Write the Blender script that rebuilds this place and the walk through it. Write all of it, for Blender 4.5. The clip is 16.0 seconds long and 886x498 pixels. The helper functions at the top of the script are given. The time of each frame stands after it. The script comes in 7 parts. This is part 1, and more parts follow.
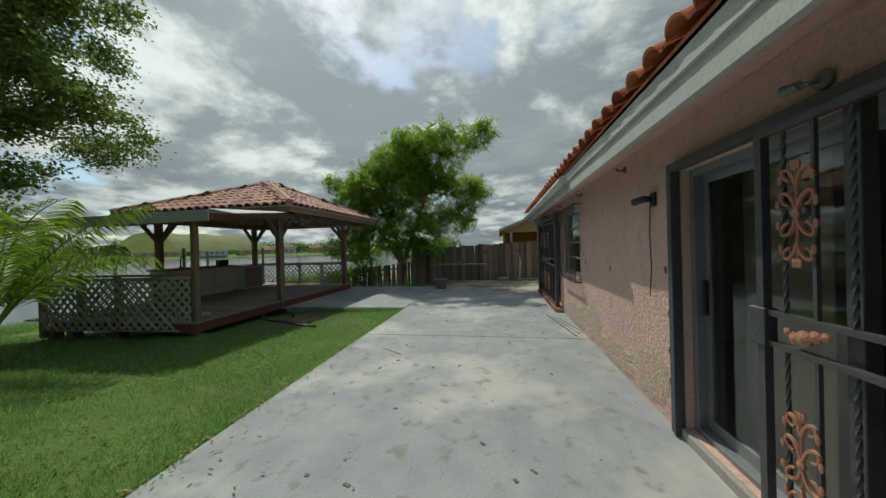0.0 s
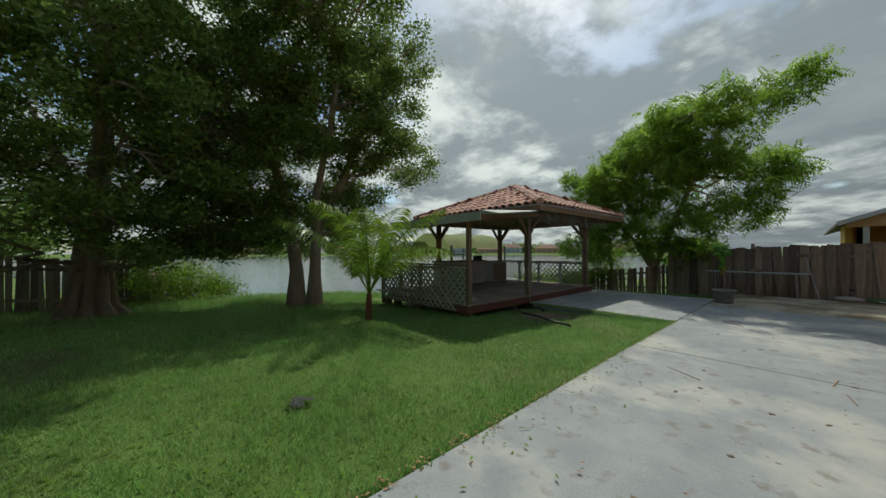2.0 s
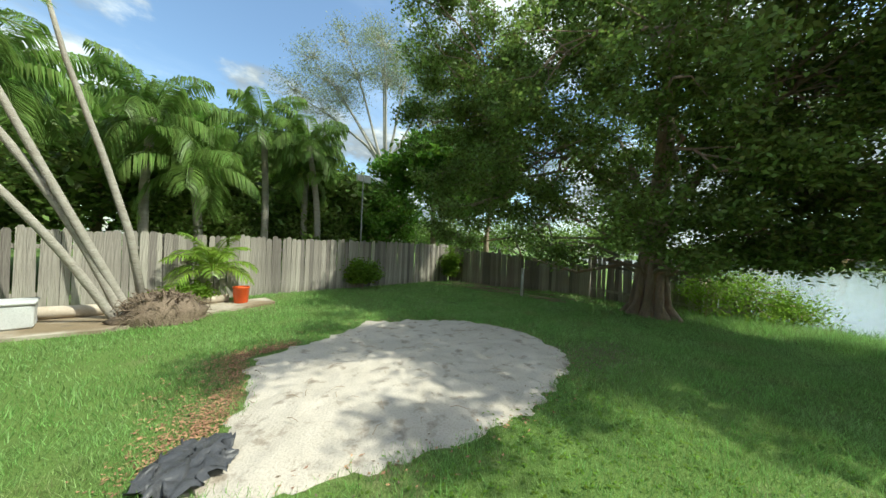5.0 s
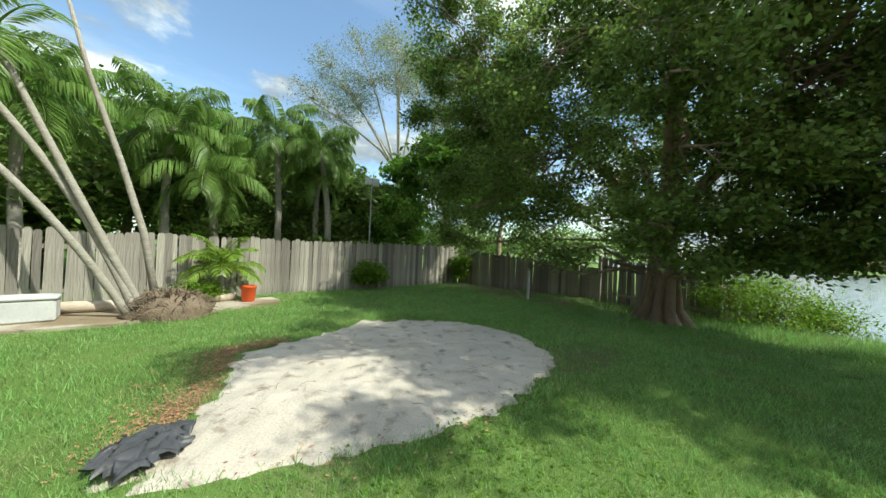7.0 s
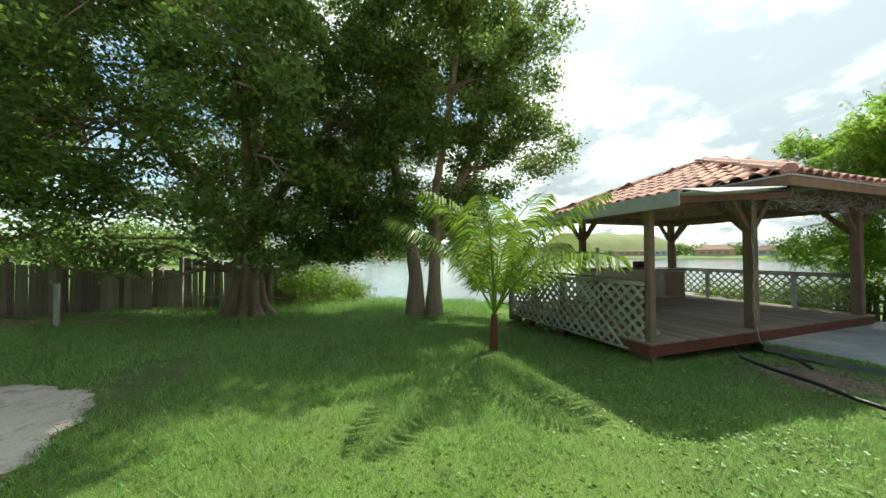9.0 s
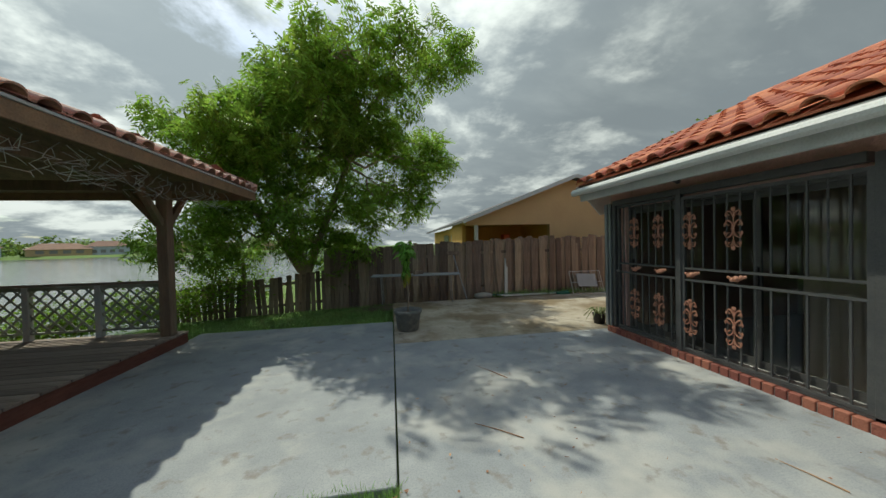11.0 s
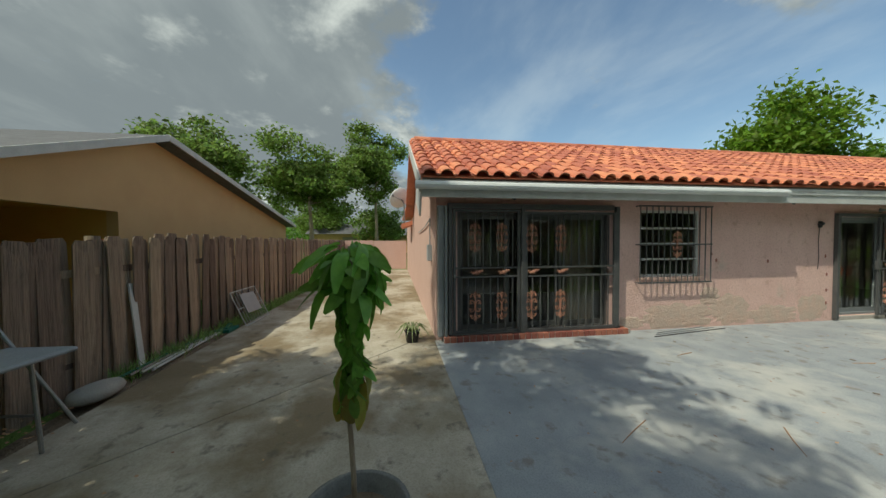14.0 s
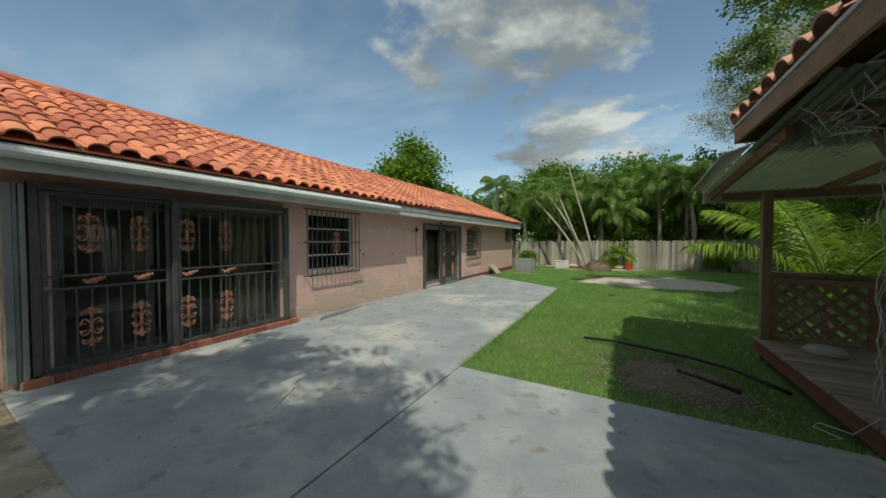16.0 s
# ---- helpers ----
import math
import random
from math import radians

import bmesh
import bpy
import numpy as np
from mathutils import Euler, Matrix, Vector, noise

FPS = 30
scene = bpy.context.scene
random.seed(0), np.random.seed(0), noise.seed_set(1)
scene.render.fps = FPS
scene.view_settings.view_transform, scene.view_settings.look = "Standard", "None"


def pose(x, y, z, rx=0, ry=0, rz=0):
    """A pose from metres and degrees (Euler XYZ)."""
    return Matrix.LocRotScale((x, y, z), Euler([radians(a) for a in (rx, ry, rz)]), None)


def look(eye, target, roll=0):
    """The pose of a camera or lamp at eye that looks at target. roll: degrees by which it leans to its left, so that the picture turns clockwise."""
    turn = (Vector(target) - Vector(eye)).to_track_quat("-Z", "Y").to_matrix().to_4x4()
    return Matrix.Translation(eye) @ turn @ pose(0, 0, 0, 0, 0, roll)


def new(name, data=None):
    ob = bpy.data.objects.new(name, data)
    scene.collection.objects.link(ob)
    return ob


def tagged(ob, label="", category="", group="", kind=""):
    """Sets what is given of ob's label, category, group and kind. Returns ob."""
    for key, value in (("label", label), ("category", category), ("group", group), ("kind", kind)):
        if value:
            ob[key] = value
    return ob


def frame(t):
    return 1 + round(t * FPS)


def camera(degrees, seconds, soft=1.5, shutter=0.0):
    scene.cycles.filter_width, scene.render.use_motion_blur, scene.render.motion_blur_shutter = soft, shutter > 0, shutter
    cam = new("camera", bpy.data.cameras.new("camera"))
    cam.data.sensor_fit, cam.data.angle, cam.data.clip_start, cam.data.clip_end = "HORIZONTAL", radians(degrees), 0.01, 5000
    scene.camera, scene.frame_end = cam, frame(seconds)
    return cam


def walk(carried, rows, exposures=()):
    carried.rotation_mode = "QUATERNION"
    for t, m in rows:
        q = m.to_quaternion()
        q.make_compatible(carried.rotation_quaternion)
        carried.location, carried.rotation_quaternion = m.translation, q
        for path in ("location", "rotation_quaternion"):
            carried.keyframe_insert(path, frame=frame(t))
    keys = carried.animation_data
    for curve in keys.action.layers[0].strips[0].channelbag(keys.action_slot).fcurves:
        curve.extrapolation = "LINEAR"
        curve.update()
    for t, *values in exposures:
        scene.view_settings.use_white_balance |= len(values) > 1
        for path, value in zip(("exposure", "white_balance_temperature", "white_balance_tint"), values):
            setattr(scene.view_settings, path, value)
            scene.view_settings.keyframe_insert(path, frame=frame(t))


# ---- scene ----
cam = camera(109.3, 16.0)
PATH = [
    (0, (-1.338, -2.650, 1.486), (-1.689, -0.681, 1.475), -1.60),
    (0.5, (-1.422, -2.741, 1.443), (-2.089, -0.855, 1.450), -1.40),
    (1, (-1.525, -2.776, 1.448), (-2.491, -1.025, 1.460), -1.10),
    (1.5, (-1.689, -2.784, 1.431), (-2.918, -1.207, 1.450), -0.80),
    (2, (-1.967, -2.777, 1.415), (-3.478, -1.467, 1.434), -0.30),
    (2.5, (-2.290, -2.783, 1.370), (-4.096, -1.923, 1.398), 0.10),
    (3, (-2.600, -2.808, 1.345), (-4.582, -2.546, 1.381), 1.00),
    (3.5, (-2.892, -2.820, 1.386), (-4.859, -3.179, 1.404), 1.40),
    (4, (-3.151, -2.786, 1.432), (-4.979, -3.597, 1.435), 1.70),
    (4.5, (-3.403, -2.738, 1.460), (-5.053, -3.868, 1.452), 2.00),
    (4.7, (-3.446, -2.728, 1.472), (-5.030, -3.949, 1.462), 2.20),
    (5, (-3.502, -2.706, 1.479), (-4.980, -4.054, 1.467), 2.47),
    (5.3, (-3.574, -2.666, 1.478), (-4.946, -4.120, 1.464), 2.67),
    (5.6, (-3.652, -2.611, 1.472), (-4.933, -4.147, 1.457), 2.80),
    (5.9, (-3.729, -2.547, 1.463), (-4.945, -4.134, 1.449), 2.87),
    (6.2, (-3.795, -2.478, 1.455), (-4.986, -4.084, 1.443), 2.88),
    (6.5, (-3.841, -2.410, 1.450), (-5.060, -3.995, 1.442), 2.82),
    (6.8, (-3.858, -2.347, 1.452), (-5.164, -3.861, 1.450), 2.70),
    (7, (-3.858, -2.308, 1.456), (-5.241, -3.753, 1.459), 2.60),
    (7.5, (-3.825, -2.229, 1.444), (-5.448, -3.398, 1.464), 2.30),
    (8, (-3.739, -2.108, 1.483), (-5.622, -2.782, 1.515), 1.60),
    (8.5, (-3.696, -1.993, 1.481), (-5.695, -2.006, 1.525), 0.70),
    (9, (-3.666, -1.912, 1.481), (-5.560, -1.270, 1.519), -0.30),
    (9.5, (-3.601, -1.310, 1.477), (-5.188, -0.093, 1.494), -1.20),
    (9.6, (-3.581, -1.096, 1.472), (-5.101, 0.203, 1.484), -1.33),
    (9.7, (-3.561, -0.864, 1.466), (-4.981, 0.544, 1.474), -1.44),
    (9.8, (-3.540, -0.614, 1.461), (-4.850, 0.898, 1.464), -1.53),
    (9.9, (-3.520, -0.346, 1.455), (-4.711, 1.261, 1.454), -1.62),
    (10, (-3.500, -0.060, 1.450), (-4.568, 1.631, 1.444), -1.70),
    (10.1, (-3.518, 0.235, 1.456), (-4.464, 1.997, 1.444), -1.78),
    (10.2, (-3.537, 0.530, 1.462), (-4.356, 2.354, 1.445), -1.80),
    (10.3, (-3.555, 0.825, 1.468), (-4.240, 2.704, 1.449), -1.75),
    (10.4, (-3.574, 1.120, 1.474), (-4.120, 3.044, 1.453), -1.69),
    (10.5, (-3.592, 1.415, 1.480), (-3.996, 3.374, 1.457), -1.64),
    (10.6, (-3.611, 1.710, 1.486), (-3.870, 3.693, 1.461), -1.58),
    (10.7, (-3.629, 2.005, 1.492), (-3.743, 4.002, 1.465), -1.52),
    (10.8, (-3.648, 2.300, 1.498), (-3.614, 4.300, 1.470), -1.46),
    (10.9, (-3.666, 2.595, 1.504), (-3.486, 4.587, 1.474), -1.40),
    (11, (-3.685, 2.890, 1.510), (-3.359, 4.863, 1.478), -1.34),
    (11.1, (-3.703, 3.185, 1.516), (-3.233, 5.129, 1.483), -1.28),
    (11.2, (-3.722, 3.480, 1.522), (-3.110, 5.384, 1.487), -1.22),
    (11.3, (-3.740, 3.775, 1.528), (-2.991, 5.629, 1.491), -1.15),
    (11.4, (-3.758, 4.070, 1.534), (-2.876, 5.864, 1.496), -1.09),
    (11.5, (-3.777, 4.365, 1.540), (-2.766, 6.090, 1.500), -1.02),
    (11.6, (-3.795, 4.660, 1.546), (-2.661, 6.307, 1.504), -0.96),
    (11.7, (-3.814, 4.955, 1.552), (-2.563, 6.515, 1.509), -0.89),
    (11.8, (-3.832, 5.250, 1.558), (-2.472, 6.715, 1.513), -0.83),
    (11.9, (-3.851, 5.545, 1.564), (-2.388, 6.908, 1.518), -0.76),
    (12, (-3.869, 5.840, 1.570), (-2.313, 7.095, 1.522), -0.70),
    (12.1, (-3.888, 6.135, 1.576), (-2.245, 7.275, 1.526), -0.63),
    (12.2, (-3.906, 6.430, 1.582), (-2.187, 7.451, 1.531), -0.57),
    (12.3, (-3.925, 6.725, 1.588), (-2.138, 7.621, 1.535), -0.50),
    (12.4, (-3.943, 7.020, 1.594), (-2.112, 7.822, 1.539), -0.39),
    (12.5, (-3.962, 7.315, 1.600), (-2.098, 8.039, 1.544), -0.30),
    (12.6, (-3.980, 7.610, 1.604), (-2.081, 8.234, 1.548), -0.30),
    (12.7, (-4.055, 7.870, 1.608), (-2.124, 8.387, 1.552), -0.32),
    (12.8, (-4.130, 8.060, 1.612), (-2.173, 8.470, 1.557), -0.36),
    (12.9, (-4.205, 8.180, 1.616), (-2.230, 8.489, 1.561), -0.39),
    (13, (-4.280, 8.230, 1.620), (-2.293, 8.452, 1.566), -0.40),
    (13.5, (-4.553, 8.256, 1.587), (-2.554, 8.216, 1.535), -0.30),
    (14, (-4.832, 8.292, 1.565), (-2.855, 7.995, 1.513), -0.20),
    (14.5, (-5.055, 8.373, 1.573), (-3.166, 7.718, 1.511), -0.10),
    (15, (-5.175, 8.356, 1.570), (-3.491, 7.278, 1.510), 0.00),
    (15.5, (-5.241, 8.287, 1.537), (-3.847, 6.854, 1.482), 0.00),
    (16, (-5.350, 8.210, 1.524), (-4.367, 6.469, 1.472), 0.00),
]
EXPOSURES = [(t, stops, kelvin, -3) for t, stops, kelvin in (
    (0, -0.27, 6700), (1.0, -0.36, 6700), (2.0, -0.33, 6700), (2.5, -0.15, 6650), (3.2, 0.28, 6600), (4.2, 0.9, 6450), (5.8, 0.93, 6450), (7.5, 1.0, 6500), (8.2, 1.08, 6700),
    (8.9, 1.1, 6900), (9.5, 0.85, 6900), (10.0, 0.33, 6850), (11.0, 0.08, 6800), (12.5, 0.2, 6700), (13.5, 0.15, 6900), (15, 0.05, 6850), (15.6, 0.05, 6950), (16, -0.02, 6900))]
walk(cam, [(t, look(eye, target, roll)) for t, eye, target, roll in PATH], EXPOSURES)

# ---------------------------------------------------------------- sky and sun
SUN_BEARING, SUN_HEIGHT = radians(-28), radians(53)
world = bpy.data.worlds.new("sky")
scene.world = world
world.use_nodes = True


def build_sky():
    nt = world.node_tree
    N, L = nt.nodes, nt.links
    N.clear()
    out = N.new("ShaderNodeOutputWorld")
    bg = N.new("ShaderNodeBackground")
    sky = N.new("ShaderNodeTexSky")
    sky.sky_type = 'NISHITA'
    sky.sun_disc = False
    sky.sun_elevation, sky.sun_rotation = SUN_HEIGHT, SUN_BEARING
    sky.air_density, sky.dust_density, sky.ozone_density = 1.0, 1.2, 1.6
    co = N.new("ShaderNodeTexCoord")
    sep = N.new("ShaderNodeSeparateXYZ")
    L.new(co.outputs["Generated"], sep.inputs[0])
    # direction projected on a flat cloud layer
    up = N.new("ShaderNodeMath"); up.operation = 'MAXIMUM'; up.inputs[1].default_value = 0.0
    L.new(sep.outputs["Z"], up.inputs[0])
    low = N.new("ShaderNodeMath"); low.operation = 'ADD'; low.inputs[1].default_value = 0.22
    L.new(up.outputs[0], low.inputs[0])
    flat = N.new("ShaderNodeCombineXYZ")
    for i, axis in enumerate("XY"):
        dv = N.new("ShaderNodeMath"); dv.operation = 'DIVIDE'
        L.new(sep.outputs[axis], dv.inputs[0]); L.new(low.outputs[0], dv.inputs[1])
        L.new(dv.outputs[0], flat.inputs[i])

    def fbm(scale, detail, offset, rough=0.6):
        mp = N.new("ShaderNodeMapping"); mp.inputs["Location"].default_value = offset
        L.new(flat.outputs[0], mp.inputs["Vector"])
        t = N.new("ShaderNodeTexNoise")
        t.inputs["Scale"].default_value, t.inputs["Detail"].default_value = scale, detail
        t.inputs["Roughness"].default_value = rough
        t.inputs["Distortion"].default_value = 0.15
        L.new(mp.outputs[0], t.inputs["Vector"])
        return t.outputs["Fac"]

    shape = fbm(0.95, 10, (3.1, 1.7, 0.4))
    # the same field a little nearer the sun: its difference models the lit sides of the clouds
    toward = 0.16
    ahead = fbm(0.95, 6, (3.1 + toward * math.sin(SUN_BEARING), 1.7 + toward * math.cos(SUN_BEARING), 0.4))
    # more cloud towards the lake side than over the south
    side = N.new("ShaderNodeMath"); side.operation = 'MULTIPLY_ADD'
    L.new(sep.outputs["Y"], side.inputs[0]); side.inputs[1].default_value = 0.10
    L.new(shape, side.inputs[2])
    east = N.new("ShaderNodeVectorMath"); east.operation = 'DOT_PRODUCT'
    L.new(co.outputs["Generated"], east.inputs[0]); east.inputs[1].default_value = (0.78, 0.52, 0.0)
    bank = N.new("ShaderNodeMapRange"); bank.interpolation_type = 'SMOOTHSTEP'
    for key, v in (("From Min", 0.42), ("From Max", 0.85), ("To Min", 0.0), ("To Max", 0.13)):
        bank.inputs[key].default_value = v
    L.new(east.outputs["Value"], bank.inputs["Value"])
    closed = N.new("ShaderNodeMath"); closed.operation = 'ADD'
    L.new(side.outputs[0], closed.inputs[0]); L.new(bank.outputs[0], closed.inputs[1])
    cover = N.new("ShaderNodeMapRange"); cover.interpolation_type = 'SMOOTHSTEP'
    cover.inputs["From Min"].default_value, cover.inputs["From Max"].default_value = 0.445, 0.535
    L.new(closed.outputs[0], cover.inputs["Value"])
    shade = N.new("ShaderNodeMapRange"); shade.interpolation_type = 'SMOOTHSTEP'
    shade.inputs["From Min"].default_value, shade.inputs["From Max"].default_value = 0.42, 0.64
    lean = N.new("ShaderNodeMath"); lean.operation = 'SUBTRACT'
    L.new(shape, lean.inputs[0]); L.new(ahead, lean.inputs[1])
    sided = N.new("ShaderNodeMath"); sided.operation = 'MULTIPLY_ADD'; sided.inputs[1].default_value = 0.9
    L.new(lean.outputs[0], sided.inputs[0]); L.new(fbm(1.25, 7, (7.4, 2.2, 5.0)), sided.inputs[2])
    grey = N.new("ShaderNodeMath"); grey.operation = 'SUBTRACT'
    L.new(sided.outputs[0], grey.inputs[0]); L.new(bank.outputs[0], grey.inputs[1])
    L.new(grey.outputs[0], shade.inputs["Value"])
    ramp = N.new("ShaderNodeMix"); ramp.data_type = 'RGBA'
    ramp.inputs["A"].default_value = (1.88, 2.12, 2.48, 1)      # grey undersides
    ramp.inputs["B"].default_value = (5.4, 5.6, 5.85, 1)      # sunlit white
    L.new(shade.outputs[0], ramp.inputs["Factor"])
    # clouds scatter more light near the sun
    dot = N.new("ShaderNodeVectorMath"); dot.operation = 'DOT_PRODUCT'
    L.new(co.outputs["Generated"], dot.inputs[0])
    dot.inputs[1].default_value = (math.sin(SUN_BEARING) * math.cos(SUN_HEIGHT), math.cos(SUN_BEARING) * math.cos(SUN_HEIGHT), math.sin(SUN_HEIGHT))
    halo = N.new("ShaderNodeMapRange"); halo.interpolation_type = 'SMOOTHSTEP'
    for key, v in (("From Min", 0.45), ("From Max", 1.0), ("To Min", 0.85), ("To Max", 1.5)):
        halo.inputs[key].default_value = v
    L.new(dot.outputs["Value"], halo.inputs["Value"])
    lit = N.new("ShaderNodeVectorMath"); lit.operation = 'SCALE'
    L.new(ramp.outputs["Result"], lit.inputs[0]); L.new(halo.outputs[0], lit.inputs["Scale"])
    mix = N.new("ShaderNodeMix"); mix.data_type = 'RGBA'
    L.new(cover.outputs[0], mix.inputs["Factor"])
    L.new(sky.outputs[0], mix.inputs["A"]); L.new(lit.outputs[0], mix.inputs["B"])
    # thin high streaks
    mp = N.new("ShaderNodeMapping")
    mp.inputs["Rotation"].default_value = (0, 0, 0.5)
    mp.inputs["Scale"].default_value = (0.75, 1.35, 1)
    L.new(flat.outputs[0], mp.inputs["Vector"])
    ci = N.new("ShaderNodeTexNoise")
    ci.inputs["Scale"].default_value, ci.inputs["Detail"].default_value, ci.inputs["Roughness"].default_value, ci.inputs["Distortion"].default_value = 1.1, 9, 0.58, 0.2
    L.new(mp.outputs[0], ci.inputs["Vector"])
    thin = N.new("ShaderNodeMapRange"); thin.interpolation_type = 'SMOOTHSTEP'
    for key, v in (("From Min", 0.44), ("From Max", 0.74), ("To Min", 0.0), ("To Max", 0.2)):
        thin.inputs[key].default_value = v
    L.new(ci.outputs["Fac"], thin.inputs["Value"])
    veil = N.new("ShaderNodeMix"); veil.data_type = 'RGBA'
    L.new(thin.outputs[0], veil.inputs["Factor"]); L.new(mix.outputs["Result"], veil.inputs["A"])
    veil.inputs["B"].default_value = (6.4, 6.7, 7.0, 1)
    L.new(veil.outputs["Result"], bg.inputs["Color"])
    bg.inputs["Strength"].default_value = 0.14
    L.new(bg.outputs[0], out.inputs[0])


build_sky()
sun = new("sun", bpy.data.lights.new("sun", 'SUN'))
sun.data.energy, sun.data.angle, sun.data.color = 3.1, radians(0.6), (1.0, 0.95, 0.87)
_to = Vector((math.sin(SUN_BEARING) * math.cos(SUN_HEIGHT), math.cos(SUN_BEARING) * math.cos(SUN_HEIGHT), math.sin(SUN_HEIGHT)))
sun.matrix_world = look(_to * 60, (0, 0, 0))


# ---------------------------------------------------------------- materials
def mat(name, c1, c2=None, scale=6.0, rough=0.8, bump=0.3, metal=0.0, fine=90.0, vary=0.0, stain=None, stain_scale=0.7,
        stain_at=(0.52, 0.68), stretch=(1, 1, 1), island=0.0, translucent=0.0, spec=0.4, bump_size=0.01, blot=None):
    m = bpy.data.materials.new(name)
    m.use_nodes = True
    nt = m.node_tree
    N, L = nt.nodes, nt.links
    b = N["Principled BSDF"]
    co = N.new("ShaderNodeTexCoord")
    mp = N.new("ShaderNodeMapping"); mp.inputs["Scale"].default_value = stretch
    L.new(co.outputs["Object"], mp.inputs["Vector"])

    def tex(sc, det, src=mp):
        t = N.new("ShaderNodeTexNoise")
        t.inputs["Scale"].default_value, t.inputs["Detail"].default_value, t.inputs["Roughness"].default_value = sc, det, 0.6
        L.new(src.outputs[0], t.inputs["Vector"])
        return t.outputs["Fac"]

    def blend(a, bb, f):
        x = N.new("ShaderNodeMix"); x.data_type = 'RGBA'
        for key, v in (("A", a), ("B", bb)):
            if isinstance(v, tuple):
                x.inputs[key].default_value = (*v, 1)
            else:
                L.new(v, x.inputs[key])
        L.new(f, x.inputs["Factor"])
        return x.outputs["Result"]

    def span(f, lo, hi, a=0.0, z=1.0):
        r = N.new("ShaderNodeMapRange")
        for k, v in (("From Min", lo), ("From Max", hi), ("To Min", a), ("To Max", z)):
            r.inputs[k].default_value = v
        L.new(f, r.inputs["Value"])
        return r.outputs[0]

    c2 = c2 or tuple(v * 0.75 for v in c1)
    col = blend(c1, c2, span(tex(scale, 6), 0.32, 0.68))
    grain = tex(fine, 3)
    col = blend(col, tuple(v * 0.6 for v in c2), span(grain, 0.45, 0.8, 0, 0.5))
    if stain:
        st = N.new("ShaderNodeMapping"); L.new(co.outputs["Object"], st.inputs["Vector"])
        col = blend(col, stain, span(tex(stain_scale, 5, st), stain_at[0], stain_at[1], 0, 0.85))
    if blot:  # small scattered dirt spots
        bt = N.new("ShaderNodeMapping"); L.new(co.outputs["Object"], bt.inputs["Vector"])
        col = blend(col, blot, span(tex(5.5, 8, bt), 0.57, 0.68, 0, 0.7))
    if vary or island:
        hs = N.new("ShaderNodeHueSaturation")
        if vary:
            oi = N.new("ShaderNodeObjectInfo"); r = oi.outputs["Random"]; amount = vary
        else:
            gi = N.new("ShaderNodeNewGeometry"); r = gi.outputs["Random Per Island"]; amount = island
        L.new(span(r, 0, 1, 1 - amount, 1 + amount), hs.inputs["Value"])
        L.new(span(r, 0, 1, 0.5 - amount * 0.03, 0.5 + amount * 0.03), hs.inputs["Hue"])
        L.new(col, hs.inputs["Color"])
        col = hs.outputs[0]
    L.new(col, b.inputs["Base Color"])
    L.new(span(grain, 0.3, 0.7, max(rough - 0.12, 0.03), min(rough + 0.1, 1)), b.inputs["Roughness"])
    b.inputs["Metallic"].default_value = metal
    b.inputs["Specular IOR Level"].default_value = spec
    if bump:
        bp = N.new("ShaderNodeBump")
        bp.inputs["Strength"].default_value, bp.inputs["Distance"].default_value = bump, bump_size
        ad = N.new("ShaderNodeMath"); ad.operation = 'ADD'
        L.new(tex(scale * 3, 5), ad.inputs[0]); L.new(grain, ad.inputs[1])
        L.new(ad.outputs[0], bp.inputs["Height"]); L.new(bp.outputs[0], b.inputs["Normal"])
    if translucent:
        tr = N.new("ShaderNodeBsdfTranslucent"); L.new(col, tr.inputs["Color"])
        ms = N.new("ShaderNodeMixShader"); ms.inputs[0].default_value = translucent
        L.new(b.outputs[0], ms.inputs[1]); L.new(tr.outputs[0], ms.inputs[2])
        L.new(ms.outputs[0], N["Material Output"].inputs["Surface"])
    return m


def glass(name, tint=(0.75, 0.8, 0.78), rough=0.02):
    m = bpy.data.materials.new(name)
    m.use_nodes = True
    nt = m.node_tree
    N, L = nt.nodes, nt.links
    b = N["Principled BSDF"]
    b.inputs["Base Color"].default_value = (*tint, 1)
    b.inputs["Roughness"].default_value, b.inputs["Transmission Weight"].default_value, b.inputs["IOR"].default_value = rough, 1.0, 1.45
    return m


M_GROUND = mat("lawn_soil", (0.135, 0.225, 0.045), (0.11, 0.175, 0.035), 1.2, 0.95, 0.8, fine=60, stain=(0.21, 0.18, 0.095), stain_scale=0.55, stain_at=(0.58, 0.72), bump_size=0.03)
M_GRASS = mat("grass_blade", (0.225, 0.415, 0.105), (0.32, 0.48, 0.17), 1.4, 0.55, 0, fine=5, island=0.4, translucent=0.45, stain=(0.38, 0.37, 0.17), stain_scale=1.0, stain_at=(0.56, 0.78))
M_SLAB = mat("painted_concrete", (0.37, 0.385, 0.395), (0.255, 0.275, 0.295), 1.9, 0.72, 0.4, fine=80, stain=(0.50, 0.485, 0.45), stain_scale=0.6, stain_at=(0.51, 0.62), bump_size=0.006, blot=(0.2, 0.17, 0.14))
M_CONC = mat("old_concrete", (0.535, 0.48, 0.395), (0.315, 0.265, 0.19), 1.7, 0.8, 0.5, fine=70, stain=(0.195, 0.14, 0.075), stain_scale=0.62, stain_at=(0.47, 0.57), bump_size=0.008, blot=(0.12, 0.1, 0.075))
M_STUCCO = mat("pink_stucco", (0.74, 0.51, 0.455), (0.68, 0.45, 0.40), 3.0, 0.9, 0.8, fine=32, stain=(0.52, 0.42, 0.36), stain_scale=1.3, stain_at=(0.63, 0.76), bump_size=0.017, blot=(0.52, 0.33, 0.27))
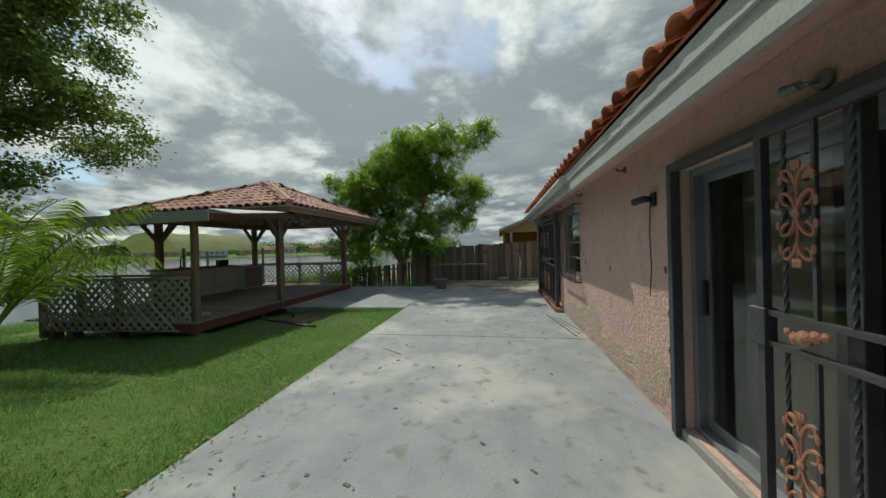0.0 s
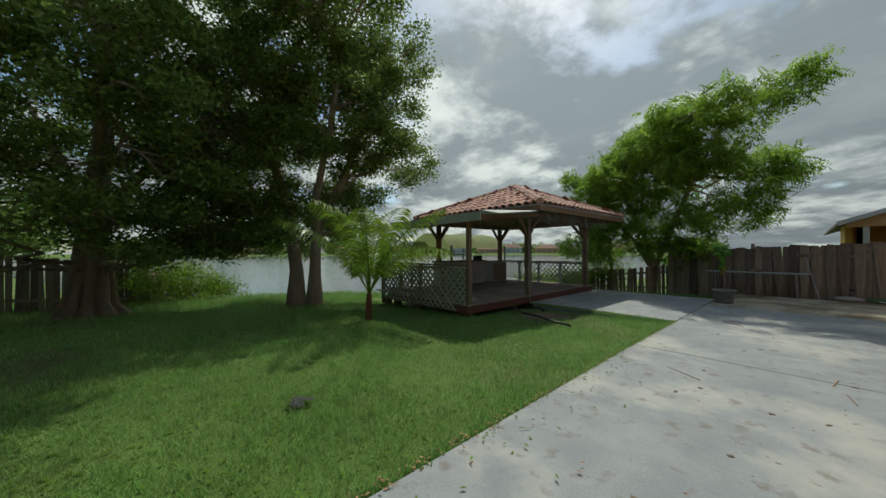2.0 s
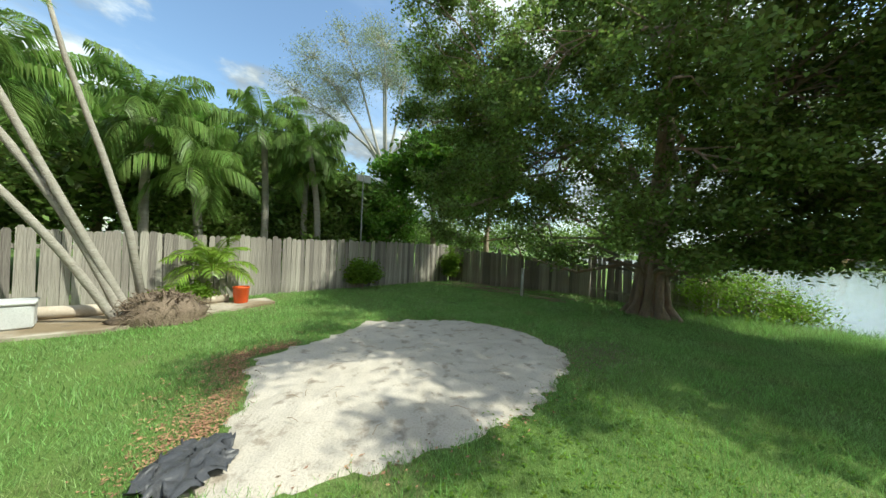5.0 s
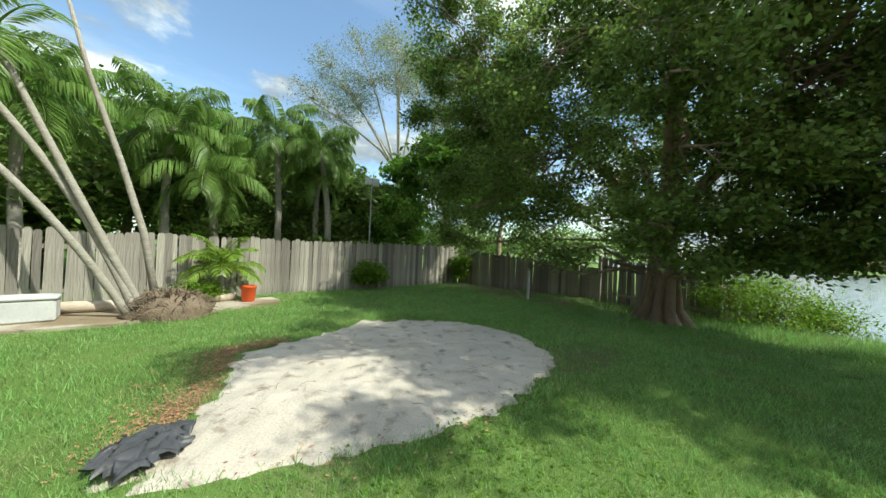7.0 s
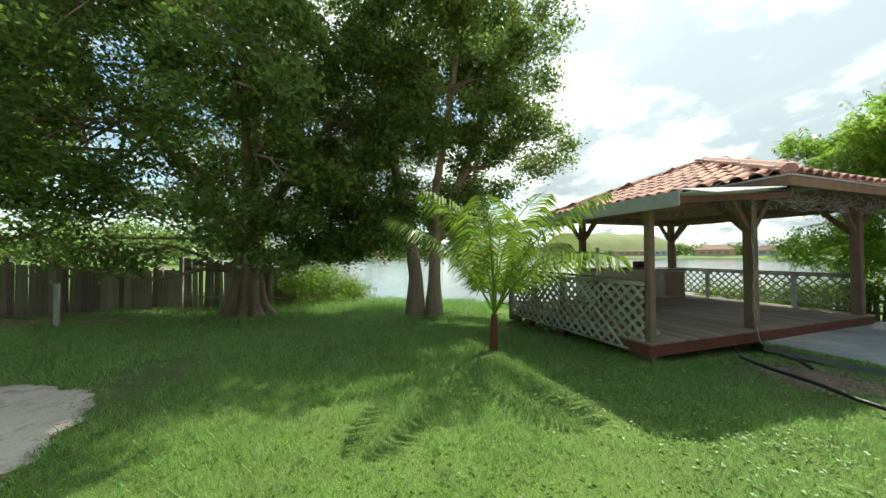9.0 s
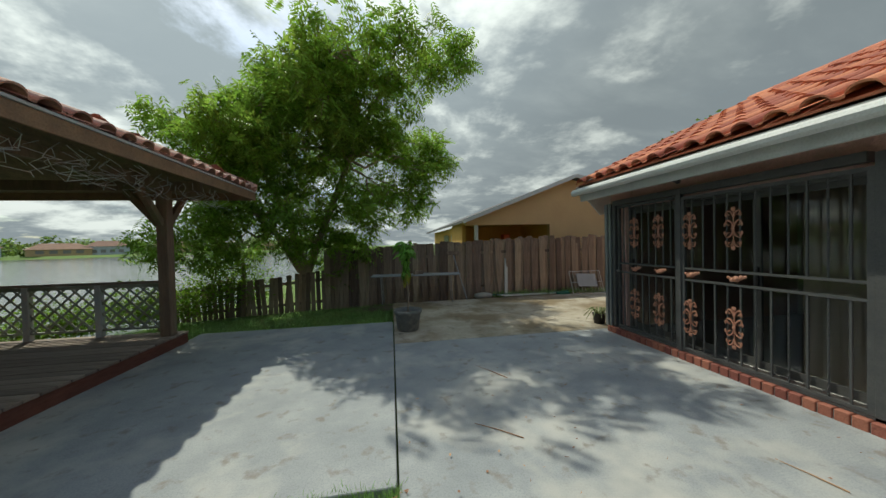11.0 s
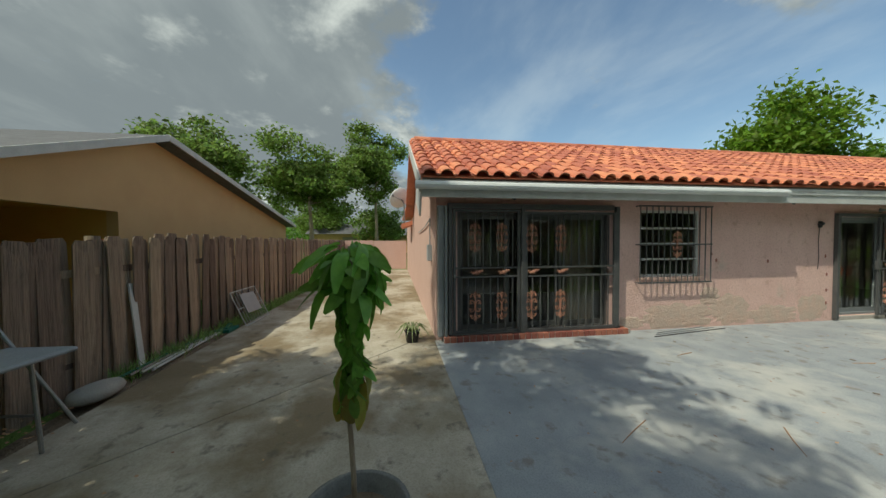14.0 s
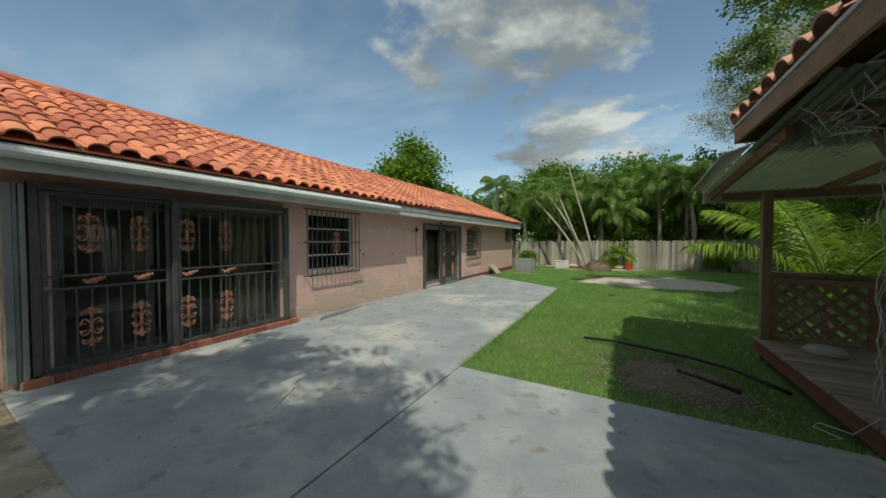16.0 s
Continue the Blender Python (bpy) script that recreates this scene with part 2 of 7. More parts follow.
M_PINK = mat("pink_plain", (0.62, 0.42, 0.36), (0.58, 0.38, 0.32), 1.5, 0.9, 0.4, fine=80)
M_TILE = mat("clay_tile", (0.62, 0.225, 0.13), (0.52, 0.17, 0.10), 7, 0.75, 0.4, fine=70, vary=0.28, stain=(0.20, 0.075, 0.05), stain_scale=2.0, stain_at=(0.56, 0.75))
M_TILEJ = mat("clay_tile_rows", (0.62, 0.225, 0.13), (0.52, 0.17, 0.10), 7, 0.75, 0.4, fine=70, island=0.28, stain=(0.20, 0.075, 0.05), stain_scale=2.0, stain_at=(0.56, 0.75))
M_TILEG = mat("faded_tile", (0.60, 0.32, 0.25), (0.47, 0.24, 0.185), 7, 0.8, 0.4, fine=70, vary=0.3, stain=(0.45, 0.38, 0.33), stain_scale=3.0, stain_at=(0.5, 0.7))
M_WHITE = mat("weathered_white", (0.62, 0.63, 0.62), (0.5, 0.51, 0.5), 3, 0.7, 0.2, fine=60, stain=(0.3, 0.29, 0.26), stain_scale=1.6, stain_at=(0.62, 0.78))
M_GUTTER = mat("gutter_paint", (0.76, 0.78, 0.78), (0.66, 0.68, 0.68), 3, 0.45, 0.1, fine=60)
M_IRON = mat("black_iron", (0.085, 0.088, 0.092), (0.12, 0.12, 0.12), 8, 0.5, 0.3, metal=0.3, fine=60, stain=(0.09, 0.045, 0.03), stain_scale=4, stain_at=(0.64, 0.75))
M_COPPER = mat("copper_ornament", (0.54, 0.265, 0.18), (0.42, 0.19, 0.13), 14, 0.55, 0.3, metal=0.15)
M_ALU = mat("aluminium_frame", (0.30, 0.32, 0.33), (0.24, 0.26, 0.27), 5, 0.45, 0.1, metal=0.4)
M_FENCE = mat("grey_fence_wood", (0.42, 0.385, 0.335), (0.235, 0.21, 0.18), 11, 0.9, 0.9, fine=60, vary=0.45, stretch=(1, 1, 0.1), stain=(0.1, 0.085, 0.07), stain_scale=2.0, stain_at=(0.52, 0.7), bump_size=0.02)
M_FENCEB = mat("brown_fence_wood", (0.37, 0.275, 0.21), (0.165, 0.118, 0.088), 11, 0.9, 0.9, fine=60, vary=0.5, stretch=(1, 1, 0.1), stain=(0.07, 0.05, 0.04), stain_scale=2.2, stain_at=(0.5, 0.66), bump_size=0.02)
M_DECK = mat("deck_wood", (0.34, 0.265, 0.22), (0.22, 0.17, 0.14), 5, 0.8, 0.6, fine=40, vary=0.25, stretch=(0.15, 1, 1))
M_REDWOOD = mat("red_stained_wood", (0.20, 0.07, 0.045), (0.13, 0.05, 0.035), 6, 0.75, 0.5, fine=40, stretch=(1, 0.2, 1))
M_POST = mat("brown_post_wood", (0.31, 0.215, 0.145), (0.19, 0.13, 0.09), 6, 0.8, 0.6, fine=40, stretch=(1, 1, 0.15), stain=(0.17, 0.18, 0.09), stain_scale=1.5, stain_at=(0.5, 0.68))
M_LATW = mat("mossy_white_lattice", (0.48, 0.49, 0.42), (0.38, 0.40, 0.33), 6, 0.8, 0.3, fine=60, vary=0.2, stain=(0.17, 0.20, 0.11), stain_scale=1.6, stain_at=(0.45, 0.65))
M_LATB = mat("brown_lattice", (0.30, 0.185, 0.11), (0.2, 0.125, 0.08), 6, 0.8, 0.4, fine=60, vary=0.2)
M_BARK = mat("tree_bark", (0.46, 0.36, 0.26), (0.27, 0.205, 0.15), 5, 0.95, 1.0, fine=30, stretch=(1, 1, 0.25), bump_size=0.03)
M_PALMBARK = mat("palm_bark", (0.42, 0.39, 0.33), (0.31, 0.28, 0.23), 4, 0.9, 0.8, fine=25, stretch=(1, 1, 3), bump_size=0.02)
M_LEAF = mat("dark_leaf", (0.225, 0.318, 0.075), (0.168, 0.25, 0.055), 0.6, 0.45, 0, fine=5, island=0.55, translucent=0.5)
M_LEAF2 = mat("bright_leaf", (0.15, 0.28, 0.035), (0.11, 0.22, 0.028), 0.6, 0.5, 0, fine=5, island=0.45, translucent=0.5)
M_LEAF3 = mat("light_leaf", (0.22, 0.34, 0.04), (0.15, 0.27, 0.03), 0.6, 0.5, 0, fine=5, island=0.4, translucent=0.6)
M_FEATHER = mat("feathered_leaf", (0.30, 0.44, 0.07), (0.21, 0.36, 0.05), 0.6, 0.5, 0, fine=5, island=0.4, translucent=0.6)
M_PALM = mat("palm_leaf", (0.24, 0.36, 0.085), (0.16, 0.27, 0.06), 0.8, 0.45, 0, fine=5, island=0.35, translucent=0.5)
M_PALMY = mat("young_palm_leaf", (0.30, 0.42, 0.06), (0.18, 0.31, 0.045), 1.6, 0.4, 0, fine=5, island=0.3, translucent=0.4)
M_DRY = mat("dry_leaf", (0.46, 0.25, 0.145), (0.31, 0.165, 0.095), 4, 0.85, 0, fine=20, island=0.4)
M_SAND = mat("pale_sand", (0.58, 0.52, 0.44), (0.45, 0.40, 0.33), 1.6, 0.95, 0.9, fine=55, stain=(0.25, 0.205, 0.16), stain_scale=4.5, stain_at=(0.55, 0.66), bump_size=0.01)
M_SOIL = mat("bare_soil", (0.25, 0.19, 0.135), (0.17, 0.125, 0.085), 4, 0.95, 1.0, fine=40, bump_size=0.02)
M_YELLOW = mat("yellow_stucco", (0.62, 0.36, 0.11), (0.56, 0.32, 0.095), 1.5, 0.9, 0.3, fine=80)
M_PEACH = mat("peach_stucco", (0.62, 0.41, 0.205), (0.57, 0.37, 0.185), 1.5, 0.9, 0.3, fine=80)
M_SHINGLE = mat("grey_shingle", (0.15, 0.15, 0.155), (0.10, 0.10, 0.105), 5, 0.9, 0.5, fine=50)
M_DARK = mat("dark_interior", (0.34, 0.30, 0.25), (0.26, 0.23, 0.19), 2, 0.8, 0)
M_INNER = mat("interior_paint", (0.62, 0.57, 0.48), (0.55, 0.5, 0.42), 2, 0.8, 0.1)
M_BRONZE = mat("dark_bronze_frame", (0.10, 0.10, 0.10), (0.15, 0.15, 0.145), 5, 0.45, 0.1, metal=0.4)
M_SHEET = mat("black_film", (0.05, 0.052, 0.057), (0.09, 0.09, 0.095), 6, 0.38, 0.5, fine=40)
M_FLOORIN = mat("interior_tile", (0.35, 0.34, 0.32), (0.3, 0.29, 0.27), 2, 0.4, 0)
M_BRICK = mat("red_brick", (0.34, 0.12, 0.085), (0.25, 0.085, 0.065), 9, 0.85, 0.5, fine=60, vary=0.25)
M_GREY = mat("grey_plastic", (0.33, 0.35, 0.37), (0.28, 0.3, 0.32), 4, 0.5, 0.1)
M_BLACK = mat("black_plastic", (0.018, 0.018, 0.02), (0.03, 0.03, 0.03), 5, 0.45, 0.3)
M_GREEN = mat("green_plastic", (0.015, 0.16, 0.11), (0.012, 0.12, 0.085), 4, 0.45, 0.1)
M_ORANGE = mat("orange_plastic", (0.75, 0.11, 0.02), (0.65, 0.09, 0.02), 4, 0.4, 0.05)
M_TARP = mat("green_canvas", (0.33, 0.39, 0.15), (0.26, 0.31, 0.12), 2, 0.8, 0.2, translucent=0.35)
M_METAL = mat("grey_metal_sheet", (0.55, 0.56, 0.53), (0.42, 0.44, 0.42), 2.5, 0.5, 0.2, metal=0.3, stain=(0.2, 0.2, 0.17), stain_scale=1.2)
M_FIBRE = mat("weathered_fibreglass", (0.36, 0.40, 0.31), (0.28, 0.32, 0.25), 2.5, 0.5, 0.2, stain=(0.3, 0.3, 0.22), stain_scale=1.2, translucent=0.55)
M_STEEL = mat("steel_pipe", (0.42, 0.42, 0.42), (0.3, 0.3, 0.3), 6, 0.4, 0.1, metal=0.8)
M_STONE = mat("pale_stone", (0.45, 0.42, 0.38), (0.35, 0.33, 0.3), 5, 0.9, 0.6)
M_LOG = mat("peeled_log", (0.62, 0.54, 0.44), (0.46, 0.38, 0.29), 5, 0.9, 0.5)
M_GLASS = glass("window_glass")


def water_material():
    m = bpy.data.materials.new("lake_water")
    m.use_nodes = True
    nt = m.node_tree
    N, L = nt.nodes, nt.links
    b = N["Principled BSDF"]
    b.inputs["Base Color"].default_value = (0.09, 0.105, 0.11, 1)
    b.inputs["Roughness"].default_value, b.inputs["IOR"].default_value = 0.12, 1.33
    co = N.new("ShaderNodeTexCoord")
    t = N.new("ShaderNodeTexNoise")
    t.inputs["Scale"].default_value, t.inputs["Detail"].default_value = 2.2, 5
    L.new(co.outputs["Object"], t.inputs["Vector"])
    bp = N.new("ShaderNodeBump"); bp.inputs["Strength"].default_value, bp.inputs["Distance"].default_value = 0.5, 0.06
    L.new(t.outputs["Fac"], bp.inputs["Height"]); L.new(bp.outputs[0], b.inputs["Normal"])
    return m


M_WATER = water_material()


# ---------------------------------------------------------------- mesh helpers
class Shape:
    """Vertices and faces of one mesh."""

    def __init__(self):
        self.v, self.f = [], []

    def box(self, lo, hi, m=None):
        k = len(self.v)
        pts = [Vector((x, y, z)) for z in (lo[2], hi[2]) for y in (lo[1], hi[1]) for x in (lo[0], hi[0])]
        self.v += [tuple(m @ p) if m else tuple(p) for p in pts]
        for q in ((0, 2, 3, 1), (4, 5, 7, 6), (0, 1, 5, 4), (2, 6, 7, 3), (0, 4, 6, 2), (1, 3, 7, 5)):
            self.f.append(tuple(k + i for i in q))
        return self

    def beam(self, a, b, w, h, up=(0, 0, 1)):
        """A bar of section w by h from a to b."""
        a, b = Vector(a), Vector(b)
        d = b - a
        z = d.normalized()
        x = z.cross(Vector(up))
        x = x.normalized() if x.length > 1e-4 else Vector((1, 0, 0))
        y = x.cross(z)
        m = Matrix((x, y, z)).transposed().to_4x4()
        m.translation = a
        return self.box((-w / 2, -h / 2, 0), (w / 2, h / 2, d.length), m)

    def tube(self, pts, radii, n=8, cap=True):
        pts = [Vector(p) for p in pts]
        if not hasattr(radii, "__len__"):
            radii = [radii] * len(pts)
        k = len(self.v)
        side = Vector((1, 0, 0.01))
        for i, p in enumerate(pts):
            d = (pts[min(i + 1, len(pts) - 1)] - pts[max(i - 1, 0)]).normalized()
            if abs(d.dot(side.normalized())) > 0.95:
                side = Vector((0, 1, 0.02))
            x = (side - d * side.dot(d)).normalized()
            y = d.cross(x)
            side = x
            for j in range(n):
                a = 2 * math.pi * j / n
                self.v.append(tuple(p + (x * math.cos(a) + y * math.sin(a)) * radii[i]))
        for i in range(len(pts) - 1):
            for j in range(n):
                a, b = k + i * n + j, k + i * n + (j + 1) % n
                self.f.append((a, b, b + n, a + n))
        if cap:
            self.f.append(tuple(k + j for j in reversed(range(n))))
            self.f.append(tuple(k + (len(pts) - 1) * n + j for j in range(n)))
        return self

    def lathe(self, profile, n=16, m=None):
        """Turned shape from (radius, height) pairs."""
        k = len(self.v)
        for r, z in profile:
            for j in range(n):
                a = 2 * math.pi * j / n
                p = Vector((r * math.cos(a), r * math.sin(a), z))
                self.v.append(tuple(m @ p) if m else tuple(p))
        for i in range(len(profile) - 1):
            for j in range(n):
                a, b = k + i * n + j, k + i * n + (j + 1) % n
                self.f.append((a, b, b + n, a + n))
        self.f.append(tuple(k + j for j in reversed(range(n))))
        self.f.append(tuple(k + (len(profile) - 1) * n + j for j in range(n)))
        return self

    def poly(self, pts, z0, z1):
        """Upright prism over a plan outline."""
        k, n = len(self.v), len(pts)
        self.v += [(x, y, z0) for x, y in pts] + [(x, y, z1) for x, y in pts]
        self.f.append(tuple(k + n + i for i in range(n)))
        self.f.append(tuple(k + i for i in reversed(range(n))))
        for i in range(n):
            j = (i + 1) % n
            self.f.append((k + i, k + j, k + n + j, k + n + i))
        return self

    def mesh(self, name, material, bevel=0.0, smooth=False):
        me = bpy.data.meshes.new(name)
        me.from_pydata(self.v, [], self.f)
        if bevel:
            bm = bmesh.new()
            bm.from_mesh(me)
            bmesh.ops.recalc_face_normals(bm, faces=bm.faces)
            bmesh.ops.bevel(bm, geom=bm.edges[:], offset=bevel, segments=1, affect='EDGES', clamp_overlap=True)
            bm.to_mesh(me)
            bm.free()
        if smooth:
            me.polygons.foreach_set("use_smooth", [True] * len(me.polygons))
        me.materials.append(material)
        me.update()
        return me


def part(name, shape, material, parent, label="", bevel=0.0, smooth=False):
    ob = new(name, shape.mesh(name, material, bevel, smooth))
    ob.parent = parent
    if label:
        ob["label"] = label
    return ob


def piece(name, me, parent, m):
    ob = new(name, me)
    ob.parent = parent
    ob.matrix_basis = m
    return ob


def thing(name, label, category, at=(0, 0, 0), group="", kind=""):
    ob = new(name)
    ob.empty_display_size = 0.1
    ob.location = at
    return tagged(ob, label, category, group, kind)


def solid(name, shape, material, label, category="", kind="", group="", bevel=0.0, smooth=False):
    return tagged(new(name, shape.mesh(name, material, bevel, smooth)), label, category, group, kind)


rng = np.random.default_rng(7)


# ---------------------------------------------------------------- ground, lake, paving
SHORE = [(-400, -500), (-80, -200), (-30, -90), (-10, -40), (-6, -25), (-3, -20.5), (0, -18.8), (3.5, -17), (6, -14), (9, -12.2), (14, -10.8), (60, -12), (400, -16)]
SHORE_Y, SHORE_X = [s[0] for s in SHORE], [s[1] for s in SHORE]


def ground_z(x, y):
    x, y = np.asarray(x, float), np.asarray(y, float)
    d = x - np.interp(y, SHORE_Y, SHORE_X)
    z = np.where(d > 12, 0.0, np.where(d > 0, -0.62 * np.clip(1 - d / 12, 0, 1) ** 1.2, np.clip(-0.62 + d * 0.3, -2, 0)))
    far = (np.hypot(x, y) > 190) & (d < 0)
    return np.where(far, 0.4, z) - 0.05


def gz(x, y):
    return float(ground_z(x, y))


def fast_mesh(name, verts, faces, material, smooth=False):
    """Mesh from arrays; all faces with the same count of corners."""
    me = bpy.data.meshes.new(name)
    n, k = faces.shape
    me.vertices.add(len(verts))
    me.vertices.foreach_set("co", np.ascontiguousarray(verts, np.float32).ravel())
    me.loops.add(n * k)
    me.loops.foreach_set("vertex_index", faces.astype(np.int32).ravel())
    me.polygons.add(n)
    me.polygons.foreach_set("loop_start", np.arange(0, n * k, k, dtype=np.int32))
    me.polygons.foreach_set("loop_total", np.full(n, k, np.int32))
    if smooth:
        me.polygons.foreach_set("use_smooth", np.ones(n, bool))
    me.materials.append(material)
    me.update(calc_edges=True)
    return me


def build_ground():
    u = np.linspace(-1, 1, 261)
    ax = np.sinh(u * 7.2) / np.sinh(7.2) * 3000
    X, Y = np.meshgrid(ax - 5, ax, indexing="ij")
    Z = ground_z(X, Y) + 0.012 * np.sin(X * 2.1 + np.sin(Y * 1.3)) * np.cos(Y * 1.9) * (np.hypot(X, Y) < 40)
    n = len(ax)
    idx = np.arange(n * n).reshape(n, n)
    F = np.stack([idx[:-1, :-1], idx[1:, :-1], idx[1:, 1:], idx[:-1, 1:]], -1).reshape(-1, 4)
    V = np.stack([X, Y, Z], -1).reshape(-1, 3)
    tagged(new("ground", fast_mesh("ground", V, F, M_GROUND, True)), "green lawn soil with bare brown patches", "ground", kind="structure")


build_ground()
s = Shape()
s.v = [(-600, -400, -0.6), (30, -400, -0.6), (30, 400, -0.6), (-600, 400, -0.6)]
s.f = [(0, 1, 2, 3)]
solid("water", s, M_WATER, "calm grey lake water reflecting the sky", "lake", kind="structure")

patio = thing("pavement", "blue-grey painted concrete patio slabs beside the house", "patio", kind="structure")
for pts in ([(0.0, -4.9), (0.0, 2.49), (-3.68, 2.49), (-3.62, -2.35)],
            [(0.0, 2.505), (0.0, 7.70), (-3.67, 7.70), (-3.67, 2.505)],
            [(-3.685, 4.84), (-3.685, 9.1), (-7.05, 9.1), (-6.95, 4.84)]):
    part("slab", Shape().poly(pts, -0.14, 0.012), M_SLAB, patio, bevel=0.006)
alley = thing("pavement_side", "stained bare concrete side drive with dark joints", "driveway", kind="structure")
for pts in ([(0.0, 7.71), (0.35, 7.71), (-3.1, 11.1), (-3.67, 11.1), (-3.67, 7.71)],
            [(0.37, 7.71), (4.6, 7.71), (4.6, 11.1), (-3.08, 11.1)],
            [(4.615, 7.71), (8.4, 7.71), (8.4, 11.1), (4.615, 11.1)],
            [(8.415, 7.71), (12.4, 7.71), (12.4, 11.1), (8.415, 11.1)]):
    part("slab", Shape().poly(pts, -0.14, 0.008), M_CONC, alley, bevel=0.006)
part("joint_bed", Shape().box((-3.66, 7.6, -0.14), (12.4, 7.8, 0.003)), M_CONC, alley)
pad = solid("pavement_pad", Shape().poly([(-2.2, -11.3), (-2.2, -9.9), (-3.6, -9.7), (-6.4, -10.7), (-6.4, -11.4)], -0.2, 0.0), M_CONC, "small dirty concrete pad beside the back fence", "pavement", kind="structure")

# sand patch in the lawn, slightly mounded with an uneven rim
SAND = [(-3.6, -5.0), (-4.3, -4.5), (-4.9, -4.3), (-6.1, -4.0), (-7.7, -4.1), (-8.6, -4.7), (-9.0, -5.6), (-8.7, -7.0), (-7.1, -7.9), (-5.7, -7.3), (-4.8, -7.2), (-4.4, -6.0), (-4.0, -5.4)]


def inside(px, py, poly):
    px, py = np.asarray(px, float), np.asarray(py, float)
    r = np.zeros(px.shape, bool)
    for (x0, y0), (x1, y1) in zip(poly, poly[1:] + poly[:1]):
        c = ((y0 > py) != (y1 > py)) & (px < (x1 - x0) * (py - y0) / (y1 - y0 + 1e-12) + x0)
        r ^= c
    return r


def build_sand():
    cx, cy = -6.4, -5.95
    rings, n = 26, 260
    V, F = [(cx, cy, 0.0)], []
    for r in range(1, rings + 1):
        for j in range(n):
            a = 2 * math.pi * j / n
            # distance to the outline along this direction
            lo, hi = 0.0, 6.0
            for _ in range(18):
                mid = (lo + hi) / 2
                if inside([cx + mid * math.cos(a)], [cy + mid * math.sin(a)], SAND)[0]:
                    lo = mid
                else:
                    hi = mid
            if r == 1:
                V_R.append(lo * (1 + 0.05 * noise.noise((math.cos(a) * 4, math.sin(a) * 4, 1.0))) + 0.14 * noise.noise((math.cos(a) * 8, math.sin(a) * 8, 3.0)) + 0.03 * noise.noise((math.cos(a) * 31, math.sin(a) * 31, 8.0)))
            d = V_R[j] * r / rings
            x, y = cx + d * math.cos(a), cy + d * math.sin(a)
            z = 0.03 * (1 - (r / rings) ** 2) - 0.034 * (r / rings) ** 8 - 0.03 * (r == rings) + 0.02 * noise.noise((x * 2.6, y * 2.6, 0)) + 0.03 * noise.noise((x * 7, y * 7, 2)) - 0.02 * max(noise.noise((x * 4, y * 4, 6)), 0)
            V.append((x, y, z - 0.012))
            if r == 1:
                F.append((0, 1 + j, 1 + (j + 1) % n))
            else:
                k = 1 + (r - 2) * n
                F.append((k + j, k + n + j, k + n + (j + 1) % n, k + (j + 1) % n))
    me = bpy.data.meshes.new("sand_patch")
    me.from_pydata(V, [], F)
    me.polygons.foreach_set("use_smooth", [True] * len(me.polygons))
    me.materials.append(M_SAND)
    tagged(new("sand_patch", me), "pale trampled sand patch set in the green lawn", "sand", kind="stuff")


V_R = []
build_sand()

# ---------------------------------------------------------------- house
HY0, HY1, WALLH = -9.2, 7.67, 2.42
house = thing("house", "long single-storey house with pink stucco walls and orange clay tile roof", "house")


def wall_with_openings(name, y0, y1, h, holes, x0, x1, material, parent):
    """Wall along y between x0 and x1; holes are (ya, yb, za, zb)."""
    s = Shape()
    ys = sorted({y0, y1, *(v for q in holes for v in q[:2])})
    for a, b in zip(ys, ys[1:]):
        here = [q for q in holes if q[0] <= a + 1e-6 and q[1] >= b - 1e-6]
        z = 0.0
        for q in sorted(here, key=lambda q: q[2]):
            if q[2] > z:
                s.box((x0, a, z), (x1, b, q[2]))
            z = q[3]
        s.box((x0, a, z), (x1, b, h))
    ob = part(name, s, material, parent)
    bm = bmesh.new()
    bm.from_mesh(ob.data)
    bmesh.ops.remove_doubles(bm, verts=bm.verts[:], dist=0.0005)
    bm.to_mesh(ob.data)
    bm.free()
    return ob


HOLES = [(4.72, 7.34, 0.10, 2.02), (2.95, 4.13, 0.92, 2.08), (-2.48, -0.05, 0.09, 2.0), (-4.3, -3.2, 0.86, 2.0), (-8.75, -8.0, 1.5, 2.15)]
wall_with_openings("wall", HY0, HY1, WALLH, HOLES, 0.0, 0.2, M_STUCCO, house)["label"] = "rough pink stucco wall with worn grey patches"
part("side_wall", Shape().box((0.2, HY1 - 0.2, 0), (12.6, HY1, 2.42)), M_PINK, house)
part("end_wall", Shape().box((0.2, HY0, 0), (6.3, HY0 + 0.2, 2.42)), M_PINK, house)
part("rear_wall", Shape().box((6.3, HY0, 0), (6.5, HY1 - 0.2, 2.42)), M_PINK, house)
part("floor_inside", Shape().box((0.2, HY0 + 0.2, 0.0), (6.3, HY1 - 0.2, 0.09)), M_FLOORIN, house, "grey tiled floor inside")
part("ceiling_inside", Shape().box((0.2, HY0 + 0.2, 2.3), (6.3, HY1 - 0.2, 2.4)), M_WHITE, house)
part("partition", Shape().box((3.6, HY0 + 0.2, 0.09), (3.75, HY1 - 0.2, 2.3)).box((0.2, 2.2, 0.09), (3.6, 2.35, 2.3)).box((0.2, -5.5, 0.09), (3.6, -5.4, 2.3)), M_INNER, house, "beige inner walls")
RX0, RZ0, RX1, RZ1 = -0.42, 2.48, 3.07, 4.02
RY0, RY1 = HY0 - 0.3, HY1 + 0.27
SLOPE = math.atan2(RZ1 - RZ0, RX1 - RX0)
s = Shape()
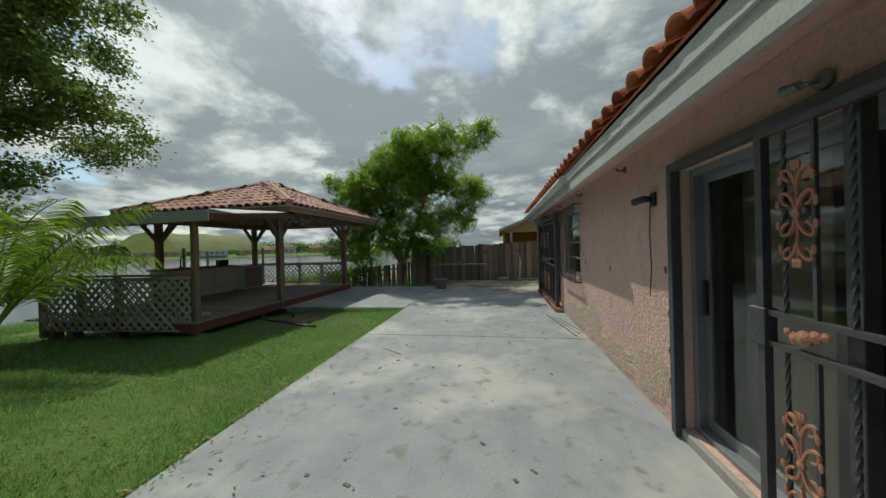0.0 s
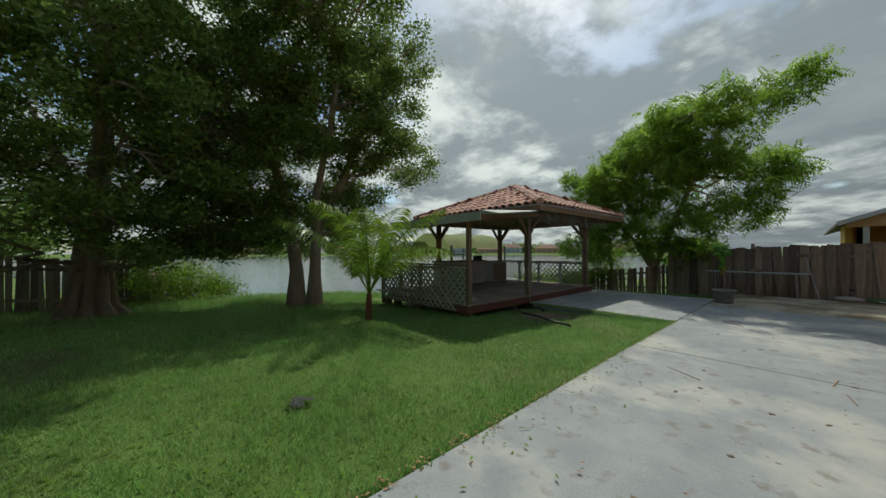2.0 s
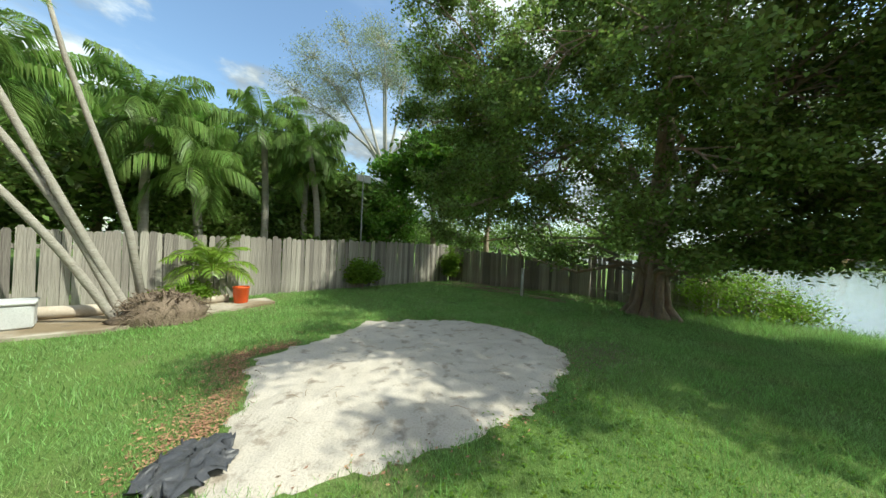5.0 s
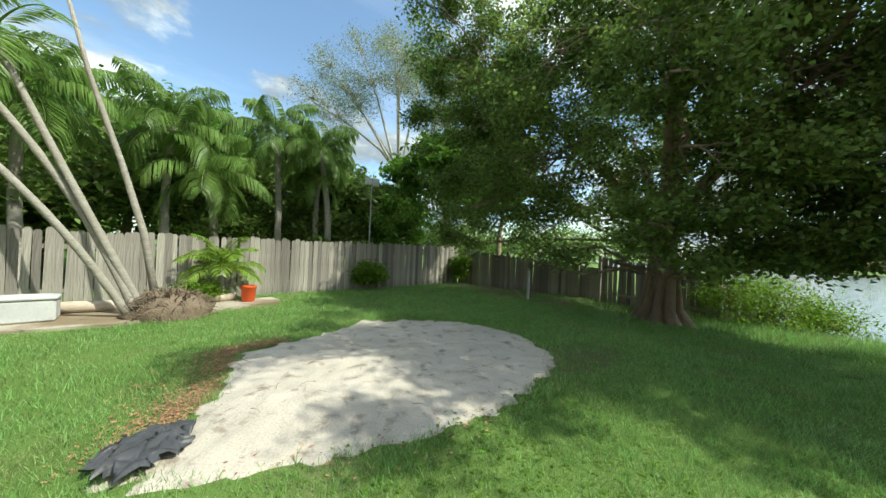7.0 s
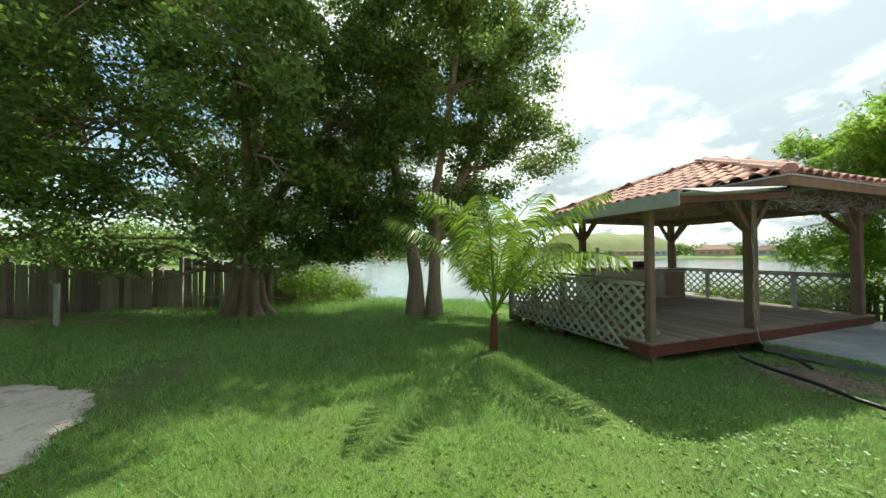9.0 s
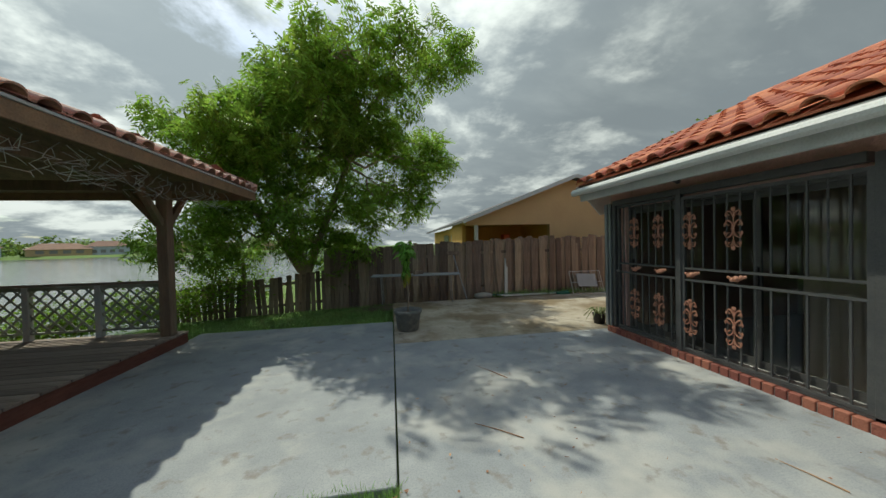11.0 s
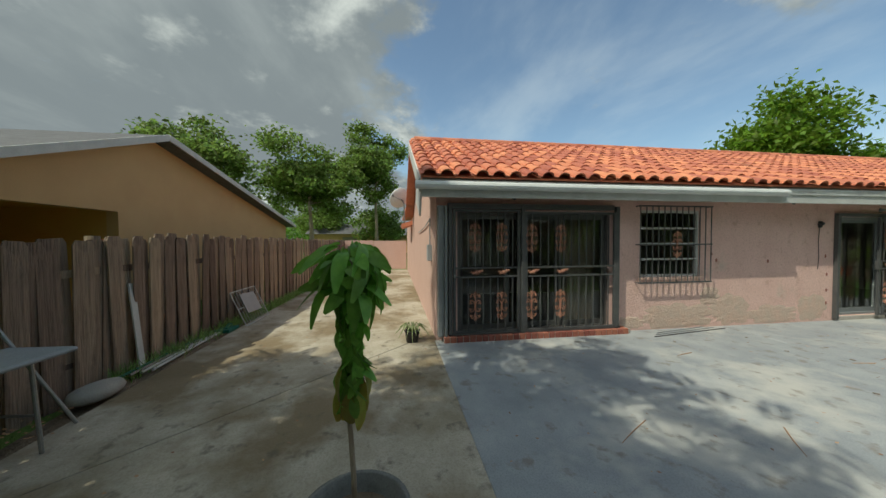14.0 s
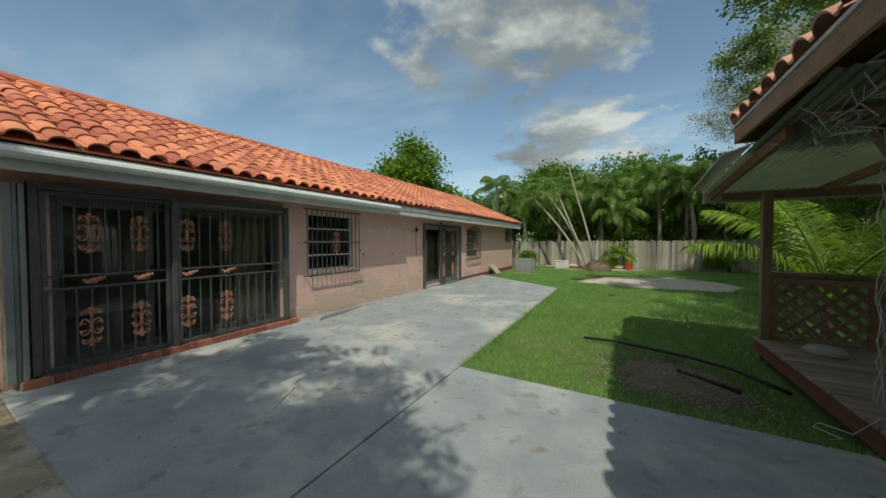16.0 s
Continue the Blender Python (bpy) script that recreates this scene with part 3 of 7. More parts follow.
for (xa, za), (xb, zb) in (((RX0, RZ0), (RX1, RZ1)), ((RX1, RZ1), (RX1 * 2 - RX0, RZ0))):
    k = len(s.v)
    s.v += [(xa, RY0, za - 0.05), (xb, RY0, zb - 0.05), (xb, RY1, zb - 0.05), (xa, RY1, za - 0.05), (xa, RY0, za), (xb, RY0, zb), (xb, RY1, zb), (xa, RY1, za)]
    s.f += [tuple(k + i for i in q) for q in ((0, 3, 2, 1), (4, 5, 6, 7), (0, 1, 5, 4), (1, 2, 6, 5), (2, 3, 7, 6), (3, 0, 4, 7))]
roof = part("roof", s, M_TILEJ, house, "low-pitched roof of orange clay barrel tiles")
for y in (HY1 - 0.2, HY0):
    s, k = Shape(), 0
    s.v += [(-0.0, y, 2.42), (6.3, y, 2.42), (RX1, y, RZ1 - 0.08)] + [(-0.0, y + 0.2, 2.42), (6.3, y + 0.2, 2.42), (RX1, y + 0.2, RZ1 - 0.08)]
    s.f += [tuple(k + i for i in q) for q in ((0, 1, 2), (5, 4, 3), (0, 3, 4, 1), (1, 4, 5, 2), (2, 5, 3, 0))]
    part("gable", s, M_PINK, house)
part("fascia", Shape().box((RX0 + 0.02, RY0, 2.19), (RX0 + 0.06, RY1 - 0.02, 2.33)).box((RX0, RY0, 2.33), (RX0 + 0.06, RY1 - 0.02, 2.455)), M_WHITE, house, "off-white painted fascia board with peeling paint")
part("soffit", Shape().box((RX0 + 0.06, RY0, 2.36), (-0.004, RY1 - 0.02, 2.40)), M_STUCCO, house, "pink painted soffit")
# white verge board and hanging side panel at the alley end
s = Shape()
s.beam((RX0, RY1 + 0.012, RZ0 - 0.13), (RX1, RY1 + 0.012, RZ1 - 0.13), 0.024, 0.2)
part("verge_board", s, M_WHITE, house)
s = Shape()
k = 0
s.v = [(-0.02, RY1 - 0.03, 1.95), (0.75, RY1 - 0.03, 2.25), (0.75, RY1 - 0.03, 2.72), (-0.4, RY1 - 0.03, 2.36), (-0.02, RY1 - 0.005, 1.95), (0.75, RY1 - 0.005, 2.25), (0.75, RY1 - 0.005, 2.72), (-0.4, RY1 - 0.005, 2.36)]
s.f = [(0, 1, 2, 3), (7, 6, 5, 4), (0, 4, 5, 1), (1, 5, 6, 2), (2, 6, 7, 3), (3, 7, 4, 0)]
part("side_panel", s, M_WHITE, house)
gutter = part("gutter", Shape().tube([(RX0 - 0.045, 1.8, 2.345), (RX0 - 0.045, RY1 + 0.08, 2.345)], 0.058, 10), M_GUTTER, house, "white half-round gutter pipe along the eave", smooth=False)
for y in np.arange(2.2, RY1, 0.62):
    part("gutter_strap", Shape().box((RX0 - 0.065, y, 2.395), (RX0, y + 0.025, 2.412)), M_STEEL, house)
# rear wing along the alley, with its own small tiled roof
part("wing_roof", Shape().beam((6.4, HY1 - 1.2, 2.75), (12.7, HY1 - 1.2, 2.75), 2.9, 0.12), M_TILEJ, house)
part("porch_hood", Shape().beam((6.9, HY1 + 0.15, 2.2), (8.4, HY1 + 0.15, 2.2), 0.5, 0.16, (0, 0.3, 1)), M_TILEJ, house, "small tiled hood over a side door")
part("base_band", Shape().box((-0.012, HY0, -0.05), (-0.002, -2.7, 0.12)), M_BRICK, house, "dark reddish base strip")

# brick sills at the sliding gates
sill3 = thing("step", "low painted red brick sill under the gate", "sill", (-0.1, 6.0, 0))
me_b = Shape().box((-0.085, -0.045, 0), (0.085, 0.045, 0.095)).mesh("brick", M_BRICK, 0.006)
for i in range(31):
    piece("brick", me_b, sill3, Matrix.Translation((0.012, 1.58 - i * 0.1 - 0.05, 0.006)) @ pose(0, 0, 0, 0, 0, 0.6 * math.sin(i * 5)))
part("mortar_bed", Shape().box((-0.06, -1.56, 0.0), (0.098, 1.58, 0.088)), M_STONE, sill3)
solid("step_sill", Shape().box((-0.03, -2.5, 0.0), (0.2, -0.03, 0.085)), M_STONE, "worn stone sill under the sliding door", "sill", bevel=0.008)


# ---- clay tiles
def tile_shape(pitch=0.25, length=0.42):
    """One barrel tile: raised arc and shallow pan, open at both ends, with thickness at the lower end. Runs up along +x."""
    s = Shape()
    n = 9
    prof = []
    for i in range(n + 1):
        a = math.pi * i / n
        prof.append((-math.cos(a) * pitch * 0.36 + pitch * 0.5, 0.015 + math.sin(a) * 0.066))
    prof = [(0.0, 0.012)] + prof + [(pitch, 0.012)]
    m = len(prof)
    for x, lift in ((0.0, 0.022), (length, 0.0)):
        s.v += [(x, y, z + lift) for y, z in prof]
    s.v += [(0.0, y, z + 0.022 - 0.018) for y, z in prof]
    for i in range(m - 1):
        s.f.append((i, i + m, i + m + 1, i + 1))
        s.f.append((i, i + 1, 2 * m + i + 1, 2 * m + i))
    return s


TILE = tile_shape()
me_tile = TILE.mesh("tile", M_TILE)


def tile_rows(origin, up_dir, along, pitch, rows, cols, step, name, parent, mesh, joined_material, pick, cut=None):
    """Tiles on a sloping plane; pick(i, j) tells which become pieces of their own, the others are joined."""
    ux, ua = Vector(up_dir).normalized(), Vector(along).normalized()
    nz = ux.cross(ua).normalized()
    rot = Matrix((ux, ua, nz)).transposed().to_4x4()
    rest = Shape()
    r = random.Random(3)
    for j in range(cols):
        for i in range(rows):
            if cut and not cut(i, j):
                continue
            m = Matrix.Translation(Vector(origin) + ua * (j * pitch) + ux * (i * step - 0.035) + nz * 0.003) @ rot @ pose(0, r.uniform(-0.01, 0.01), r.uniform(0, 0.006), r.uniform(-1, 1), r.uniform(-0.8, 0.8), r.uniform(-1.2, 1.2))
            if pick(i, j):
                piece("tile", mesh, parent, m)
            else:
                k = len(rest.v)
                rest.v += [tuple(m @ Vector(v)) for v in TILE.v]
                rest.f += [tuple(k + q for q in f) for f in TILE.f]
    if rest.v:
        ob = part(name, rest, joined_material, parent)
        ob["kind"] = "stuff"


up = (RX1 - RX0, 0, RZ1 - RZ0)
tile_rows((RX0, RY0 - 0.06, RZ0), up, (0, 1, 0), 0.25, 11, 70, 0.362, "tile_field", roof, me_tile, M_TILEJ, lambda i, j: j >= 43)
s = Shape()
for y in np.arange(RY0, RY1 - 0.42, 0.36):
    s.tube([(RX1, y, RZ1 + 0.03), (RX1, y + 0.4, RZ1 + 0.05)], [0.11, 0.095], 10)
part("ridge", s, M_TILEJ, roof)["kind"] = "stuff"


# ---- iron gates and grilles
def ornament_mesh(h=0.40, w=0.19):
    """Wrought scroll: a stem with four pairs of curled tendrils, small leaves and tips."""
    s = Shape()
    s.tube([(0, 0, -h * 0.52), (0, 0, h * 0.52)], 0.006, 6)
    for top in (1, -1):
        for sx in (-1, 1):
            for z0, reach, turn in ((0.04, 0.46, 1), (0.30, 0.40, 1)):
                cy, cz, r0 = sx * w * reach * 0.55, top * h * (z0 + 0.10), w * reach * 0.46
                curl = [(0, cy - sx * r0 * (1 - t / 8.5) * math.cos(t), cz + top * r0 * 1.15 * (1 - t / 8.5) * math.sin(t - 0.5)) for t in np.linspace(0, 5.4, 14)]
                s.tube([(0, 0, top * h * z0)] + curl, [0.0095] + [0.0095 - 0.00025 * q for q in range(14)], 5)
                s.lathe([(0.002, -0.006), (0.014, -0.003), (0.011, 0.005), (0.002, 0.01)], 6, pose(-0.004, cy + sx * r0 * 0.9, cz - top * 0.01, 0, 90, 0) @ Matrix.Diagonal((1.6, 0.8, 1, 1)))
        for a in (-38, 0, 38):
            s.lathe([(0.002, -0.005), (0.012, -0.002), (0.009, 0.005), (0.002, 0.008)], 6, pose(-0.004, 0.022 * math.sin(radians(a)), top * (h * 0.5 + 0.006), 0, 90, 0) @ Matrix.Diagonal((1.9, 0.8, 1, 1)))
    s.lathe([(0.003, -0.01), (0.02, -0.005), (0.015, 0.008), (0.004, 0.014)], 8, pose(-0.004, 0, 0, 0, 90, 0))
    return s.mesh("ornament", M_COPPER)


def rose_mesh():
    s = Shape()
    for dy, dz, r in ((0, 0, 0.036), (-0.045, 0.018, 0.026), (0.045, -0.012, 0.026), (0.08, 0.01, 0.018), (-0.082, 0.028, 0.018)):
        s.lathe([(0.002, -r * 0.5), (r, -r * 0.2), (r * 0.8, r * 0.25), (r * 0.3, r * 0.4)], 8, pose(-0.004, dy, dz, 0, 90, 0))
    s.tube([(0, -0.08, 0.02), (0, -0.03, -0.008), (0, 0.03, 0.004), (0, 0.08, 0.012)], 0.006, 5)
    return s.mesh("rose_ornament", M_COPPER)


ME_ORN, ME_ROSE = ornament_mesh(), rose_mesh()


def twisted_bar(z0, z1, r=0.008):
    s = Shape()
    n = max(int((z1 - z0) / 0.02), 2)
    k = 0
    for i in range(n + 1):
        z = z0 + (z1 - z0) * i / n
        for j in range(4):
            a = math.pi / 2 * j + i * 0.55
            s.v.append((r * 1.2 * math.cos(a), r * 1.2 * math.sin(a), z))
        if i:
            for j in range(4):
                s.f.append((k + j, k + (j + 1) % 4, k + 4 + (j + 1) % 4, k + 4 + j))
            k += 4
    return s


def gate_leaf(owner, y0, y1, z0, z1, x, bars, orn, mid=(1.0, 1.14)):
    """One barred leaf in the plane x."""
    leaf = part("leaf_frame", Shape().box((x - 0.018, y0, z0), (x + 0.018, y0 + 0.04, z1)).box((x - 0.018, y1 - 0.04, z0), (x + 0.018, y1, z1))
                .box((x - 0.018, y0 + 0.04, z1 - 0.035), (x + 0.018, y1 - 0.04, z1)).box((x - 0.018, y0 + 0.04, z0), (x + 0.018, y1 - 0.04, z0 + 0.03))
                .box((x - 0.016, y0 + 0.04, mid[0] - 0.012), (x + 0.016, y1 - 0.04, mid[0] + 0.012)).box((x - 0.016, y0 + 0.04, mid[1] - 0.012), (x + 0.016, y1 - 0.04, mid[1] + 0.012)),
                M_IRON, owner, "black iron frame")
    plain_lo = Shape().box((-0.008, -0.008, z0 + 0.03), (0.008, 0.008, mid[0] - 0.012)).mesh("bar", M_IRON)
    plain_hi = Shape().box((-0.008, -0.008, mid[1] + 0.012), (0.008, 0.008, z1 - 0.035)).mesh("bar", M_IRON)
    tw_lo, tw_hi = twisted_bar(z0 + 0.03, mid[0] - 0.012).mesh("bar", M_IRON), twisted_bar(mid[1] + 0.012, z1 - 0.035).mesh("bar", M_IRON)
    for i in range(bars):
        y = y0 + (y1 - y0) * (i + 1) / (bars + 1)
        piece("bar", tw_lo if i % 2 else plain_lo, leaf, Matrix.Translation((x, y, 0)))
        piece("bar", tw_hi if i % 2 else plain_hi, leaf, Matrix.Translation((x, y, 0)))
    for f in orn:
        y = y0 + (y1 - y0) * f
        for z in ((z0 + mid[0]) / 2 - 0.02, (mid[1] + z1) / 2 + 0.02):
            piece("ornament", ME_ORN, leaf, Matrix.Translation((x - 0.012, y, z)))["label"] = "copper scroll ornament"
        piece("rose_ornament", ME_ROSE, leaf, Matrix.Translation((x - 0.012, y - 0.03, sum(mid) / 2)))
    return leaf


gate3 = thing("security_gate", "wide black iron security gate with copper scroll ornaments", "gate", (0, 6, 0))
gate3.location = (0, 0, 0)
part("gate_frame", Shape().box((-0.12, 4.72, 2.06), (-0.03, 7.5, 2.14)).box((-0.12, 4.62, 0.1), (-0.05, 4.68, 2.12)).box((-0.13, 6.27, 0.04), (-0.075, 6.33, 2.12)).box((-0.12, 7.44, 0.1), (-0.03, 7.5, 2.06)), M_IRON, gate3, "black iron frame", bevel=0.003)
part("rail", Shape().box((-0.12, 4.6, 0.105), (-0.02, 7.5, 0.125)), M_IRON, gate3)
gate_leaf(gate3, 6.34, 7.42, 0.13, 2.05, -0.07, 8, (0.28, 0.68))
gate_leaf(gate3, 4.68, 6.27, 0.13, 2.02, -0.1, 11, (0.62, 0.93))
part("lock_knob", Shape().lathe([(0.018, -0.02), (0.028, 0.0), (0.02, 0.02)], 10, pose(-0.1, 7.4, 1.02, 0, 90, 0)), M_STEEL, gate3)
shutter = thing("side_shutter", "grey folded metal shutter beside the gate", "shutter")
for x, ya, yb in ((-0.14, 7.52, 7.56), (-0.11, 7.562, 7.598), (-0.14, 7.6, 7.66)):
    part("fold", Shape().box((x, ya, 0.1), (-0.004, yb, 2.1)), M_ALU, shutter, bevel=0.004)

gate1 = thing("security_gate", "black iron sliding security gate with copper ornaments, half open", "gate")
part("gate_frame", Shape().box((-0.07, -2.58, 2.0), (-0.004, 0.02, 2.06)).box((-0.07, -0.04, 0.03), (-0.004, 0.02, 2.0)).box((-0.07, -2.58, 0.03), (-0.004, -2.52, 2.0)), M_IRON, gate1, "black iron frame", bevel=0.003)
gate_leaf(gate1, -2.4, -0.89, 0.1, 1.99, -0.1, 10, (0.42, 0.86))
part("centre_post", Shape().box((-0.075, -1.3, 0.03), (-0.02, -1.24, 2.0)), M_IRON, gate1, bevel=0.003)
part("lock_box", Shape().box((-0.13, -0.95, 0.98), (-0.075, -0.86, 1.16)), M_IRON, gate1, bevel=0.004)


def sliding_door(name, y0, y1, z0, z1, splits, label, alu):
    d = thing(name, label, "door", kind="structure")
    s = Shape().box((0.05, y0, z0), (0.15, y0 + 0.05, z1)).box((0.05, y1 - 0.05, z0), (0.15, y1, z1)).box((0.05, y0 + 0.05, z1 - 0.05), (0.15, y1 - 0.05, z1)).box((0.05, y0 + 0.05, z0), (0.15, y1 - 0.05, z0 + 0.04))
    part("door_frame", s, alu, d, "aluminium frame", bevel=0.003)
    a = y0 + 0.05
    for k, b in enumerate([*splits, y1 - 0.05]):
        x = 0.075 + 0.04 * (k % 2)
        part("sash", Shape().box((x, a, z0 + 0.04), (x + 0.03, a + 0.05, z1 - 0.05)).box((x, b - 0.05, z0 + 0.04), (x + 0.03, b, z1 - 0.05)).box((x, a + 0.05, z0 + 0.04), (x + 0.03, b - 0.05, z0 + 0.12)).box((x, a + 0.05, z1 - 0.11), (x + 0.03, b - 0.05, z1 - 0.05)), alu, d)
        g = part("pane", Shape().box((x + 0.012, a + 0.05, z0 + 0.12), (x + 0.018, b - 0.05, z1 - 0.11)), M_GLASS, d)
        g.visible_shadow = False
        part("door_handle", Shape().box((x - 0.03, b - 0.04, 0.95), (x - 0.004, b - 0.015, 1.2)), M_BLACK, d, bevel=0.004)
        a = b
    return d


sliding_door("door_1", -2.48, -0.05, 0.09, 2.0, [-1.27], "aluminium sliding glass door behind the half-open gate", M_ALU)
sliding_door("door_2", 4.72, 7.34, 0.10, 2.02, [5.6, 6.5], "dark-framed sliding glass door behind a barred gate", M_BRONZE)


def curtain(y0, y1, z0, z1, x, material, label):
    s = Shape()
    n = int((y1 - y0) / 0.04)
    for i in range(n + 1):
        y = y0 + (y1 - y0) * i / n
        xx = x + 0.025 * math.sin(i * 1.3) + 0.01 * math.sin(i * 2.9)
        s.v += [(xx, y, z0), (xx, y, z1), (xx + 0.006, y, z0), (xx + 0.006, y, z1)]
        if i:
            k = 4 * (i - 1)
            s.f += [(k, k + 4, k + 5, k + 1), (k + 2, k + 3, k + 7, k + 6)]
    return solid("curtain", s, material, label, "curtain", smooth=True)


M_CURT = mat("curtain_cloth", (0.42, 0.34, 0.27), (0.34, 0.27, 0.21), 4, 0.9, 0.2, translucent=0.2)
curtain(-0.75, -0.15, 0.12, 1.95, 0.32, M_CURT, "beige curtain gathered behind the sliding door")
curtain(4.8, 5.35, 0.12, 1.98, 0.32, M_CURT, "beige curtain gathered behind the barred glass door")


def window(name, y0, y1, z0, z1, panes, label):
    w = thing(name, label, "window", kind="structure")
    part("window_frame", Shape().box((0.04, y0, z0), (0.12, y0 + 0.04, z1)).box((0.04, y1 - 0.04, z0), (0.12, y1, z1)).box((0.04, y0 + 0.04, z1 - 0.04), (0.12, y1 - 0.04, z1)).box((0.04, y0 + 0.04, z0), (0.12, y1 - 0.04, z0 + 0.04)), M_WHITE, w, "white painted frame", bevel=0.003)
    part("window_sill", Shape().box((-0.03, y0 - 0.04, z0 - 0.05), (0.12, y1 + 0.04, z0 - 0.002)), M_PINK, w, bevel=0.006)
    h = (z1 - z0 - 0.08) / panes
    for i in range(panes):
        za = z0 + 0.04 + i * h
        if i:
            part("glazing_bar", Shape().box((0.05, y0 + 0.04, za - 0.016), (0.09, y1 - 0.04, za + 0.016)), M_WHITE, w)
        g = part("pane", Shape().box((0.066, y0 + 0.04, za + 0.018), (0.071, y1 - 0.04, za + h - 0.018)), M_GLASS, w)
        g.visible_shadow = False
    return w


window("window_1", 2.95, 4.13, 0.92, 2.08, 4, "white-framed awning window of four horizontal panes")
window("window_2", -4.3, -3.2, 0.86, 2.0, 4, "white-framed awning window behind an arched grille")
window("window_3", -8.75, -8.0, 1.5, 2.15, 2, "small high window in the pink wall")


def grille(y0, y1, z0, z1, n, label, arch=False, orn=True):
    g = thing("window_grille", label, "grille")
    for z in (z0, (z0 + z1) / 2, z1):
        part("cross_rail", Shape().box((-0.115, y0 - 0.02, z - 0.012), (-0.095, y1 + 0.02, z + 0.012)), M_IRON, g)
    for y in (y0, y1):
        for z in (z0, z1, (z0 + z1) / 2):
            part("bracket", Shape().box((-0.095, y - 0.008, z - 0.008), (0.0, y + 0.008, z + 0.008)), M_IRON, g)
    for i in range(n):
        y = y0 + (y1 - y0) * i / (n - 1)
        top = z1 + (0.17 * math.sin(math.pi * i / (n - 1)) if arch else 0)
        part("bar", Shape().box((-0.111, y - 0.006, z0), (-0.099, y + 0.006, top)), M_IRON, g)
    if arch:
        part("arch_rail", Shape().tube([(-0.105, y0 + (y1 - y0) * i / 12, z1 + 0.17 * math.sin(math.pi * i / 12)) for i in range(13)], 0.009, 5), M_IRON, g)
    if orn:
        piece("ornament", ME_ORN, g, Matrix.Translation((-0.12, y0 + (y1 - y0) * 0.5, (z0 + z1) / 2)))["label"] = "copper scroll ornament"
    return g


grille(2.85, 4.23, 0.84, 2.14, 13, "black iron window grille standing off the pink wall")
grille(-4.42, -3.08, 0.8, 1.95, 12, "arched black iron window grille on the pink wall", True)
grille(-8.8, -7.95, 1.45, 2.18, 8, "small black iron window grille", False, False)


# ---------------------------------------------------------------- fences
def picket_mesh(w, h, t, cut, seed):
    r = random.Random(seed)
    s = Shape()
    a, b = r.uniform(-0.012, 0.012), r.uniform(-0.015, 0.015)
    pts = [(-w / 2, 0), (w / 2, 0), (w / 2 + a * 0.4, h - cut), (w / 2 - cut * 0.8, h + b * 0.4), (-w / 2 + cut * 0.8, h), (-w / 2 + a * 0.4, h - cut)]
    n = len(pts)
    s.v = [(x, -t / 2, z) for x, z in pts] + [(x, t / 2, z) for x, z in pts]
    s.f = [tuple(range(n)), tuple(n + i for i in reversed(range(n)))] + [(i, i + n, (i + 1) % n + n, (i + 1) % n) for i in range(n)]
    return s


def fence(name, label, runs, material, w=0.14, gap=0.012, cut=0.03, lean=0.8, seed=1, alternate=0.0, rail_side=1):
    """runs: (x0, y0, x1, y1, height at start, height at end)."""
    f = thing(name, label, "fence")
    r = random.Random(seed)
    for x0, y0, x1, y1, h0, h1 in runs:
        d = Vector((x1 - x0, y1 - y0, 0))
        L = d.length
        ang = math.degrees(math.atan2(d.y, d.x))
        meshes = [picket_mesh(w * q, 1.0, 0.018, cut, seed + i).mesh("picket", material) for i, q in enumerate((1.0, 0.95, 1.04, 0.9, 1.0, 0.82))]
        n = int(L / (w + gap))
        nv = Vector((-d.y, d.x, 0)).normalized()
        for i in range(n):
            u = (i + 0.5) / n
            p = Vector((x0, y0, 0)) + d * u
            off = nv * (alternate * (1 if i % 2 else -1)) + nv * r.uniform(-0.004, 0.004)
            h = (h0 + (h1 - h0) * u) * r.uniform(0.975, 1.02)
            z = gz(p.x, p.y) - 0.02 + r.uniform(0, 0.03)
            m = Matrix.Translation(p + off + Vector((0, 0, z))) @ pose(0, 0, 0, r.gauss(0, lean * 0.6), r.gauss(0, lean), ang) @ Matrix.Diagonal((1, 1, h, 1))
            piece("picket", r.choice(meshes), f, m)
        back = nv * (0.035 * rail_side)
        for u in (0.22, 0.78):
            part("rail", Shape().beam(Vector((x0, y0, gz(x0, y0) + h0 * u)) + back, Vector((x1, y1, gz(x1, y1) + h1 * u)) + back, 0.035, 0.08), material, f)
        for k in range(int(L / 2.4) + 1):
            p = Vector((x0, y0, 0)) + d * min(k * 2.4 / L, 1) + back * 2.6
            part("post", Shape().box((p.x - 0.045, p.y - 0.045, gz(p.x, p.y) - 0.1), (p.x + 0.045, p.y + 0.045, h0 * 0.95)), material, f)
    return f


fence("fence_north", "weathered brown board-on-board wooden fence along the side drive", [(12.4, 11.0, -0.8, 11.55, 1.66, 1.72), (-0.8, 11.55, -5.6, 12.55, 1.72, 1.72)], M_FENCEB, 0.19, -0.062, 0.03, 0.9, 5, 0.02, -1)
fence("fence_lake_side", "low dark worn wooden fence under the trees", [(-5.6, 12.6, -10.2, 13.1, 1.15, 0.95)], M_FENCEB, 0.13, 0.02, 0.02, 2.0, 6, 0, -1)
fence("fence_south", "grey weathered wooden picket fence at the back of the yard", [(6.5, -11.2, -4.5, -12.1, 1.55, 1.58), (-4.5, -12.1, -14.4, -12.3, 1.58, 1.66)], M_FENCE, 0.135, -0.002, 0.03, 0.6, 7, 0.004, 1)
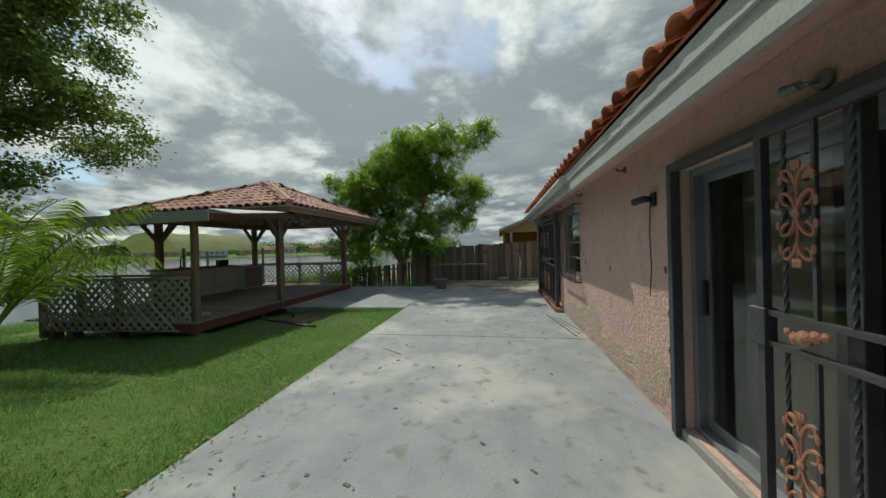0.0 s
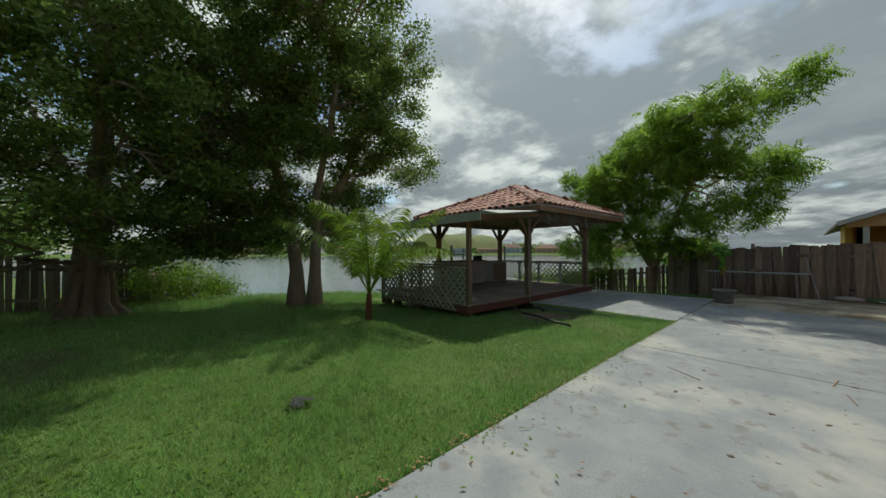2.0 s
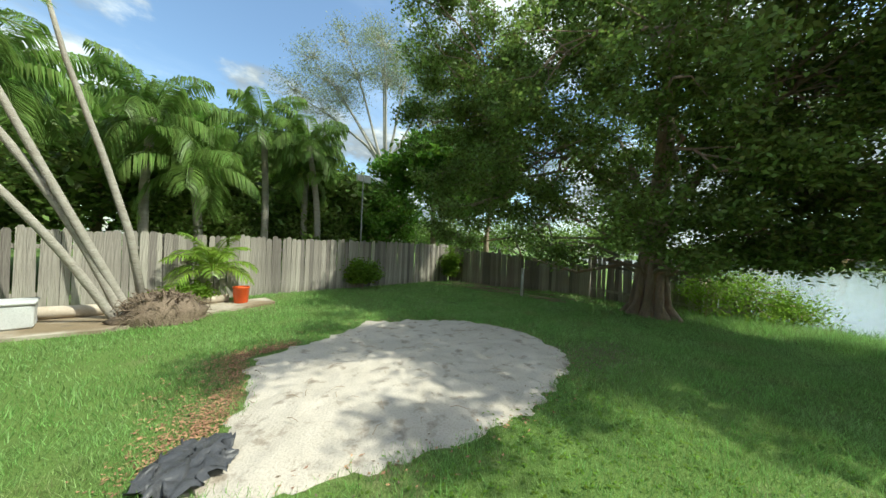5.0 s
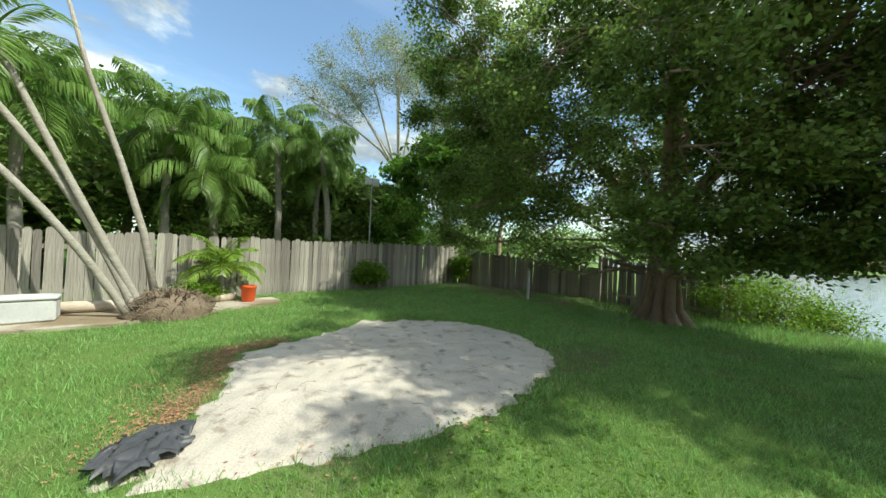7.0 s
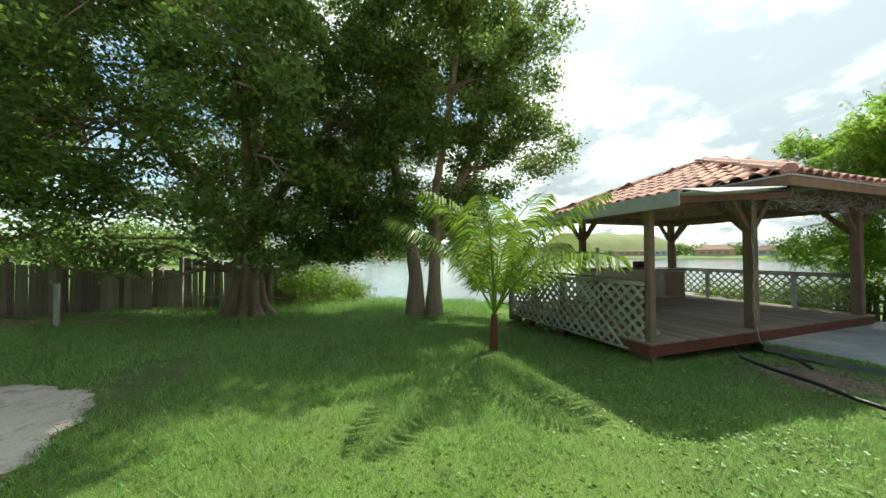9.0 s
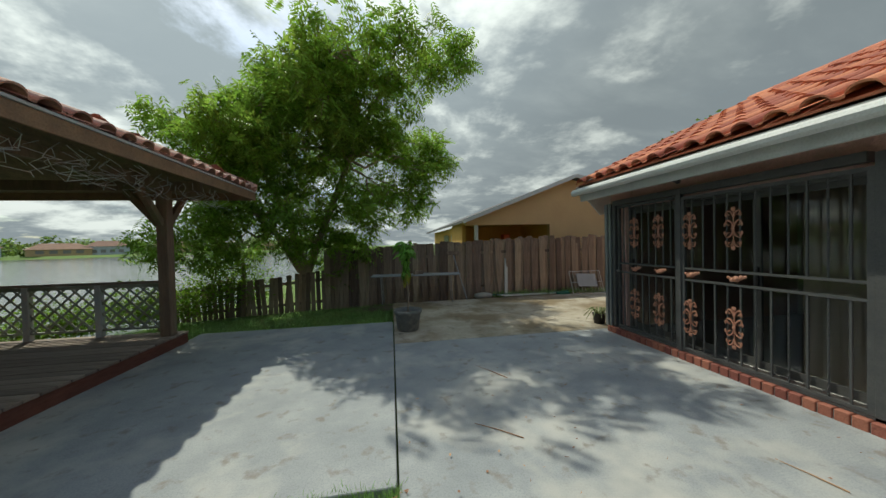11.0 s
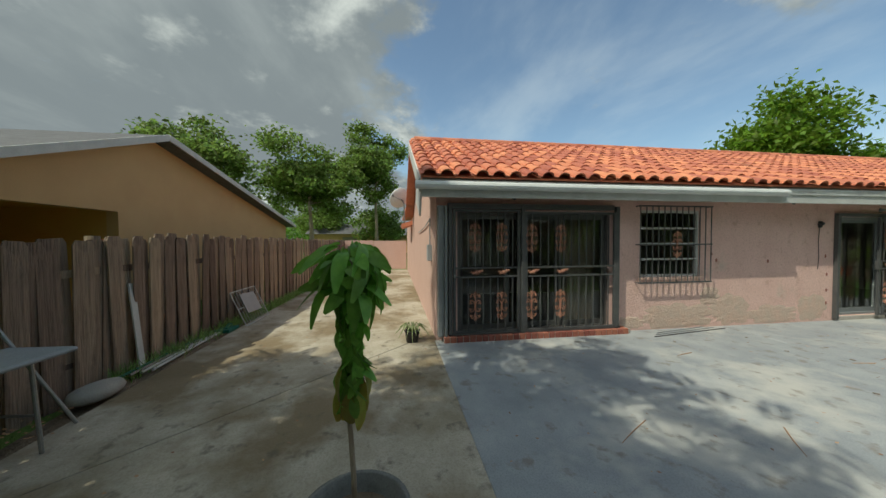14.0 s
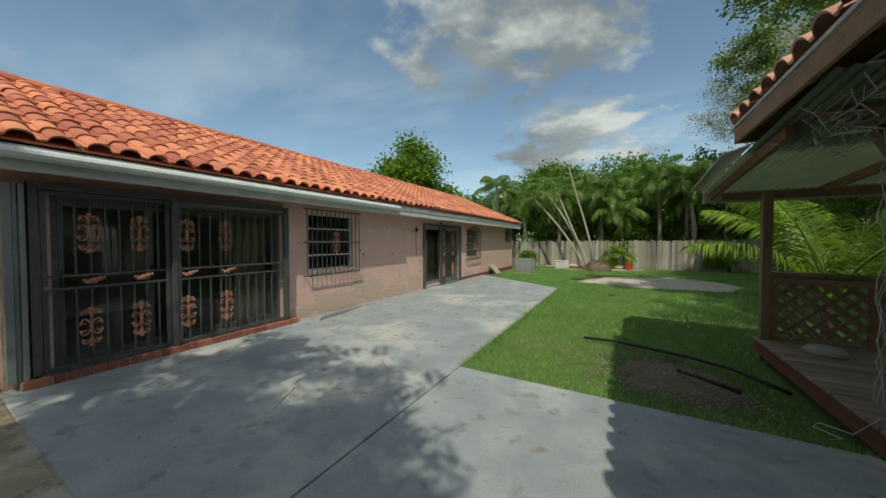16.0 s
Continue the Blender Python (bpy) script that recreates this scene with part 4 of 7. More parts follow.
fence("fence_west", "low grey leaning wooden fence beside the field", [(-14.4, -12.2, -15.2, -6.4, 1.58, 1.12)], M_FENCE, 0.135, -0.014, 0.03, 0.45, 8, 0.01, 1)
fence("fence_shore", "grey broken wooden fence near the lake shore", [(-15.2, -6.35, -16.6, -3.4, 1.55, 1.42), (-16.6, -3.4, -17.4, -2.2, 1.3, 0.9)], M_FENCE, 0.14, -0.008, 0.02, 1.3, 9, 0.01, -1)

alley_wall = thing("boundary_wall", "pink painted wall and gate closing the side drive", "wall", kind="structure")
part("wall_panel", Shape().box((12.4, 9.5, 0), (12.52, 11.1, 1.6)), M_PINK, alley_wall)
part("gate_panel", Shape().box((12.42, 7.72, 0.04), (12.48, 9.47, 1.58)), M_PINK, alley_wall, "pink solid gate panel")
part("gate_latch", Shape().box((12.38, 9.38, 0.85), (12.42, 9.46, 1.05)), M_STEEL, alley_wall)


# ---------------------------------------------------------------- gazebo on its deck
gazebo = thing("gazebo", "open wooden gazebo with faded tile hip roof on raised deck", "gazebo")
GX0, GX1, GY0, GY1, DZ = -11.2, -6.98, 2.3, 8.6, 0.2
deck = part("deck_frame", Shape().box((GX1 - 0.04, GY0, 0.0), (GX1, GY1, DZ - 0.03)).box((-10.42, GY0, 0.0), (GX1 - 0.04, GY0 + 0.04, DZ - 0.03)).box((GX0, GY1 - 0.04, 0.0), (GX1 - 0.04, GY1, DZ - 0.03)), M_REDWOOD, gazebo, "red-stained rim boards", bevel=0.004)
me_board = Shape().box((0, -0.069, 0), (GX1 - GX0 + 0.02, 0.069, 0.03)).mesh("board", M_DECK, 0.004)
for i in range(43):
    piece("board", me_board, deck, Matrix.Translation((GX0, GY0 + 0.07 + i * 0.1465, DZ - 0.029)) @ pose(0, 0, 0.001 * math.sin(i * 7), 0, 0, 0.06 * math.sin(i * 3)))
for x, y in ((-7.2, 2.5), (-10.1, 2.45), (-10.9, 2.6), (-7.3, 5.0), (-9.0, 2.5), (-10.9, 5.5), (-9.0, 8.3), (-10.9, 8.3)):
    part("pier", Shape().box((x - 0.09, y - 0.09, -1.4), (x + 0.09, y + 0.09, 0.0)), M_POST, gazebo)
POSTS = [(-7.1, 4.85), (-7.1, 8.35), (-11.0, 8.45), (-11.0, 4.85)]
for x, y in POSTS:
    post = part("post", Shape().box((x - 0.075, y - 0.075, DZ), (x + 0.075, y + 0.075, 2.5)), M_POST, gazebo, bevel=0.008)
    for dx, dy in ((1, 0), (-1, 0), (0, 1), (0, -1)):
        if (x + dx * 0.5 > -6.8) or (x + dx * 0.5 < -11.3):
            continue
        part("brace", Shape().beam((x + dx * 0.07, y + dy * 0.07, 1.9), (x + dx * 0.5, y + dy * 0.5, 2.42), 0.07, 0.09), M_POST, post)
for a, b in (((-7.1, 4.3), (-7.1, 9.3)), ((-11.0, 4.3), (-11.0, 9.3)), ((-6.6, 4.85), (-11.5, 4.85)), ((-6.6, 8.4), (-11.5, 8.4))):
    part("beam", Shape().beam((*a, 2.5), (*b, 2.5), 0.09, 0.15), M_POST, gazebo, bevel=0.006)
for x, y, zt in ((-7.05, 2.42, 2.17), (-10.9, 2.42, 2.17)):
    part("corner_post", Shape().box((x - 0.05, y - 0.05, -0.2), (x + 0.05, y + 0.05, zt)), M_POST, gazebo, "brown post with green algae", bevel=0.006)
# hip roof
EX0, EX1, EY0, EY1, EZ, AP = -11.7, -6.3, 4.2, 9.6, 2.62, Vector((-9.0, 6.9, 3.76))
cor = [Vector((EX1, EY0, EZ)), Vector((EX1, EY1, EZ)), Vector((EX0, EY1, EZ)), Vector((EX0, EY0, EZ))]
s = Shape()
s.v = [tuple(c) for c in cor] + [tuple(AP)] + [tuple(c - Vector((0, 0, 0.04))) for c in cor] + [tuple(AP - Vector((0, 0, 0.05)))]
s.f = [(0, 1, 4), (1, 2, 4), (2, 3, 4), (3, 0, 4), (6, 5, 9), (7, 6, 9), (8, 7, 9), (5, 8, 9)] + [(i, i + 5, (i + 1) % 4 + 5, (i + 1) % 4) for i in range(4)]
groof = part("roof", s, M_POST, gazebo, "hip roof with faded pink-orange barrel tiles")
for i in range(4):
    a, b = cor[i], cor[(i + 1) % 4]
    part("eave_board", Shape().beam(a - Vector((0, 0, 0.1)), b - Vector((0, 0, 0.1)), 0.03, 0.14), M_LATB, groof, bevel=0.004)
    part("drip_edge", Shape().beam(a + Vector((0, 0, -0.012)), b + Vector((0, 0, -0.012)), 0.05, 0.025), M_WHITE, groof)
    s = Shape()
    for k in range(9):
        u = k / 9
        s.tube([a.lerp(AP, u) + Vector((0, 0, 0.055)), a.lerp(AP, u + 0.125) + Vector((0, 0, 0.075))], [0.1, 0.085], 8)
    part("hip_ridge", s, M_TILEG, groof)["kind"] = "stuff"
for k in range(1, 9):
    for a, b in ((cor[0], cor[1]), (cor[3], cor[0])):
        e = a.lerp(b, k / 9)
        t = 1 - abs(k / 9 - 0.5) * 2
        mid = (a + b) / 2
        part("rafter", Shape().beam(e - Vector((0, 0, 0.1)), e + (AP - mid) * t - Vector((0, 0, 0.1)), 0.04, 0.09), M_POST, groof)
me_tileg = TILE.mesh("tile", M_TILEG)


def face_tiles(origin, up_dir, along, own):
    half = 2.7
    tile_rows(origin, up_dir, along, 0.245, 8, 22, 0.362, "tile_field", groof, me_tileg, M_TILEG, lambda i, j: own,
              lambda i, j: abs(j * 0.245 + 0.12 - half) < half * (1 - (i + 0.35) / 8.1) + 0.12)


face_tiles((EX1, EY1, EZ), (-2.7, 0, 1.14), (0, -1, 0), True)
face_tiles((EX1, EY0, EZ), (0, 2.7, 1.14), (-1, 0, 0), True)
face_tiles((EX0, EY1, EZ), (0, -2.7, 1.14), (1, 0, 0), False)
face_tiles((EX0, EY0, EZ), (2.7, 0, 1.14), (0, 1, 0), False)


def lattice(owner, a, b, z0, z1, material, spacing=0.115, width=0.035, label=""):
    """Crossed diagonal slats between plan points a and b."""
    a, b = Vector((*a, 0)), Vector((*b, 0))
    L, H = (b - a).length, z1 - z0
    d = (b - a).normalized()
    nv = Vector((-d.y, d.x, 0))
    lat = part("lattice_frame", Shape().beam(a + Vector((0, 0, z1 + 0.02)), b + Vector((0, 0, z1 + 0.02)), 0.05, 0.05).beam(a + Vector((0, 0, z0 - 0.015)), b + Vector((0, 0, z0 - 0.015)), 0.03, 0.03), material, owner, label)
    unit = Shape().box((-width / 2, -0.004, 0), (width / 2, 0.004, 1)).mesh("slat", material)
    for sgn in (1, -1):
        c = -H
        while c < L:
            u0, u1 = max(c, 0), min(c + H, L)
            if u1 - u0 > 0.03:
                za, zb = (u0 - c, u1 - c) if sgn > 0 else (H - (u0 - c), H - (u1 - c))
                p = a + d * u0 + Vector((0, 0, z0 + za)) + nv * 0.005 * sgn
                q = a + d * u1 + Vector((0, 0, z0 + zb)) + nv * 0.005 * sgn
                z = (q - p).normalized()
                x = nv.cross(z).normalized()
                m = Matrix((x, nv, z)).transposed().to_4x4() @ Matrix.Diagonal((1, 1, (q - p).length, 1))
                m.translation = p
                piece("slat", unit, lat, m)
            c += spacing * 1.414
    return lat


lattice(gazebo, (-7.08, 2.33), (-10.4, 2.12), 0.06, 1.02, M_LATW, 0.132, 0.05, "white lattice screen with green algae")
part("top_rail", Shape().beam((-7.05, 2.4, 1.09), (-10.9, 2.35, 1.09), 0.1, 0.04), M_POST, gazebo)
lattice(gazebo, (-7.12, 2.48), (-10.8, 2.44), 0.3, 0.98, M_LATB, 0.13, 0.03, "brown lattice balustrade")
for x in (-7.12, -8.0, -8.95, -9.9):
    part("rail_post", Shape().box((x - 0.04, 2.4, DZ), (x + 0.04, 2.48, 1.07)), M_LATB, gazebo)
for a, b in (((-7.2, 8.5), (-10.95, 8.55)), ((-11.08, 8.4), (-11.08, 6.6))):
    lattice(gazebo, a, b, 0.32, 0.95, M_LATW, 0.13, 0.03, "pale lattice balustrade")
    d = Vector((b[0] - a[0], b[1] - a[1], 0))
    for k in range(5):
        p = Vector((*a, 0)) + d * (k / 4)
        part("rail_post", Shape().box((p.x - 0.04, p.y - 0.03, DZ), (p.x + 0.04, p.y + 0.05, 1.0)), M_WHITE, gazebo, bevel=0.004)
    part("hand_rail", Shape().beam((*a, 1.02), (*b, 1.02), 0.1, 0.035), M_DECK, gazebo)

# sheet-metal lean-to in front of the gazebo
lean = thing("lean_to_roof", "pale corrugated fibreglass lean-to roof beside the gazebo", "roof")


def corrugated(x0, x1, ya, za, yb, zb, pitch=0.076, amp=0.009):
    s = Shape()
    n = int((x1 - x0) / pitch * 6)
    for i in range(n + 1):
        x = x0 + (x1 - x0) * i / n
        w = amp * math.sin(2 * math.pi * (x - x0) / pitch)
        s.v += [(x, ya, za + w), (x, yb, zb + w), (x, ya, za + w - 0.004), (x, yb, zb + w - 0.004)]
        if i:
            k = 4 * (i - 1)
            s.f += [(k, k + 4, k + 5, k + 1), (k + 2, k + 3, k + 7, k + 6), (k, k + 2, k + 6, k + 4)]
    return s


part("sheet", corrugated(-11.3, -6.42, 2.15, 2.24, 5.5, 2.52), M_FIBRE, lean, "corrugated pale fibreglass sheet")
s = Shape()
s.v = [(-6.425, 2.15, 2.30), (-6.425, 4.15, 2.45), (-6.24, 4.0, 2.41), (-6.22, 2.5, 2.24)]
s.v += [(x, y, z - 0.012) for x, y, z in s.v]
s.f = [(0, 3, 2, 1), (4, 5, 6, 7), (0, 1, 5, 4), (1, 2, 6, 5), (2, 3, 7, 6), (3, 0, 4, 7)]
part("side_flap", s, M_WHITE, lean, "bent pale metal flap")
part("front_flashing", Shape().box((-11.3, 2.13, 2.08), (-6.42, 2.15, 2.27)), M_METAL, lean, bevel=0.003)
for x in (-6.5, -7.6, -8.8, -10.0, -11.2):
    part("rafter", Shape().beam((x, 2.2, 2.17), (x, 4.7, 2.38), 0.05, 0.09), M_LATB, lean)
part("front_beam", Shape().beam((-6.6, 2.35, 2.14), (-11.2, 2.35, 2.14), 0.05, 0.1), M_LATB, lean)

# tangled string lights under the eave
s = Shape()
r = random.Random(11)
for k in range(70):
    y = r.uniform(4.35, 8.9)
    x = -6.55 + r.uniform(-0.3, 0.1)
    pts = [(x, y, 2.47)]
    for q in range(5):
        pts.append((x + r.uniform(-0.1, 0.1), y + r.uniform(-0.16, 0.16), 2.47 - 0.05 * (q + 1) - r.uniform(0, 0.05)))
    s.tube(pts, 0.0035, 3, False)
for k in range(26):
    x = -6.7 - k * 0.16
    s.tube([(x, 4.45, 2.46), (x - 0.05, 4.43, 2.46 - r.uniform(0.08, 0.32)), (x - 0.12, 4.45, 2.4)], 0.0035, 3, False)
solid("string_lights", s, M_WHITE, "tangled white string lights hanging under the gazebo eave", "lights", kind="stuff")
s = Shape()
for k in range(3):
    pts = [(-7.0 + 0.02 * k, 4.75 + 0.02 * k, 2.3)]
    for q in range(14):
        pts.append((-7.0 + r.uniform(-0.02, 0.05), 4.74 + r.uniform(-0.05, 0.02), 2.3 - q * 0.15))
    s.tube(pts, 0.003, 4, False)
s.tube([(-6.98, 4.75, 0.25), (-6.9, 4.65, 0.06), (-6.78, 4.5, 0.04), (-6.7, 4.62, 0.05), (-6.82, 4.72, 0.04), (-6.72, 4.8, 0.05)], 0.004, 5, False)
solid("cable", s, M_WHITE, "loose white cable wound down the gazebo post", "cable")

counter = thing("bar_counter", "pale panelled outdoor bar counter on the deck", "counter", (-10.6, 5.6, DZ))
part("body", Shape().box((-0.3, -1.1, 0), (0.25, 1.1, 0.84)), M_WHITE, counter, bevel=0.01)
part("top", Shape().box((-0.35, -1.15, 0.84), (0.32, 1.15, 0.89)), M_POST, counter, bevel=0.008)
for k in range(3):
    part("door_panel", Shape().box((0.25, -1.02 + k * 0.7, 0.08), (0.265, -0.4 + k * 0.7, 0.76)), M_WHITE, counter, bevel=0.005)
cab = thing("cabinet", "small beige outdoor cabinet by the railing", "cabinet", (-10.55, 7.5, DZ))
part("body", Shape().box((-0.3, -0.45, 0), (0.3, 0.45, 0.8)), M_WHITE, cab, bevel=0.01)
part("door", Shape().box((0.3, -0.4, 0.06), (0.315, 0.4, 0.74)), M_CURT, cab, bevel=0.005)
part("top", Shape().box((-0.34, -0.48, 0.8), (0.34, 0.48, 0.83)), M_BLACK, cab, bevel=0.005)
solid("radio", Shape().box((-10.62, 6.3, 1.09), (-10.42, 6.62, 1.27)), M_BLACK, "black portable radio on the bar counter", "radio", bevel=0.015)
solid("tap", Shape().tube([(-10.7, 5.2, 1.09), (-10.7, 5.2, 1.36), (-10.66, 5.2, 1.42), (-10.58, 5.2, 1.42), (-10.55, 5.2, 1.36)], 0.018, 8).lathe([(0.05, 0), (0.05, 0.02), (0.02, 0.05)], 10, pose(-10.7, 5.2, 1.09)), M_BLACK, "dark metal tap on the bar counter", "tap", smooth=True)
solid("stone_slab", Shape().lathe([(0.17, 0), (0.19, 0.03), (0.14, 0.08), (0.05, 0.1)], 12, pose(-7.45, 2.85, DZ)), M_STONE, "pale flat stone lying on the deck", "stone", smooth=True)

# boat canopy on the lake behind the gazebo
boat = thing("boat_canopy", "green canvas boat canopy standing over the lake", "canopy")
s = Shape()
for i in range(13):
    a = -1 + i / 6
    for j in range(9):
        y = 6.4 + j * 0.5
        s.v.append((-13.6 + a * 1.5, y, 2.3 - 0.7 * abs(a) ** 2.2 + 0.03 * math.sin(j * 2)))
for i in range(12):
    for j in range(8):
        k = i * 9 + j
        s.f.append((k, k + 9, k + 10, k + 1))
part("cover", s, M_TARP, boat, smooth=True)
for x in (-15.1, -12.1):
    for y in (6.5, 10.2):
        part("pole", Shape().tube([(x, y, -2.0), (x, y, 1.7)], 0.05, 8), M_ALU, boat)


# ---------------------------------------------------------------- trees and palms
def quads_mesh(name, Q, material):
    """Q: (n, 4, 3) corners."""
    n = len(Q)
    return fast_mesh(name, Q.reshape(-1, 3), np.arange(n * 4).reshape(n, 4), material)


def leaf_quads(centres, length, width, g, droop=0.3):
    n = len(centres)
    d = g.normal(size=(n, 3))
    d[:, 2] = d[:, 2] * 0.55 - droop
    d /= np.linalg.norm(d, axis=1, keepdims=True)
    u = g.normal(size=(n, 3)); u[:, 2] += 0.9
    w = np.cross(d, u); w /= np.linalg.norm(w, axis=1, keepdims=True) + 1e-9
    nn = np.cross(w, d)
    l = length * g.uniform(0.65, 1.25, (n, 1))
    ww = width * g.uniform(0.7, 1.2, (n, 1))
    base = centres - d * l * 0.5
    tip = centres + d * l * 0.5 - nn * l * 0.12
    mid = centres - d * l * 0.06 + nn * l * 0.05
    return np.stack([base, mid + w * ww * 0.5, tip, mid - w * ww * 0.5], 1)


def spray_quads(centres, length, g, pairs=7, droop=0.45):
    """Feathered leaves: each centre carries a rachis with pairs of narrow leaflets."""
    n = len(centres)
    d = g.normal(size=(n, 3)); d[:, 2] = d[:, 2] * 0.4 - droop
    d /= np.linalg.norm(d, axis=1, keepdims=True)
    side = np.cross(d, g.normal(size=(n, 3)) * 0.5 + np.array([0, 0, 1.0]))
    side /= np.linalg.norm(side, axis=1, keepdims=True) + 1e-9
    L = length * g.uniform(0.7, 1.2, (n, 1))
    out = []
    for k in range(pairs):
        u = (k + 0.6) / pairs
        root = centres + d * L * (u - 0.3) - np.array([0, 0, 1.0]) * L * 0.25 * u * u
        for sd in (-1, 1):
            a = side * sd * 0.9 + d * 0.45 + g.normal(size=(n, 3)) * 0.12 - np.array([0, 0, 0.22])
            a /= np.linalg.norm(a, axis=1, keepdims=True)
            l = L * 0.34 * math.sin(math.pi * (0.22 + 0.66 * u))
            w = d * l * 0.2
            out.append(np.stack([root, root + a * l * 0.45 + w, root + a * l - np.array([0, 0, 0.1]) * l, root + a * l * 0.45 - w], 1))
    return np.concatenate(out)


def limb(s, a, b, r0, r1, g, n=6, wob=0.12, sides=7):
    a, b = np.array(a, float), np.array(b, float)
    L = np.linalg.norm(b - a)
    pts = [a + (b - a) * t + (g.normal(size=3) * wob * L * 0.12 if 0 < t < 1 else 0) for t in np.linspace(0, 1, n)]
    s.tube([tuple(p) for p in pts], [r0 + (r1 - r0) * t for t in np.linspace(0, 1, n)], sides, False)
    return pts


def tree(name, label, base, forks, blobs, leaves, leaf=(0.12, 0.06), material=None, clusters=180, spread=0.42, seed=1, trunk_r=0.2, droop=0.3, bark=None, flare=1.0, twigs=True, group="", feather=0.0):
    """forks: list of trunk poly-lines (points relative to base); blobs: (x, y, z, rx, ry, rz) relative to base."""
    g = np.random.default_rng(seed)
    base = np.array([base[0], base[1], base[2] if len(base) > 2 else gz(base[0], base[1]) - 0.03])
    t = thing(name, label, "tree", tuple(base), group)
    s = Shape()
    nodes = []
    for line, r0, r1 in forks:
        pts = [np.array(p, float) for p in line]
        n = len(pts)
        rr = [r0 + (r1 - r0) * i / (n - 1) for i in range(n)]
        rr[0] *= flare
        s.tube([tuple(p) for p in pts], rr, 10, False)
        for i in range(n // 2, n):
            nodes.append((pts[i], rr[i]))
    C = []
    vol = np.array([b[3] * b[4] * b[5] for b in blobs]) ** 0.75
    cnt = np.maximum((vol / vol.sum() * clusters).astype(int), 4)
    for (x, y, z, rx, ry, rz), k in zip(blobs, cnt):
        c = np.array([x, y, z])
        near = min(nodes, key=lambda q: np.linalg.norm(q[0] - c) + 0.6 * max(0, q[0][2] - c[2]))
        br = limb(s, near[0], c, near[1] * 0.6, 0.02, g, 7, 0.5)
        d = g.normal(size=(k, 3)); d /= np.linalg.norm(d, axis=1, keepdims=True)
        rad = g.uniform(0.35, 1.0, (k, 1)) ** 0.6
        P = c + d * rad * np.array([rx, ry, rz])
        if twigs:
            for p in P[: max(4, k // 2)]:
                q = br[int(g.integers(3, 7))]
                limb(s, q, p, 0.022, 0.006, g, 4, 0.5, 4)
        C.append(P)
    C = np.concatenate(C)
    part("trunk", s, bark or M_BARK, t, smooth=True)
    w = g.uniform(0.4, 1.6, len(C)); w /= w.sum()
    who = g.choice(len(C), leaves, p=w)
    off = g.normal(size=(leaves, 3)) * spread * np.array([1, 1, 0.62])
    P = C[who] + off
    P = P[P[:, 2] > 0.25]
    Q = spray_quads(P, feather, g) if feather else leaf_quads(P, leaf[0], leaf[1], g, droop)
    crown = new("crown", quads_mesh("crown", Q, material or M_LEAF))
    crown.parent = t
    return t


# big double-trunked shade tree by the lake, with unseen outer crown added for shade
tree("shade_tree", "tall twin-trunked shade tree with dark green leaves near the lake", (-13.0, 0.6),
     [([(0.12, -0.28, 0), (0.1, -0.25, 1.2), (0.3, -0.5, 2.6), (0.2, -0.9, 4.5), (0.5, -1.3, 7.0)], 0.24, 0.1),
      ([(0.15, 0.3, 0), (0.2, 0.3, 1.1), (0.2, 0.35, 2.4), (0.4, 1.3, 4.6), (0.5, 2.2, 7.2)], 0.22, 0.09),
      ([(0.2, 0.33, 2.2), (0.6, 0.2, 3.6), (1.6, 0.3, 5.6), (2.2, 0.4, 7.8)], 0.14, 0.06)],
     [(0, 0, 8.6, 2.6, 2.6, 1.8), (0.4, 2.6, 7.2, 2.0, 1.9, 1.6), (0.3, 3.9, 5.3, 1.2, 1.3, 0.9), (0.2, 1.6, 4.2, 1.5, 1.5, 0.9), (1.8, 0.2, 6.2, 1.7, 1.9, 1.4), (1.0, 3.0, 9.0, 1.7, 1.7, 1.2),
      # blobs at x >= 2.8: crown out of view, added to shade the sand
      (-1.6, -0.4, 6.0, 1.8, 2.0, 1.5), (0.3, -1.6, 6.6, 1.8, 1.7, 1.6), (-0.6, 0.4, 3.4, 1.7, 1.9, 0.8), (0.4, -1.6, 3.7, 1.5, 1.5, 0.8), (-1.4, 1.8, 3.0, 1.2, 1.3, 0.6), (2.4, -0.8, 8.2, 1.5, 1.5, 1.0), (1.2, 1.8, 5.6, 1.3, 1.3, 1.0), (3.6, -1.2, 8.4, 1.3, 1.2, 0.6), (4.0, -2.8, 7.8, 1.2, 1.1, 0.5), (2.8, 0.6, 9.2, 1.3, 1.2, 0.7), (5.0, -2.0, 8.6, 0.9, 1.0, 0.4), (0.2, -1.9, 2.5, 1.1, 1.1, 0.6), (-0.8, -1.4, 2.1, 1.2, 1.2, 0.55), (-1.6, 0.3, 2.2, 1.2, 1.3, 0.5), (-0.2, -2.6, 3.4, 1.2, 1.2, 0.8), (-1.0, -2.4, 4.8, 1.4, 1.4, 1.0), (0.2, 1.5, 2.7, 0.9, 0.9, 0.5), (4.65, 0.4, 8.6, 0.5, 0.5, 0.3), (0.6, -2.3, 2.1, 0.9, 0.9, 0.4), (1.2, -1.2, 2.5, 0.9, 0.9, 0.4), (-0.9, -3.0, 2.1, 1.0, 1.0, 0.5)],
     140000, (0.12, 0.066), M_LEAF, 520, 0.24, 21, flare=1.35)
